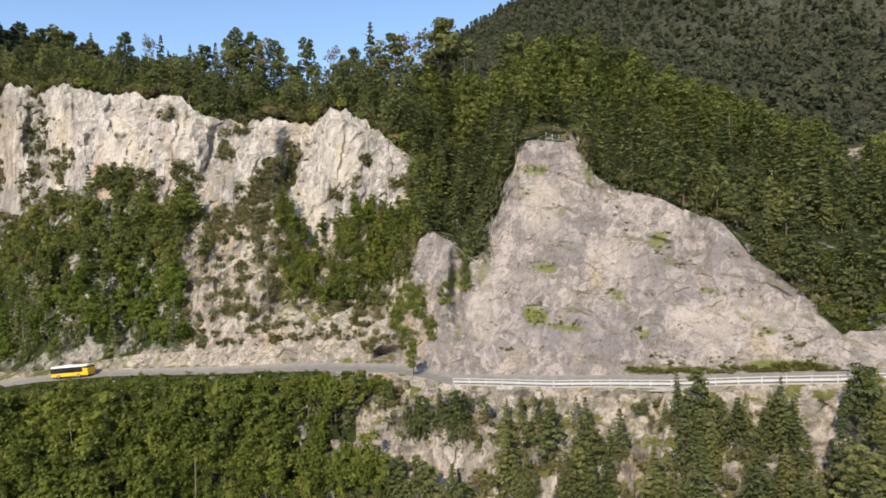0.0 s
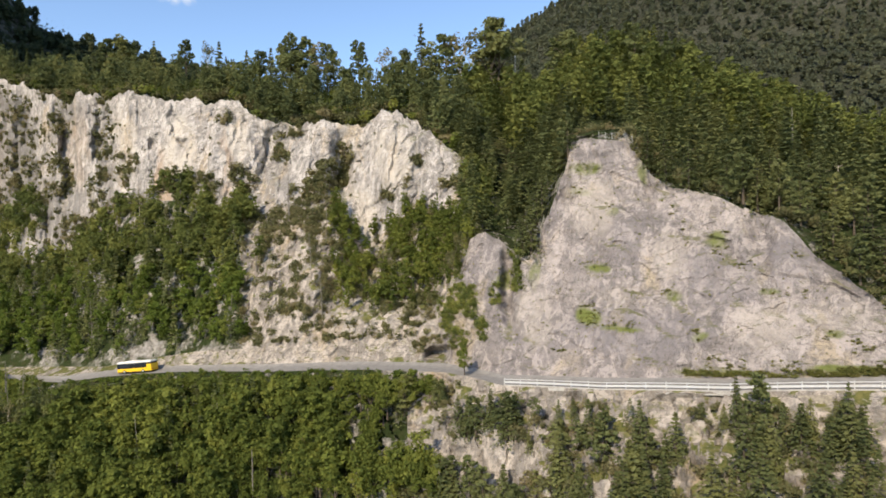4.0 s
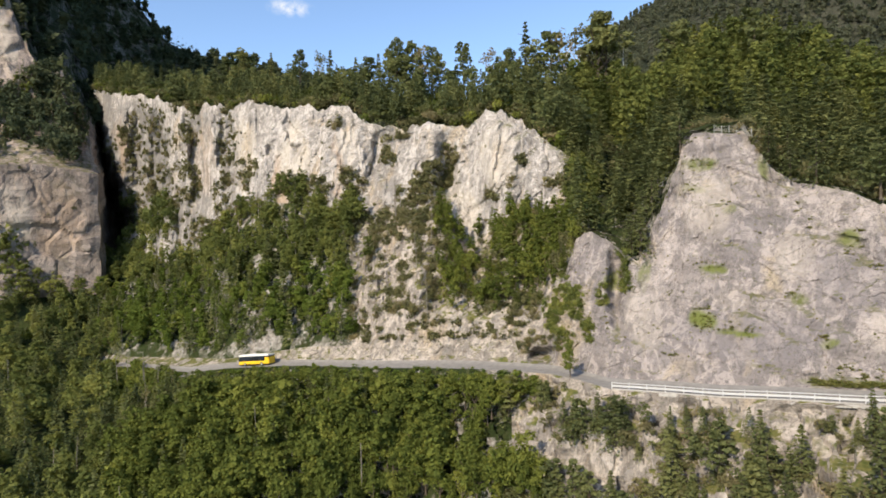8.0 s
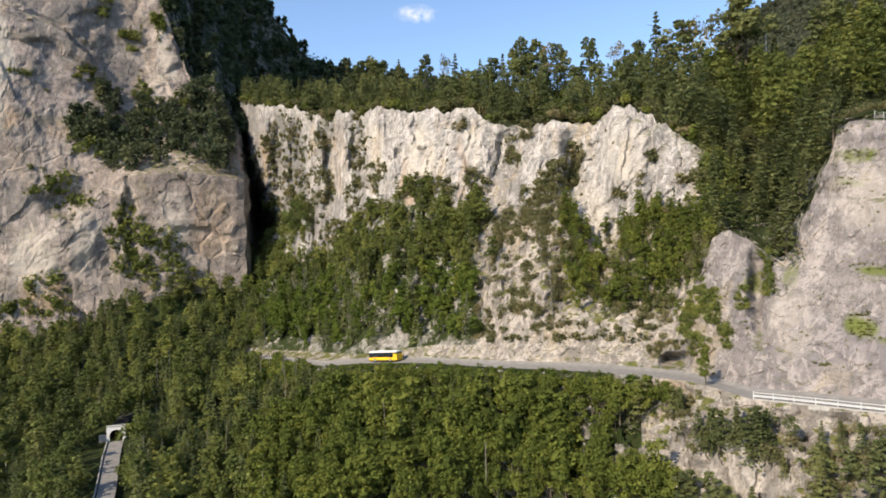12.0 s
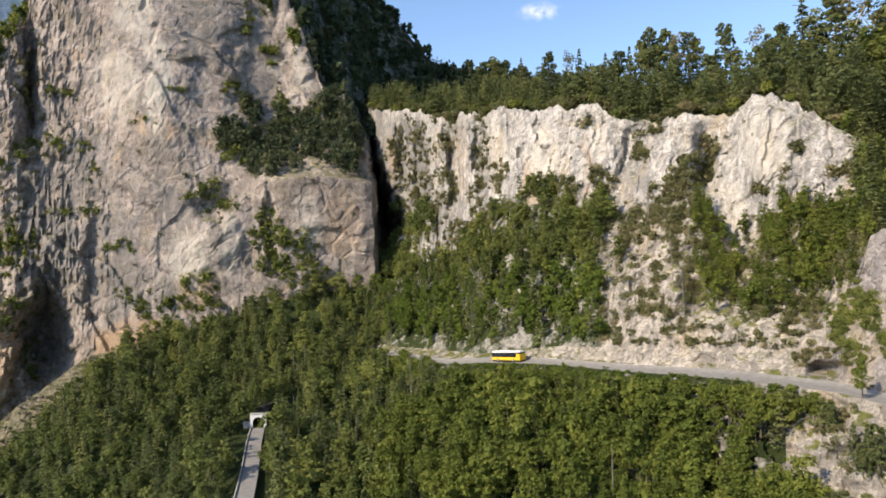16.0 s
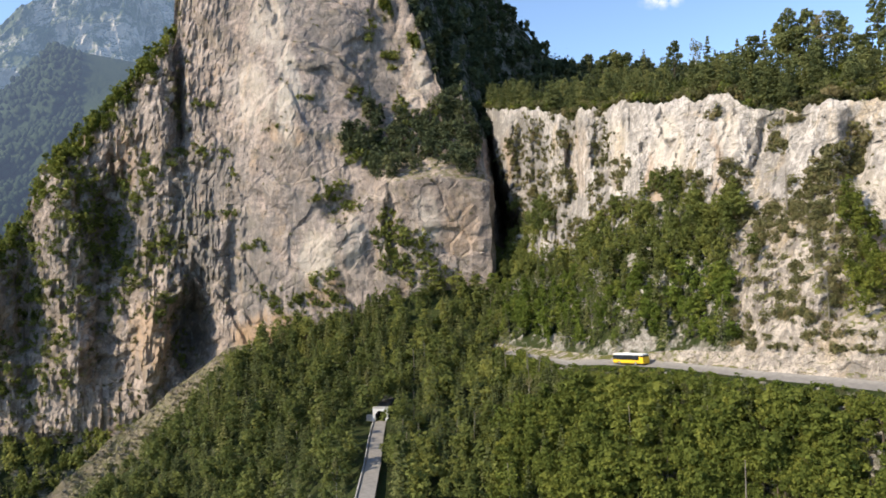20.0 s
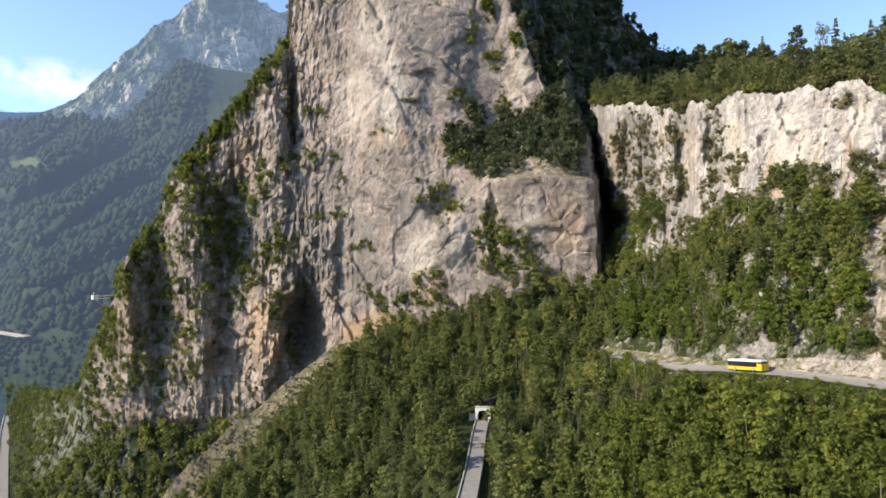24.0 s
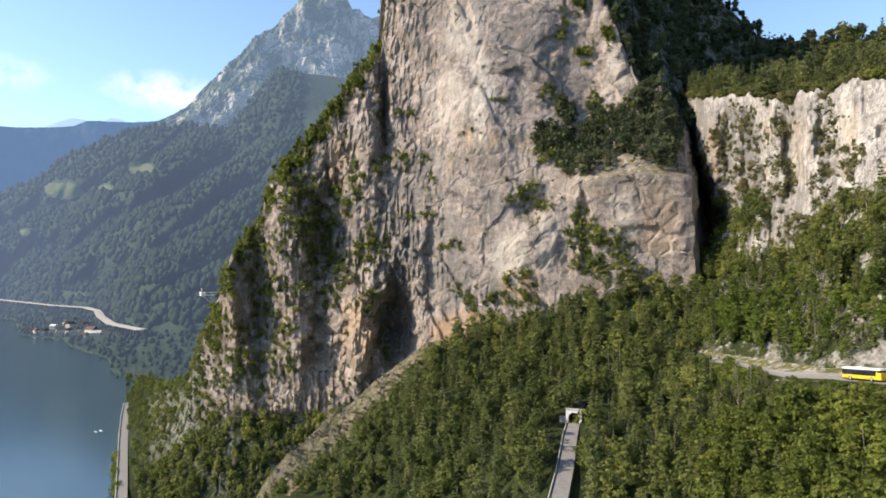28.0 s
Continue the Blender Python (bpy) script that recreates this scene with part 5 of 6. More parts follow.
MASSIF_RIM = [(68.6, 0.300, 0.8, 0.018), (70.4, 0.262, 0.8, 0.018), (72.0, 0.228, 0.8, 0.020), (73.5, 0.190, 0.8, 0.022), (75.2, 0.150, 0.8, 0.022), (77.2, 0.095, 0.7, 0.03), (67.8, 0.319, 0.67, 0.021), (69.5, 0.270, 0.85, 0.021), (71.2, 0.230, 0.93, 0.020), (72.6, 0.195, 1.10, 0.022), (74.4, 0.155, 1.08, 0.022), (76.0, 0.130, 0.88, 0.016), (78.0, 0.040, 0.85, 0.024),
              (79.3, 0.016, 0.84, 0.024), (80.4, -0.032, 0.58, 0.032), (81.5, -0.102, 0.64, 0.039), (47.2, 0.320, 0.5, 0.012), (49.6, 0.375, 0.5, 0.014)]

# the lower road runs out of its tunnel towards the lake
LOWER = [(50.8, 217.0), (51.1, 200.0), (51.5, 172.0), (52.2, 148.0), (53.4, 126.0), (56.0, 100.0)]
LOWER_Z = LAKE_DEPTH - 54.3


def off_lower_road(q, keep=4.4):
    r = np.array([x for _, x in LOWER])[::-1]
    b = np.array([x for x, _ in LOWER])[::-1]
    side_way = np.radians(np.abs(q[:, 3] - np.interp(q[:, 4], r, b) - 0.35)) * q[:, 4]
    return (side_way > keep + 2.2 * (q[:, 4] > 185)) | (q[:, 4] > 219)


rng = np.random.default_rng(7)
# slope below the road
p = side.sample(1350, 1, 3, 4, 41, rng, lambda q: ~inside(q, LOW_ROCK))
p = p[np.argsort(p[:, 4] + 40 * (rng.random(len(p)) > 0.8))]
LONE_LEAFY, p = p[:110], p[110:]
wood("slope_wood", "dense sunlit broadleaf wood below the road", LEAFY, p[:640], 4.5, 14, M_LEAF, 1, 1.0, cap=below_road)
wood("slope_conifers", "dark conifers among the broadleaf trees below the road", SPRUCE, p[640:860], 5, 13, M_PINE, 26, cap=below_road)
wood("slope_shrubs", "low bright shrubs between the trees below the road", BUSHES, p[860:], 2, 4.5, M_LEAF, 2, cap=below_road)
p = side.sample(1500, 2, 3, 5, 38, rng, lambda q: q[:, 5] > line_at(VERGE, q[:, 3])[1] - 0.030)
wood("verge_shrubs", "bright grass and low shrubs on the bank below the road", BUSHES_FAR, p, 0.5, 1.5, M_VERGE, 46, 1.3, "shrubs", cap=lambda q: below_road(q) + 1.4)
p = side.sample(1500, 1, 3, -45, 8, rng, lambda q: ~inside(q, LOW_ROCK, 1.0))
LONE_PINES, p = p[:120], p[120:]
wood("pine_slope", "young pines on the rocky slope below the road", SPRUCE + LEAFY[:2], p[:80], 3, 7, M_PINE, 3, 1.4, cap=below_road)
wood("rock_shrubs", "shrubs on the rocky slope below the road", BUSHES, p[80:790], 0.6, 2.2, M_DRY, 4, cap=below_road)
# slope above the road
p = side.sample(1000, 6, 7, 19.5, 41, rng, lambda q: ~inside(q, RIB_ROCK))
foot = p[:560, 5] < -0.05
wood("upper_wood", "dense broadleaf wood below the white cliff", LEAFY, p[:560][~foot], 5, 13, M_DARK, 5)
wood("roadside_wood", "bright green broadleaf trees above the road", LEAFY, p[:560][foot], 4, 11, M_VERGE, 52, 1.1)
wood("upper_conifers", "dark conifers in the wood below the white cliff", SPRUCE, p[560:680], 6, 14, M_PINE, 27)
p = side.sample(1700, 6, 7, 1, 21, rng, lambda q: ~inside(q, RIB_ROCK, 1.0) | (rng.random(len(q)) < 0.12))
p = p[np.argsort((p[:, 3] > 13.5) + rng.random(len(p)) * 1.3)]
wood("rib_wood", "bushy trees among the rock ribs", LEAFY + SPRUCE[:2], p[:260], 3, 8, M_LEAF, 6)
wood("rib_shrubs", "dry shrubs among the rock ribs", BUSHES, p[260:], 0.7, 3.0, M_DRY, 7)
p = side.sample(420, 5, 6, 5, 41, rng, lambda q: q[:, 5] > -0.14)
wood("cut_shrubs", "small shrubs on the roadside rock", BUSHES_FAR, p, 0.6, 2.2, M_DRY, 17)
p = side.sample(760, 6, 9, -39, 2, rng, lambda q: ((q[:, 3] < -12.5) | (q[:, 3] > -7.6) | (q[:, 4] > 168)) & ~inside(q, BLUFFS, 1.1))
p = p[np.argsort(p[:, 4])]
LONE_SPRUCE, p = p[:70], p[70:]
high = p[:, 4] > 185
wood("spur_wood", "dense pine and spruce wood behind the rock spur", SPRUCE, p[~high], 6, 15, M_PINE, 8, 1.3)
wood("hilltop_wood", "sunlit mixed wood on the hilltop behind the spur", LEAFY[:3] + SPRUCE + PINES_LOW[:2], p[high], 8, 17, M_DARK, 45, 1.2)
p = side.sample(260, 6, 7, -38, -12, rng, lambda q: q[:, 4] < line_at(BROW, q[:, 3])[0] + 9)
wood("brow_shrubs", "shrubs along the upper edge of the spur", BUSHES, p, 1.2, 3.2, M_DRY, 33)
p = side.sample(160, 6, 7, -12.6, -7.4, rng, lambda q: q[:, 4] > 150)
wood("spur_top_shrubs", "shrubs on the level top of the spur", BUSHES, p, 0.8, 2.4, M_DRY, 48)
p = side.sample(500, 6, 7, -37, -31, rng, lambda q: q[:, 5] < -0.02)
wood("bank_grass", "bright grassy bank beside the spur", BUSHES_FAR, p, 0.4, 1.2, M_VERGE, 49, 1.5, "grass")
# greenery on the faces
EAR_GREEN = [(2.6, -0.07, 0.9, 0.035), (1.3, -0.09, 0.6, 0.030), (-0.9, -0.075, 0.4, 0.018), (-2.7, 0.0, 0.6, 0.02), (0.3, -0.13, 0.5, 0.020), (2.3, -0.145, 0.7, 0.018), (-2.9, -0.05, 0.4, 0.03), (3.3, -0.11, 0.5, 0.025), (-3.4, 0.03, 0.5, 0.03)]
p = on_face(side, 5, 6, EAR_GREEN, 3.2, rng)
wood("outcrop_shrubs", "shrubs in the clefts of the outcrop beside the spur", BUSHES, p, 0.5, 1.9, M_DARK, 50)
SLIT_GREEN = [(39.3, 0.02, 0.7, 0.03), (38.6, 0.05, 0.6, 0.03), (39.9, -0.01, 0.6, 0.02), (37.6, 0.03, 0.8, 0.03), (36.2, 0.05, 1.0, 0.03)]
p = on_face(side, 6, 8, SLIT_GREEN, 2.0, rng)
wood("gorge_shrubs", "dark bushes at the bottom of the gorge", LEAFY_MID[:2] + BUSHES, p, 2.0, 6.0, M_HILL, 51)
p = on_face(side, 7, 8, [(0.5, 0.07, 0.9, 0.05), (1.0, 0.11, 0.6, 0.02)], 3.5, rng)
wood("cliff_end_trees", "small trees at the end of the white cliff", LEAFY_MID[:3] + BUSHES[:2], p, 2.0, 5.0, M_DARK, 53)
p = on_face(side, 5, 6, NICHE_GREEN, 4.0, rng)
wood("niche_shrubs", "bushes round the dark niche in the rock", BUSHES, p, 0.6, 1.4, M_DRY, 38)
p = on_face(side, 7, 8, CLIFF_GREEN, 1.9, rng, 1.15)
wood("cliff_shrubs", "shrubs rooted in the white cliff", BUSHES_FAR, p, 1.2, 3.4, M_DRY, 18)
p = side.sample(900, 7, 8, 1, 41, rng, lambda q: (q[:, 5] < 0.19) & (np.sin(q[:, 3] * 1.7) + np.sin(q[:, 3] * 0.6 + 2) > 0.3))
wood("cliff_tufts", "small tufts on the white cliff", BUSHES_FAR, p, 0.4, 1.5, M_DRY, 19)
p = on_face(side, 5, 6, SPUR_GREEN, 1.7, rng)
wood("spur_tufts", "grass tufts and small shrubs on the bare spur", BUSHES_FAR, p, 0.15, 0.5, M_TURF, 20, 1.6)
p = side.sample(330, 5, 6, -36, 4, rng)
wood("spur_specks", "tiny shrubs in the joints of the spur", BUSHES_FAR, p, 0.15, 0.45, M_TURF, 35)
GRASS_STRIP = [(-18.5, -0.189, 2.2, 0.004), (-22.5, -0.186, 2.5, 0.004), (-26.5, -0.179, 2.5, 0.004), (-30.0, -0.171, 2.2, 0.005)]
p = on_face(side, 5, 6, GRASS_STRIP, 9.0, rng)
wood("verge_grass", "bright grass at the foot of the spur", BUSHES_FAR, p, 0.25, 0.6, M_TURF, 36, 2.0)
p = on_face(massif, 1, 4, MASSIF_GREEN, 1.0, rng, 1.15)
wood("massif_shrubs", "shrubs and small trees on ledges of the massif", LEAFY_FAR + SPRUCE_FAR[:1] + BUSHES_FAR, p, 2.0, 6.5, M_DARK, 21, 1.1)
p = on_face(massif, 1, 4, MASSIF_RIM, 3.0, rng)
wood("massif_rim_wood", "trees along the edge of the massif", LEAFY_FAR + SPRUCE_FAR, p, 5, 11, M_LEAF, 22)
p = massif.sample(900, 1, 4, 66, 83, rng, lambda q: np.sin(q[:, 3] * 2.1 + q[:, 5] * 22) + np.sin(q[:, 3] * 0.9 - q[:, 5] * 40) > -0.1)
wood("gully_shrubs", "dark shrubs in the gullies of the massif", BUSHES_FAR, p, 1.5, 4.0, M_DRY, 30)
p = massif.sample(500, 1, 4, 41, 82, rng, lambda q: (np.sin(q[:, 3] * 1.3 + q[:, 5] * 30) > 0.2) & (q[:, 5] < 0.45))
wood("massif_tufts", "tufts scattered on the great wall", BUSHES_FAR, p, 1.0, 2.4, M_DRY, 23)
# plateau
p = side.sample(900, 8, 9, 0, 41, rng)
wood("plateau_wood", "mixed trees on top of the white cliff", LEAFY[:3] + SPRUCE + PINES_LOW, p[:520], 5, 14, M_PINE, 9)
wood("plateau_shrubs", "shrubs along the cliff edge", BUSHES, p[520:], 2, 4.5, M_LEAF, 10)
p = side.sample(820, 8, 9, -4, 41, rng, lambda q: q[:, 4] < line_at(RIM, q[:, 3])[0] + 18)
wood("rim_shrubs", "bright shrubs hanging over the cliff edge", BUSHES, p, 1.5, 4, M_DRY, 31, 1.2)
# hill
p = hill.sample(2000, 1, 5, 40, 80, rng, lambda q: off_lower_road(q) & ~((q[:, 3] > 61.5) & (q[:, 4] > line_at(HSCREE, q[:, 3])[0] - 7)))
# sun on this part is put into colour: it takes the lighter leaves
sunny = p[:640, 3] < 50.5
below_scree = lambda q: np.where(q[:, 3] > 61.0, (line_at(HSCREE, q[:, 3])[1] + 0.034) * q[:, 4] + LAKE_DEPTH - q[:, 2], 99.0)
wood("hill_wood", "dense mixed wood on the hill below the great cliff", LEAFY_MID, p[:640][~sunny], 7, 15, M_HILL, 11, 1.15, cap=below_scree)
wood("gorge_wood", "sunlit broadleaf wood at the mouth of the gorge", LEAFY_MID, p[:640][sunny], 6, 14, M_DARK, 47, 1.15)
wood("hill_conifers", "dark spruces on the hill below the great cliff", SPRUCE, p[640:1140], 7, 15, M_PINE, 28, 1.1, cap=below_scree)
wood("hill_shrubs", "undergrowth between the trees on the hill", BUSHES_FAR, p[1140:], 2, 5, M_LEAF, 29, cap=below_scree)
p = hill.sample(1500, 3, 4, 61.5, 77, rng)
upper = (p[:, 5] - line_at(HSCREE, p[:, 3])[1]) / (line_at(HTOP, p[:, 3])[1] - line_at(HSCREE, p[:, 3])[1])
turf = upper + 0.25 * rng.normal(0, 1, len(p)) + 0.02 * (p[:, 3] - 68) < 0.45
wood("scree_stones", "loose grey stones on the scree", BUSHES_FAR, p[~turf][:420], 0.3, 1.0, M_RIB, 39, 1.6, "stones")
wood("scree_tufts", "grass and low shrubs on the scree", BUSHES_FAR, p[turf], 0.35, 1.3, M_SCREEGRASS, 40, 1.9, "grass")
# massif
p = massif.sample(1000, 0, 1, 55, 87.2, rng)
wood("skirt_wood", "dark wood at the foot of the massif", LEAFY_FAR + SPRUCE_FAR, p, 7, 13, M_DARK, 12)
p = massif.sample(900, 1, 5, 82.3, 88.7, rng, lambda q: np.radians(np.abs(q[:, 3] - 88.4)) * q[:, 4] > 4.6)
wood("bank_wood", "trees along the lake road", LEAFY_FAR, p, 4, 9, M_DARK, 24)
SHELF_WOOD = [(42.2, 0.150, 1.0, 0.035), (43.4, 0.175, 1.4, 0.055), (45.0, 0.185, 1.8, 0.050), (47.4, 0.170, 2.0, 0.045), (50.0, 0.155, 2.0, 0.040), (52.4, 0.165, 1.6, 0.028), (51.0, 0.215, 0.9, 0.025), (44.2, 0.225, 0.8, 0.030)]
p = on_face(massif, 1, 5, SHELF_WOOD, 0.9, rng)
# shelf trees get the leaf colour darkened for shade
wood("shelf_wood", "dense trees on the broad shelf of the massif", LEAFY_FAR + SPRUCE_FAR + SPRUCE[:1], p, 6, 13, M_SHADED, 32)
p = massif.sample(170, 1, 4, 88.72, 89.0, rng)
wood("shore_shrubs", "shrubs between the lake road and the water", BUSHES_FAR, p, 1.5, 4.5, M_LEAF, 37)
p = massif.sample(1000, 4, 5, 39, 60, rng)
wood("back_wood", "conifers on the back of the massif, leaves coloured dark for shade", FOREST, p, 9, 15, M_SHADED, 13)
# flank and mountain
p = flank.sample(2200, 0, 1, 14, 48, rng)
wood("flank_wood", "conifer wood on the flank, leaves coloured dark for shade", FOREST, p, 8, 15, M_SHADED, 14)
p = ridge.sample(17000, 0, 2, -39, 4, rng, lambda q: (q[:, 5] < 0.47) & (q[:, 5] > np.interp(q[:, 3], (-39, -31, -24, -18, -6, 4), (0.0, 0.03, 0.12, 0.20, 0.22, 0.22))))
wood("mountain_wood", "dark mixed forest on the high mountainside", FOREST, p, 10, 19, M_HIGH_HAZED, 15, 1.0)
# the far crowns share the far land's glowing haze material
DISTANT = [crown_distant(300 + k, (0.35, 0.8, 0.55, 0.9)[k]) for k in range(4)]
p = far.sample(5600, 2, 4, 74, 97.5, rng, lambda q: ~inside(q, CLEARINGS, 1.05))
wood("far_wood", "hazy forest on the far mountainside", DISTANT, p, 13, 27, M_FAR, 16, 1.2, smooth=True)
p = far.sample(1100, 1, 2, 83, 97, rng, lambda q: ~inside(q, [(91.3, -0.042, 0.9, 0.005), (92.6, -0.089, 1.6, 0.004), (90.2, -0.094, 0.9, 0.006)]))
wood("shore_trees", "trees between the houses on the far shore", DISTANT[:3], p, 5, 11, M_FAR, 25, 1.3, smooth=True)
# pale stems that stand out of the foliage
v, f = ring_trunk(1.0, 0.012, 0.05, rng, 4, 3, 0.4)
STEM = (v, np.vstack([f[:, [0, 1, 2]], f[:, [0, 2, 3]]]))
p = np.vstack([side.sample(46, 1, 3, 4, 41, rng, lambda q: ~inside(q, LOW_ROCK)), side.sample(22, 6, 7, 1, 41, rng), hill.sample(40, 1, 5, 40, 68, rng, off_lower_road)])
wood("pale_stems", "pale bare stems standing among the trees", [STEM], p, 7, 13.5, M_STEM, 44, 1.0, "tree stems", cap=below_road)


# ---------------------------------------------------------------- single trees
def leafy_trunk(seed):
    rg = np.random.default_rng(seed)
    parts = [ring_trunk(0.62, 0.020, 0.04, rg)]
    for k in range(5):
        a, h = rg.uniform(0, 6.28), rg.uniform(0.28, 0.55)
        parts.append(limb((0, 0, h), (0.16 * math.cos(a), 0.16 * math.sin(a), h + rg.uniform(0.12, 0.25)), 0.010, 0.004))
    return weld(parts)


def pine_trunk(seed):
    rg = np.random.default_rng(seed)
    parts = [ring_trunk(0.96, 0.016, 0.02, rg, top=0.15)]
    for k in range(8):
        a, h = k * 2.4, 0.30 + 0.07 * k
        parts.append(limb((0, 0, h), (0.12 * math.cos(a), 0.12 * math.sin(a), h + 0.03), 0.006, 0.002))
    return weld(parts)


def shared(name, data, material):
    return mesh_from(name, data[0], data[1], material)


TREE_MESH = {
    "broadleaf_tree": [(shared("trunk", leafy_trunk(400 + k), M_BARK), shared("crown", crown_broadleaf(1300, 0.026, 410 + k), M_LEAF)) for k in range(4)],
    "pine_tree": [(shared("trunk", pine_trunk(420 + k), M_BARK), shared("crown", crown_pine(900, 0.030, 430 + k, 0.22, 0.20), M_PINE)) for k in range(4)],
    "tall_pine": [(shared("trunk", pine_trunk(424 + k), M_BARK), shared("crown", crown_pine(900, 0.026, 436 + k, 0.40, 0.16), M_PINE)) for k in range(3)],
    "spruce_tree": [(shared("trunk", pine_trunk(440 + k), M_BARK), shared("crown", crown_needles(17, 10, 9, 0.20 + 0.03 * k, 450 + k, 0.06, 0.024), M_PINE)) for k in range(3)],
    "dark_broadleaf": [(shared("trunk", leafy_trunk(470 + k), M_BARK), shared("crown", crown_broadleaf(1200, 0.025, 471 + k, 0.85), M_PINE)) for k in range(3)],
    "birch_tree": [(shared("trunk", leafy_trunk(460), M_DEAD), shared("crown", crown_broadleaf(420, 0.022, 461, 0.75), M_DRY))],
}
count = [0]


def tree(kind, at, height, width, label, group=""):
    k = count[0] = count[0] + 1
    trunk, crown = TREE_MESH[kind][k % len(TREE_MESH[kind])]
    t = new({"tall_pine": "pine_tree", "dark_broadleaf": "broadleaf_tree"}.get(kind, kind))
    t.matrix_basis = Matrix.LocRotScale(at, Euler((0, 0, k * 1.7)), (width, width, height))
    for name, me in (("trunk", trunk), ("crown", crown)):
        new(name, me).parent = t
    return tagged(t, label, "tree", group)


def ground_height(land, b, r, k0, k1):
    """Height of a stretch of land at a bearing and distance."""
    i = int(np.clip(round((b - land.b0) / land.step), 0, len(land.b) - 1))
    lo, hi = land.mark[k0], land.mark[k1]
    R, Z = land.R[lo:hi + 1, i], land.Z[lo:hi + 1, i]
    o = np.argsort(R)
    return float(np.interp(r, R[o], Z[o]))


rng = np.random.default_rng(77)
cap = below_road(LONE_LEAFY)
for q, c in zip(LONE_LEAFY, cap):
    h = min(rng.uniform(6, 10), c)
    if h > 2.5:
        tree("broadleaf_tree", q[:3], h, h * rng.uniform(0.9, 1.2), "young sunlit broadleaf tree on the slope below the road", "trees below the road")
cap = below_road(LONE_PINES)
for q, c in zip(LONE_PINES, cap):
    h = min(rng.uniform(5, 9), c)
    if h > 2.5:
        tree("pine_tree" if rng.random() < 0.25 else "spruce_tree", q[:3], h, h * rng.uniform(1.2, 1.7), "young green pine on the rocky slope below the road", "pines below the road")
for q in LONE_SPRUCE:
    h = rng.uniform(6, 11)
    tree("spruce_tree" if rng.random() < 0.6 else "pine_tree", q[:3], h, h * rng.uniform(1.1, 1.5), "dark spruce at the edge of the wood behind the spur", "trees behind the spur")
# thin pale stems that stand out of the woods
for land, k0, k1, b0, b1, n in ((side, 2, 3, 8, 38, 9), (side, 6, 7, 22, 38, 6), (hill, 1, 3, 41, 62, 10)):
    for q in land.sample(n, k0, k1, b0, b1, rng):
        if land is hill and not off_lower_road(q[None], 7.0)[0]:
            continue
        h = min(rng.uniform(9, 13), below_road(q[None])[0] + 1.5)
        tree("birch_tree", q[:3], h, h * 0.6, "thin pale birch standing among the trees", "birches in the wood")
# the large ones at the guard rail
for b, r, top, kind in ((-22.2, 96, -0.178, "pine_tree"), (-20.6, 97, -0.185, "spruce_tree"), (-25.8, 94, -0.21, "spruce_tree"), (-33.4, 92, -0.155, "dark_broadleaf"), (-34.6, 95, -0.16, "dark_broadleaf"),
                        (-28.3, 96.5, -0.185, "spruce_tree"), (1.9, 121, -0.150, "broadleaf_tree")):
    z = ground_height(side, b, r, 1, 4) - 0.3
    h = LAKE_DEPTH + top * r - z
    tree(kind, spot(b, r, (z - LAKE_DEPTH) / r), h, h * 1.15, "tree reaching up to the guard rail of the road")
# skyline: bearing, distance, gradient of the top
SKYLINE = [(30.8, 290, 0.296, "pine_tree"), (29.7, 285, 0.303, "pine_tree"), (29.0, 285, 0.298, "dark_broadleaf"), (27.4, 280, 0.301, "spruce_tree"), (25.0, 272, 0.308, "tall_pine"), (23.4, 268, 0.312, "birch_tree"), (22.4, 268, 0.309, "spruce_tree"),
           (20.2, 258, 0.298, "spruce_tree"), (19.2, 256, 0.303, "dark_broadleaf"), (18.2, 252, 0.305, "spruce_tree"), (17.3, 246, 0.312, "tall_pine"), (16.6, 244, 0.329, "tall_pine"), (15.9, 244, 0.318, "dark_broadleaf"), (15.2, 246, 0.325, "tall_pine"),
           (14.3, 244, 0.322, "birch_tree"), (13.5, 244, 0.318, "tall_pine"), (12.9, 244, 0.306, "tall_pine")]
SKYLINE += [(10.7, 242, 0.323, "tall_pine"), (8.4, 236, 0.316, "birch_tree"), (7.6, 236, 0.300, "dark_broadleaf"), (6.6, 236, 0.312, "dark_broadleaf"), (5.2, 234, 0.349, "spruce_tree"), (4.4, 232, 0.325, "dark_broadleaf"), (3.0, 232, 0.335, "pine_tree"),
            (1.9, 230, 0.339, "birch_tree"), (0.6, 232, 0.345, "birch_tree"), (-0.9, 232, 0.360, "dark_broadleaf"), (-1.6, 234, 0.352, "dark_broadleaf"), (-6.6, 235, 0.318, "pine_tree"), (-7.6, 232, 0.330, "dark_broadleaf"), (-13.2, 225, 0.332, "pine_tree"),
            (-14.2, 226, 0.320, "spruce_tree"), (-10.5, 230, 0.31, "spruce_tree"), (-16, 225, 0.30, "dark_broadleaf")]
for b, r, top, kind in SKYLINE:
    z = ground_height(side, b, r, 8, 10) - 0.4
    h = max(4.0, LAKE_DEPTH + top * r - z)
    word = {"pine_tree": "spreading dark pine", "tall_pine": "tall bare-stemmed pine", "birch_tree": "thin pale birch", "spruce_tree": "slender dark spruce", "dark_broadleaf": "full dark broadleaf tree"}[kind]
    tree(kind, spot(b, r, (z - LAKE_DEPTH) / r), h, h * (1.3 if kind in ("pine_tree", "dark_broadleaf") else 1.1 if kind == "tall_pine" else 1.0), word + " on the skyline above the white cliff", "skyline trees")
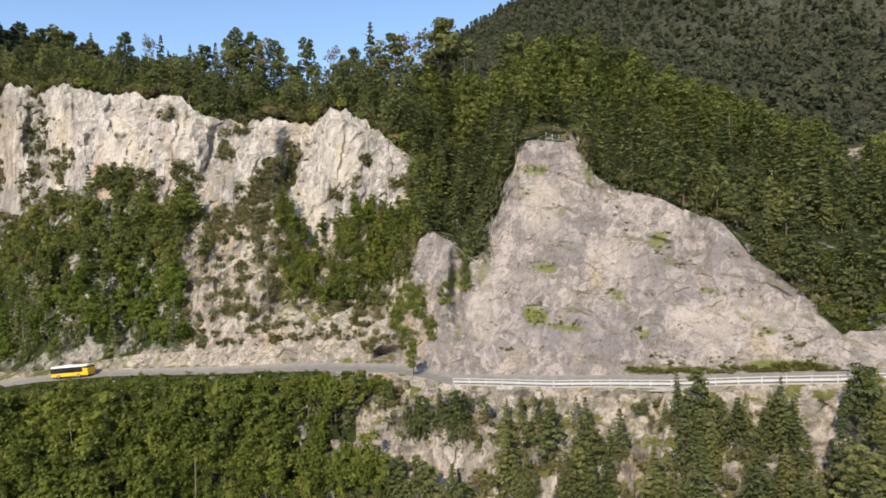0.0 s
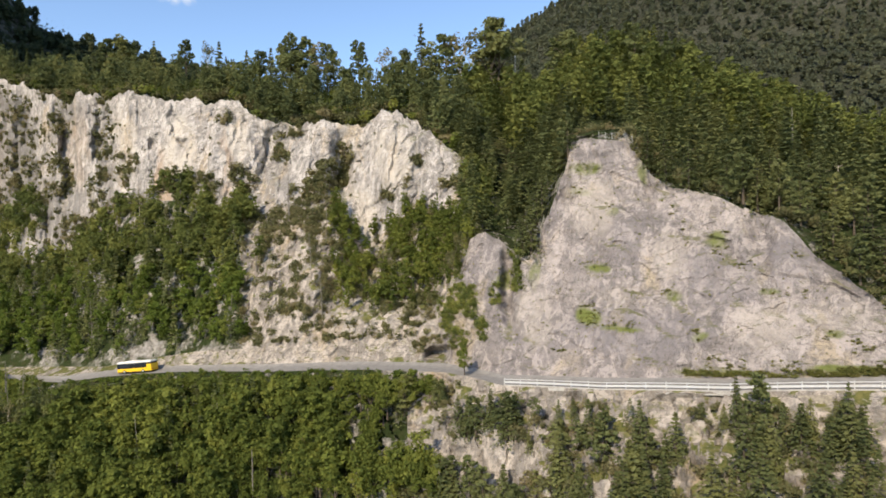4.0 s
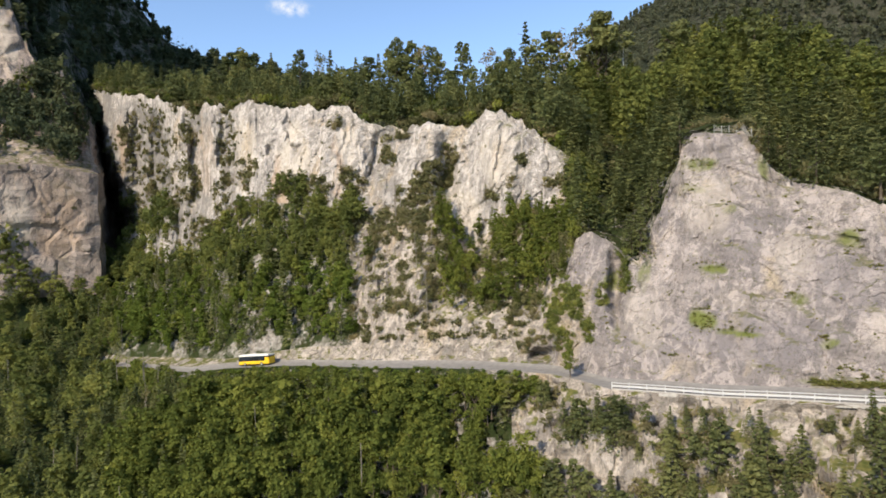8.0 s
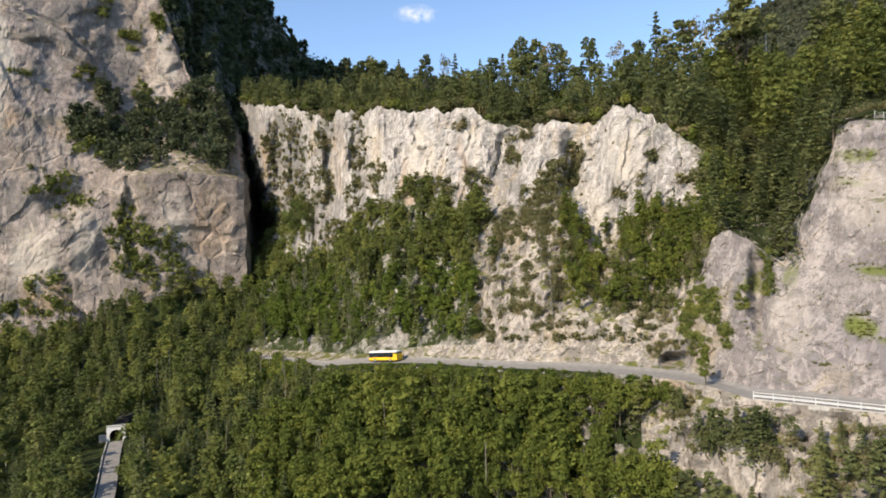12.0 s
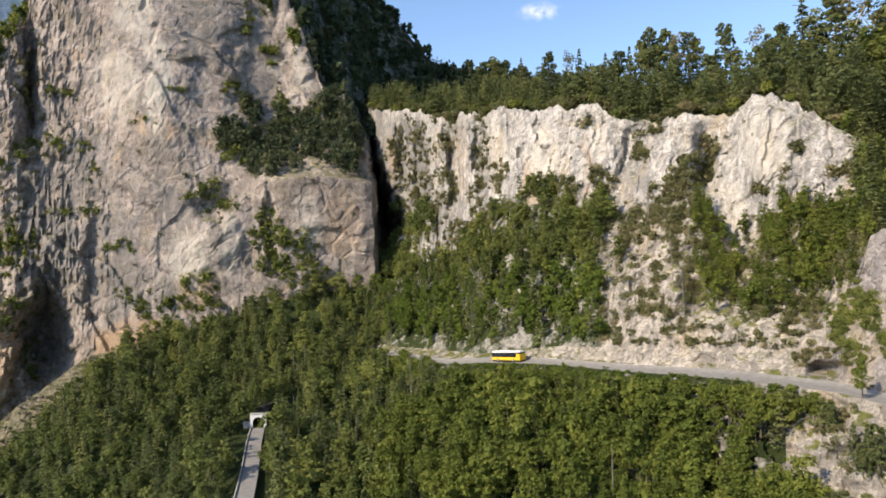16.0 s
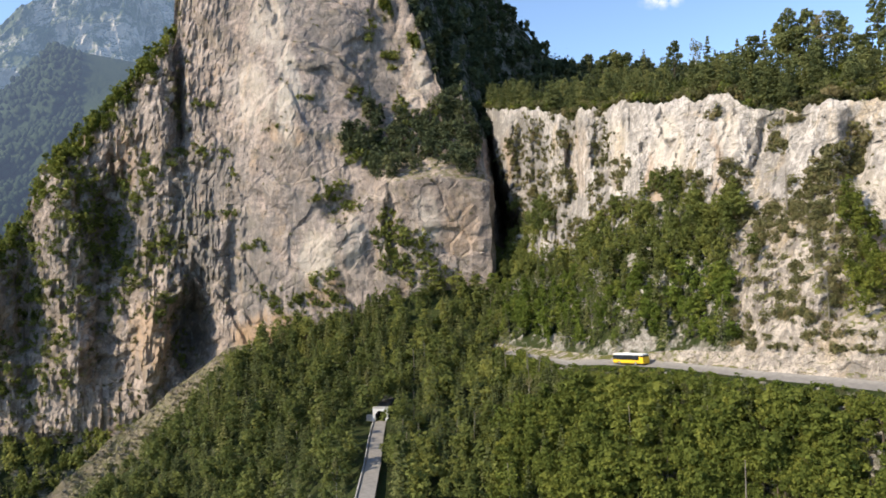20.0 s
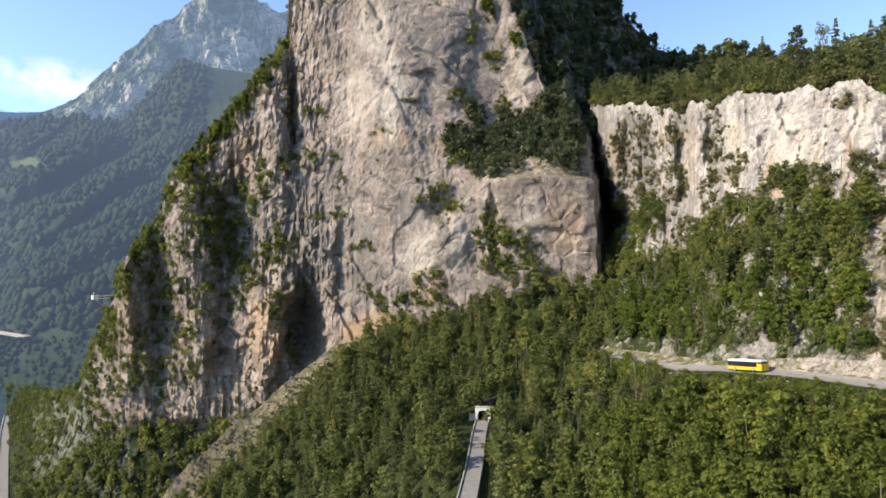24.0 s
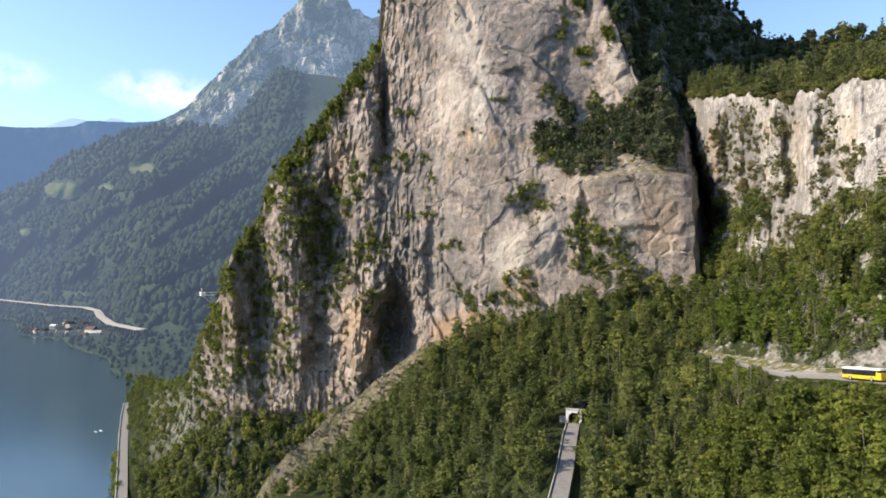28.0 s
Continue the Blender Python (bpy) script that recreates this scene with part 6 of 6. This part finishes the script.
# bleached dead stems
for b, r, top in ((-24.9, 178, 0.183), (-27.9, 168, 0.100)):
    z = ground_height(side, b, r, 6, 9) - 0.3
    h = LAKE_DEPTH + top * r - z
    t = new("dead_tree")
    t.matrix_basis = Matrix.Translation(spot(b, r, (z - LAKE_DEPTH) / r))
    v, f = ring_trunk(h, 0.16, 0.3, rng, top=0.2)
    new("trunk", mesh_from("trunk", v, f, M_DEAD)).parent = t
    for k in range(6):
        a, z1 = k * 2.1, h * (0.45 + 0.08 * k)
        v, f = limb((0, 0, z1), (1.1 * math.cos(a), 1.1 * math.sin(a), z1 + 0.8), 0.06, 0.02)
        new("branch", mesh_from("branch", v, f, M_DEAD)).parent = t
    tagged(t, "bleached bare dead tree standing in the wood", "tree")


def bluff(b, r, e, w, h, seed, label):
    """A block of broken rock standing out of a wooded slope."""
    bm = bmesh.new()
    bmesh.ops.create_icosphere(bm, subdivisions=4, radius=1.0)
    co = np.array([v.co for v in bm.verts])
    out = 1 + 0.35 * fbm(co * 4 + seed * 9, 2.0, 4, 500 + seed) + 0.35 * facets(co * 4 + seed, 1.4, 520 + seed)[0]
    for v, k in zip(bm.verts, out):
        v.co = v.co * k
    ob = part("rock_bluff", bm, M_RIB, None)
    ob.matrix_basis = Matrix.LocRotScale(spot(b, r, e), Euler((0, 0, radians(b))), (w, w * 0.5, h))
    tagged(ob, label, "rock", kind="structure")


for k, (b, e, db, de) in enumerate(BLUFFS):
    r = 600.0
    while (ground_height(ridge, b, r, 0, 2) - LAKE_DEPTH) / r < e:
        r += 2.0
    bluff(b, r, e, r * radians(db), r * de, k, "pale rock bluff standing out of the wood")
bluff(-2.8, 1490.0, 0.320, 10.0, 12.0, 5, "bright rock scar on the far wooded ridge")

# ---------------------------------------------------------------- built things
M_YELLOW = plain("yellow_paint", (0.72, 0.46, 0.02), 0.35, 0.5, 0, 0.05)
M_WHITE_PAINT = plain("white_paint", (0.78, 0.76, 0.72), 0.5, 0.4, 0, 0.08)
M_GLASS_DARK = plain("tinted_glass", (0.015, 0.016, 0.018), 0.08, 0.5, 0, 0.1)
M_RUBBER = plain("tyre_rubber", (0.02, 0.02, 0.02), 0.9, 0.2, 0, 0.1)
M_STEEL = plain("galvanised_steel", (0.55, 0.55, 0.54), 0.55, 0.5, 0.3, 0.15, 0.4)
M_FENCE = plain("dull_fence_wire", (0.42, 0.42, 0.40), 0.7, 0.3, 0.2, 0.2, 0.4)
M_CONCRETE = plain("pale_concrete", (0.42, 0.40, 0.37), 0.9, 0.2, 0, 0.3, 0.8)
M_OLDWALL = plain("old_masonry", (0.36, 0.32, 0.26), 0.95, 0.1, 0, 0.45, 0.45)
M_DARKIN = plain("tunnel_lining", (0.06, 0.058, 0.055), 0.95, 0.1, 0, 0.3)
M_ROOF = plain("brown_roof_tiles", (0.16, 0.10, 0.075), 0.9, 0.2, 0, 0.3, 2.0)
M_HOUSE = plain("house_render", (0.62, 0.58, 0.52), 0.9, 0.2, 0, 0.1, 2.0)


def strip(points, half, z0, z1):
    """A long solid bar along points, half wide to each side, from z0 below to z1 above them."""
    bm = bmesh.new()
    rows = []
    n = len(points)
    for i, p in enumerate(points):
        d = Vector(points[min(i + 1, n - 1)]) - Vector(points[max(i - 1, 0)])
        d.z = 0
        d.normalize()
        s = Vector((-d.y, d.x, 0)) * half
        p = Vector(p)
        rows.append([bm.verts.new(p + s * a + Vector((0, 0, z))) for a, z in ((-1, z0), (1, z0), (1, z1), (-1, z1))])
    for a, b in zip(rows, rows[1:]):
        for k in range(4):
            bm.faces.new((a[k], a[(k + 1) % 4], b[(k + 1) % 4], b[k]))
    bm.faces.new(rows[0][::-1])
    bm.faces.new(rows[-1])
    bmesh.ops.recalc_face_normals(bm, faces=bm.faces)
    return bm


def verge_point(b, inward=0.0):
    r, e = line_at(VERGE, b)
    return spot(b, float(r) + inward, float(r * e) / (float(r) + inward))


# guard rail along the outer edge of the road, a post every three metres
rail_points, b = [], -1.6
last = verge_point(b, 0.25)
rail_points.append(last)
while b > -40:
    b -= 0.02
    p = verge_point(b, 0.25)
    if (p - last).length >= 3.0:
        rail_points.append(p)
        last = p
rail = tagged(new("guard_rail"), "pale galvanised guard rail with posts along the road edge", "guard rail")
part("edge_beam", strip(rail_points, 0.22, -0.55, 0.16), M_CONCRETE, rail, "pale concrete edge beam")
part("top_rail", strip(rail_points, 0.055, 1.02, 1.14), M_STEEL, rail)
part("beam_rail", strip(rail_points, 0.05, 0.42, 0.74), M_STEEL, rail)
post_bm = box(0.13, 0.13, 1.30, (0, 0, 0.60), 0.02)
post = part("post", post_bm, M_STEEL, rail)
post.location = rail_points[0]
for p in rail_points[1:]:
    o = post.copy()
    scene.collection.objects.link(o)
    o.location = p
wall_points = [verge_point(b, 0.05) for b in np.arange(-21.0, -34.5, -0.5)]
ob = part("retaining_wall", strip(wall_points, 0.35, -3.2, -0.56), M_OLDWALL, None)
tagged(ob, "weathered masonry retaining wall under the road", "wall", kind="structure")

# the yellow bus
bus = new("bus")
bp, bq = verge_point(27.0, 2.9), verge_point(31.0, 2.9)
mid = verge_point(29.0, 2.9)
way = (bq - bp)
bus.matrix_basis = Matrix.LocRotScale(mid + Vector((0, 0, 0.03)), Euler((0, -math.asin((bp.z - bq.z) / -way.length), math.atan2(way.y, way.x))), None)
tagged(bus, "yellow coach with dark windows and white roof on the road", "bus")
L, W = 11.6, 2.5
part("body", box(L, W, 0.90, (0, 0, 0.86), 0.08), M_YELLOW, bus, "yellow painted lower body")
upper = box(L - 0.04, W - 0.06, 1.34, (0, 0, 1.96), 0.10)
part("window_band", upper, M_GLASS_DARK, bus, "dark tinted window band")
part("roof", box(L - 0.1, W - 0.04, 0.50, (0, 0, 2.82), 0.14), M_WHITE_PAINT, bus, "white roof")
part("roof_unit", box(2.4, 1.7, 0.22, (1.2, 0, 3.12), 0.06), M_WHITE_PAINT, bus, "white air conditioning box")
part("rear_panel", box(0.06, W - 0.2, 1.0, (-L / 2 - 0.02, 0, 1.75), 0.02), M_YELLOW, bus)
part("skirt", box(L - 0.3, W - 0.12, 0.22, (0, 0, 0.34), 0.02), M_RUBBER, bus, "dark lower skirt")
for sx in (-4.6, -2.2, -0.1, 2.1, 4.4):
    for sy in (-1, 1):
        part("window_pillar", box(0.12, 0.03, 1.15, (sx, sy * (W / 2 - 0.015), 2.05)), M_YELLOW if sx < -4 else M_RUBBER, bus)
part("rear_corner", box(1.5, W - 0.02, 1.0, (-L / 2 + 0.80, 0, 1.75), 0.05), M_YELLOW, bus, "yellow rear quarter")
for sx in (-3.0, 3.3):
    for sy in (-1, 1):
        bm = bmesh.new()
        bmesh.ops.create_cone(bm, cap_ends=True, segments=20, radius1=0.5, radius2=0.5, depth=0.3, matrix=Matrix.Translation((sx, sy * (W / 2 - 0.12), 0.5)) @ Matrix.Rotation(radians(90), 4, "X"))
        wheel = part("wheel", bm, M_RUBBER, bus)
        bm = bmesh.new()
        bmesh.ops.create_cone(bm, cap_ends=True, segments=16, radius1=0.27, radius2=0.24, depth=0.34, matrix=Matrix.Translation((sx, sy * (W / 2 - 0.10), 0.5)) @ Matrix.Rotation(radians(90), 4, "X"))
        part("rim", bm, M_STEEL, wheel)
for sy in (-0.8, 0.8):
    part("tail_light", box(0.05, 0.2, 0.3, (-L / 2 - 0.03, sy, 0.95), 0.02), plain("red_lens", (0.4, 0.02, 0.02), 0.3), bus)

# the lower road and its tunnel
low_points = [spot(b, r, (LOWER_Z - LAKE_DEPTH) / r) for b, r in LOWER]
ob = part("lower_road", strip(low_points, 1.95, -1.5, 0.0), M_ROAD, None)
tagged(ob, "narrow grey road running out of a tunnel", "road", kind="structure")
for sgn in (-1,):
    edge = []
    for i, p in enumerate(low_points):
        d = low_points[min(i + 1, len(low_points) - 1)] - low_points[max(i - 1, 0)]
        d.normalize()
        edge.append(p + Vector((-d.y, d.x, 0)) * 2.35 * sgn)
    ob = part("kerb", strip(edge, 0.15, -1.2, 0.35), M_CONCRETE, None)
    tagged(ob, "low pale concrete kerb of the lower road", "kerb", kind="structure")


def arch(width, height, n=14):
    """Outline of a tunnel mouth, from the left foot over the crown to the right foot."""
    spring = height - width / 2
    pts = [(-width / 2, 0)]
    for k in range(n + 1):
        a = math.pi * (1 - k / n)
        pts.append((width / 2 * math.cos(a), spring + width / 2 * math.sin(a)))
    return pts + [(width / 2, 0)]


def arch_wall(width, height, arch_w, arch_h, depth):
    """A wall with an arched mouth through it; x across, y into the hill."""
    inner = arch(arch_w, arch_h)
    outer = [(-width / 2, 0)] + [(-width / 2 + width * k / (len(inner) - 3), height) for k in range(len(inner) - 2)] + [(width / 2, 0)]
    bm = bmesh.new()
    rings = []
    for line in (inner, outer):
        rings.append([[bm.verts.new((x, y, z)) for x, z in line] for y in (0, depth)])
    for k in range(len(inner) - 1):
        for side_y in (0, 1):
            bm.faces.new((rings[0][side_y][k], rings[0][side_y][k + 1], rings[1][side_y][k + 1], rings[1][side_y][k]))
        for ring in rings:
            bm.faces.new((ring[0][k], ring[1][k], ring[1][k + 1], ring[0][k + 1]))
    bmesh.ops.recalc_face_normals(bm, faces=bm.faces)
    return bm


portal = new("tunnel_portal")
d = (low_points[0] - low_points[1])
portal.matrix_basis = Matrix.LocRotScale(low_points[0] - Vector((0, 0, 0.1)), Euler((0, 0, math.atan2(-d.x, d.y) - 0.12)), Vector((0.82, 0.82, 0.82)))
tagged(portal, "pale concrete tunnel portal with a dark arched mouth", "tunnel portal")
part("face", arch_wall(6.2, 5.5, 4.3, 4.2, 1.6), M_WHITE_PAINT, portal)
part("lining", arch_wall(5.0, 4.7, 4.3, 4.1, 26.0), M_DARKIN, portal, "dark tunnel lining").location = (0, 1.0, 0)
part("coping", box(6.4, 0.5, 0.35, (0, 0.1, 5.45), 0.05), M_CONCRETE, portal)
part("wing_wall", box(3.0, 0.5, 2.6, (-4.4, 1.2, 1.1), 0.05), M_CONCRETE, portal)
# added dark sheet closes the bore and stands in for its darkness
part("dark_end_sheet", box(4.4, 0.3, 4.4, (0, 26.5, 2.1)), M_DARKIN, portal)

# lake road on the bank
lake_points = [spot(b, r, (5.0 - LAKE_DEPTH) / r) for b, r in ((88.9, 400), (88.5, 445), (88.4, 520), (88.33, 600), (88.2, 690), (88.0, 760))]
ob = part("lake_road", strip(lake_points, 3.2, -6.0, 0.0), M_ROAD, None)
tagged(ob, "pale road along the lake shore", "road", kind="structure")
ob = part("shore_wall", strip([p + Vector((-0.06, -3.6, 0)) for p in lake_points], 0.3, -6.0, 0.8), M_CONCRETE, None)
tagged(ob, "low pale wall between the lake road and the water", "wall", kind="structure")

# viaduct of the valley road on the far shore
VIADUCT = [(97.5, -0.0405), (96.3, -0.042), (94.8, -0.0465), (93.2, -0.0515), (90.9, -0.0565), (90.1, -0.0615), (89.85, -0.070), (89.1, -0.0805), (87.0, -0.0905), (86.7, -0.0908)]
VZ = 32.0
via_points = [spot(b, (VZ - LAKE_DEPTH) / e, e) for b, e in VIADUCT]
viaduct = tagged(new("viaduct"), "pale concrete road viaduct on piers above the shore", "viaduct")
part("deck", strip(via_points, 8.5, -1.6, 0.0), M_CONCRETE, viaduct)
part("parapet", strip([p * (1 - 6.3 / p.length) + Vector((0, 0, VZ * 0)) for p in via_points], 0.3, -0.6, 1.1), M_CONCRETE, viaduct)
for a, c in zip(via_points, via_points[1:]):
    for k in range(max(1, int((c - a).length / 60))):
        p = a.lerp(c, (k + 0.5) / max(1, int((c - a).length / 60)))
        part("pier", box(2.2, 2.2, VZ + 4, (p.x, p.y, (VZ - 4) / 2 - 0.8), 0.1), M_CONCRETE, viaduct)


def house(b, r, w, l, h, turn, roof):
    z = max(1.0, ground_height(far, b, r, 1, 3)) - 0.5
    o = new("house")
    o.matrix_basis = Matrix.LocRotScale(spot(b, r, (z - LAKE_DEPTH) / r), Euler((0, 0, turn)), Vector((1.1, 1.1, 1.1)))
    part("walls", box(l, w, h + 1, (0, 0, (h - 1) / 2), 0.05), M_HOUSE, o)
    bm = bmesh.new()
    v = [bm.verts.new(c) for c in ((-l / 2 - 0.6, -w / 2 - 0.6, h), (l / 2 + 0.6, -w / 2 - 0.6, h), (l / 2 + 0.6, w / 2 + 0.6, h), (-l / 2 - 0.6, w / 2 + 0.6, h), (-l / 2 - 0.6, 0, h + w * 0.42), (l / 2 + 0.6, 0, h + w * 0.42))]
    for f in ((0, 1, 5, 4), (2, 3, 4, 5), (1, 2, 5), (3, 0, 4), (3, 2, 1, 0)):
        bm.faces.new([v[i] for i in f])
    part("roof", bm, roof, o)
    for k in range(3):
        part("window", box(1.2, 0.1, 1.4, (-l / 3 + k * l / 3, -w / 2 - 0.04, h * 0.6)), M_GLASS_DARK, o)
    return tagged(o, "small pale house with a pitched roof on the far shore", "house", "houses on the shore")


for k, (b, r, w, l, h) in enumerate(((94.1, 1690, 10, 14, 6), (93.0, 1740, 9, 13, 6), (92.6, 1660, 10, 13, 6), (91.9, 1720, 11, 16, 7), (91.4, 1600, 9, 13, 6), (90.5, 1560, 13, 22, 6), (90.2, 1500, 10, 18, 5), (90.9, 1680, 10, 13, 6),
                                     (93.5, 1660, 9, 12, 6), (92.2, 1790, 9, 12, 6), (91.0, 1480, 9, 12, 6), (94.6, 1720, 8, 10, 5), (92.0, 1600, 9, 12, 6), (91.6, 1820, 9, 12, 6))):
    house(b, r, w, l, h, 0.3 + 0.7 * k, M_HOUSE if k in (1, 6) else M_ROOF)

# white lookout cabin on a footbridge from the cliff
cab = new("lookout_cabin")
c0, c1 = spot(82.35, 470, -0.0475), spot(81.3, 474, -0.0415)
dd = c1 - c0
cab.matrix_basis = Matrix.LocRotScale(c0, Euler((0, 0, math.atan2(dd.y, dd.x))), None)
tagged(cab, "small white cabin at the end of a footbridge off the cliff", "cabin")
part("cabin", box(3.2, 2.6, 2.4, (0, 0, 1.2), 0.08), M_WHITE_PAINT, cab)
part("cabin_roof", box(3.8, 3.2, 0.3, (0, 0, 2.6), 0.08), M_WHITE_PAINT, cab)
part("window", box(1.6, 0.08, 0.9, (0, 1.32, 1.5)), M_GLASS_DARK, cab)
part("footbridge", box(12.0, 1.2, 0.3, (7.0, 0, 0.5), 0.03), M_WHITE_PAINT, cab)
part("railing", box(10.0, 0.08, 0.25, (6.6, 0.6, 2.1), 0.02), M_WHITE_PAINT, cab)
part("railing", box(10.0, 0.08, 0.25, (6.6, -0.6, 2.1), 0.02), M_WHITE_PAINT, cab)
part("mast", box(0.25, 0.25, 3.4, (-0.6, 0, 3.6), 0.02), M_WHITE_PAINT, cab)
v, f = limb((0, 0, 0), (9.5, 0, -7.5), 0.25, 0.25)
new("strut", mesh_from("strut", v, f, M_STEEL)).parent = cab

# wire fence on the top of the spur
fence = new("wire_fence")
tagged(fence, "light wire fence on the top of the rock spur", "fence")
fpts = []
for b in np.arange(-10.1, -12.9, -0.55):
    z = ground_height(side, b, 139.5, 5, 7)
    fpts.append(spot(b, 139.5, (z - LAKE_DEPTH) / 139.5))
for p in fpts:
    part("post", box(0.09, 0.09, 1.7, p + Vector((0, 0, 0.6)), 0.0), M_FENCE, fence)
for h in (0.35, 0.65, 0.95, 1.25):
    part("wire", strip(fpts, 0.014, h - 0.014, h + 0.014), M_FENCE, fence)

# a pole in the wood and a rowing boat on the lake
z = ground_height(side, -3.05, 240, 8, 10) - 0.5
pole = tagged(new("pole"), "pale slender pole standing in the wood", "pole")
pole.location = spot(-3.05, 240, (z - LAKE_DEPTH) / 240)
v, f = ring_trunk(LAKE_DEPTH + 0.293 * 240 - z, 0.17, 0.0, rng, top=0.7)
new("shaft", mesh_from("shaft", v, f, M_WHITE_PAINT)).parent = pole
part("cap", box(0.5, 0.5, 0.3, (0, 0, LAKE_DEPTH + 0.293 * 240 - z), 0.05), M_STEEL, pole)
for b, e in ((89.9, -0.2255), (90.25, -0.226)):
    r = -LAKE_DEPTH / e
    bt = new("boat")
    bt.matrix_basis = Matrix.LocRotScale(spot(b, r, e), Euler((0, 0, 0.4)), None)
    bm = box(4.2, 1.5, 0.7, (0, 0, 0.15), 0.25)
    part("hull", bm, M_WHITE_PAINT, bt)
    part("thwart", box(0.3, 1.2, 0.08, (0, 0, 0.56)), M_ROOF, bt)
    tagged(bt, "small white boat on the lake", "boat", "boats")


# ---------------------------------------------------------------- clouds far away
def cloud(b, e, r, w, h, seed, thick):
    m = bpy.data.materials.new("cloud_glow")
    m.use_nodes = True
    nodes, links = m.node_tree.nodes, m.node_tree.links
    nodes.remove(nodes["Principled BSDF"])
    tc = nodes.new("ShaderNodeTexCoord")
    mp = nodes.new("ShaderNodeMapping")
    mp.inputs["Location"].default_value = (-1, -1, 0)
    mp.inputs["Scale"].default_value = (2, 2, 0)
    links.new(tc.outputs["Generated"], mp.inputs[0])
    gr = nodes.new("ShaderNodeTexGradient")
    gr.gradient_type = "SPHERICAL"
    links.new(mp.outputs[0], gr.inputs[0])
    n = tex_noise(m, w * 0.22, 7, 0.6)
    a = math_node(m, "MULTIPLY", ramp(m, gr.outputs["Fac"], [(0.0, 0.0), (0.75, 1.0)]), ramp(m, n, [(0.38, 0.0), (0.66, 1.0)]))
    a = math_node(m, "MULTIPLY", a, thick)
    tr, em, mx = nodes.new("ShaderNodeBsdfTransparent"), nodes.new("ShaderNodeEmission"), nodes.new("ShaderNodeMixShader")
    # sunlit white of the cloud is put in as emission on a flat sheet
    em.inputs[0].default_value, em.inputs[1].default_value = (1.0, 0.97, 0.93, 1), 0.72
    for i, sock in enumerate((a, tr.outputs[0], em.outputs[0])):
        links.new(sock, mx.inputs[i])
    links.new(mx.outputs[0], nodes["Material Output"].inputs["Surface"])
    bm = bmesh.new()
    bmesh.ops.create_grid(bm, x_segments=1, y_segments=1, size=0.5)
    me = bpy.data.meshes.new("backdrop_cloud")
    bm.to_mesh(me)
    bm.free()
    me.materials.append(m)
    o = new("backdrop_cloud", me)
    o.matrix_world = look(spot(b, r, e), EYE) @ Matrix.Diagonal((w, h, 1, 1))
    o.visible_shadow = False
    tagged(o, "soft white cloud in the blue sky", "cloud", kind="structure")


cloud(85.2, 0.243, 4650, 900, 330, 1, 0.9)
cloud(96.5, 0.25, 4650, 700, 260, 2, 0.5)
cloud(25.7, 0.370, 4600, 360, 150, 3, 0.75)
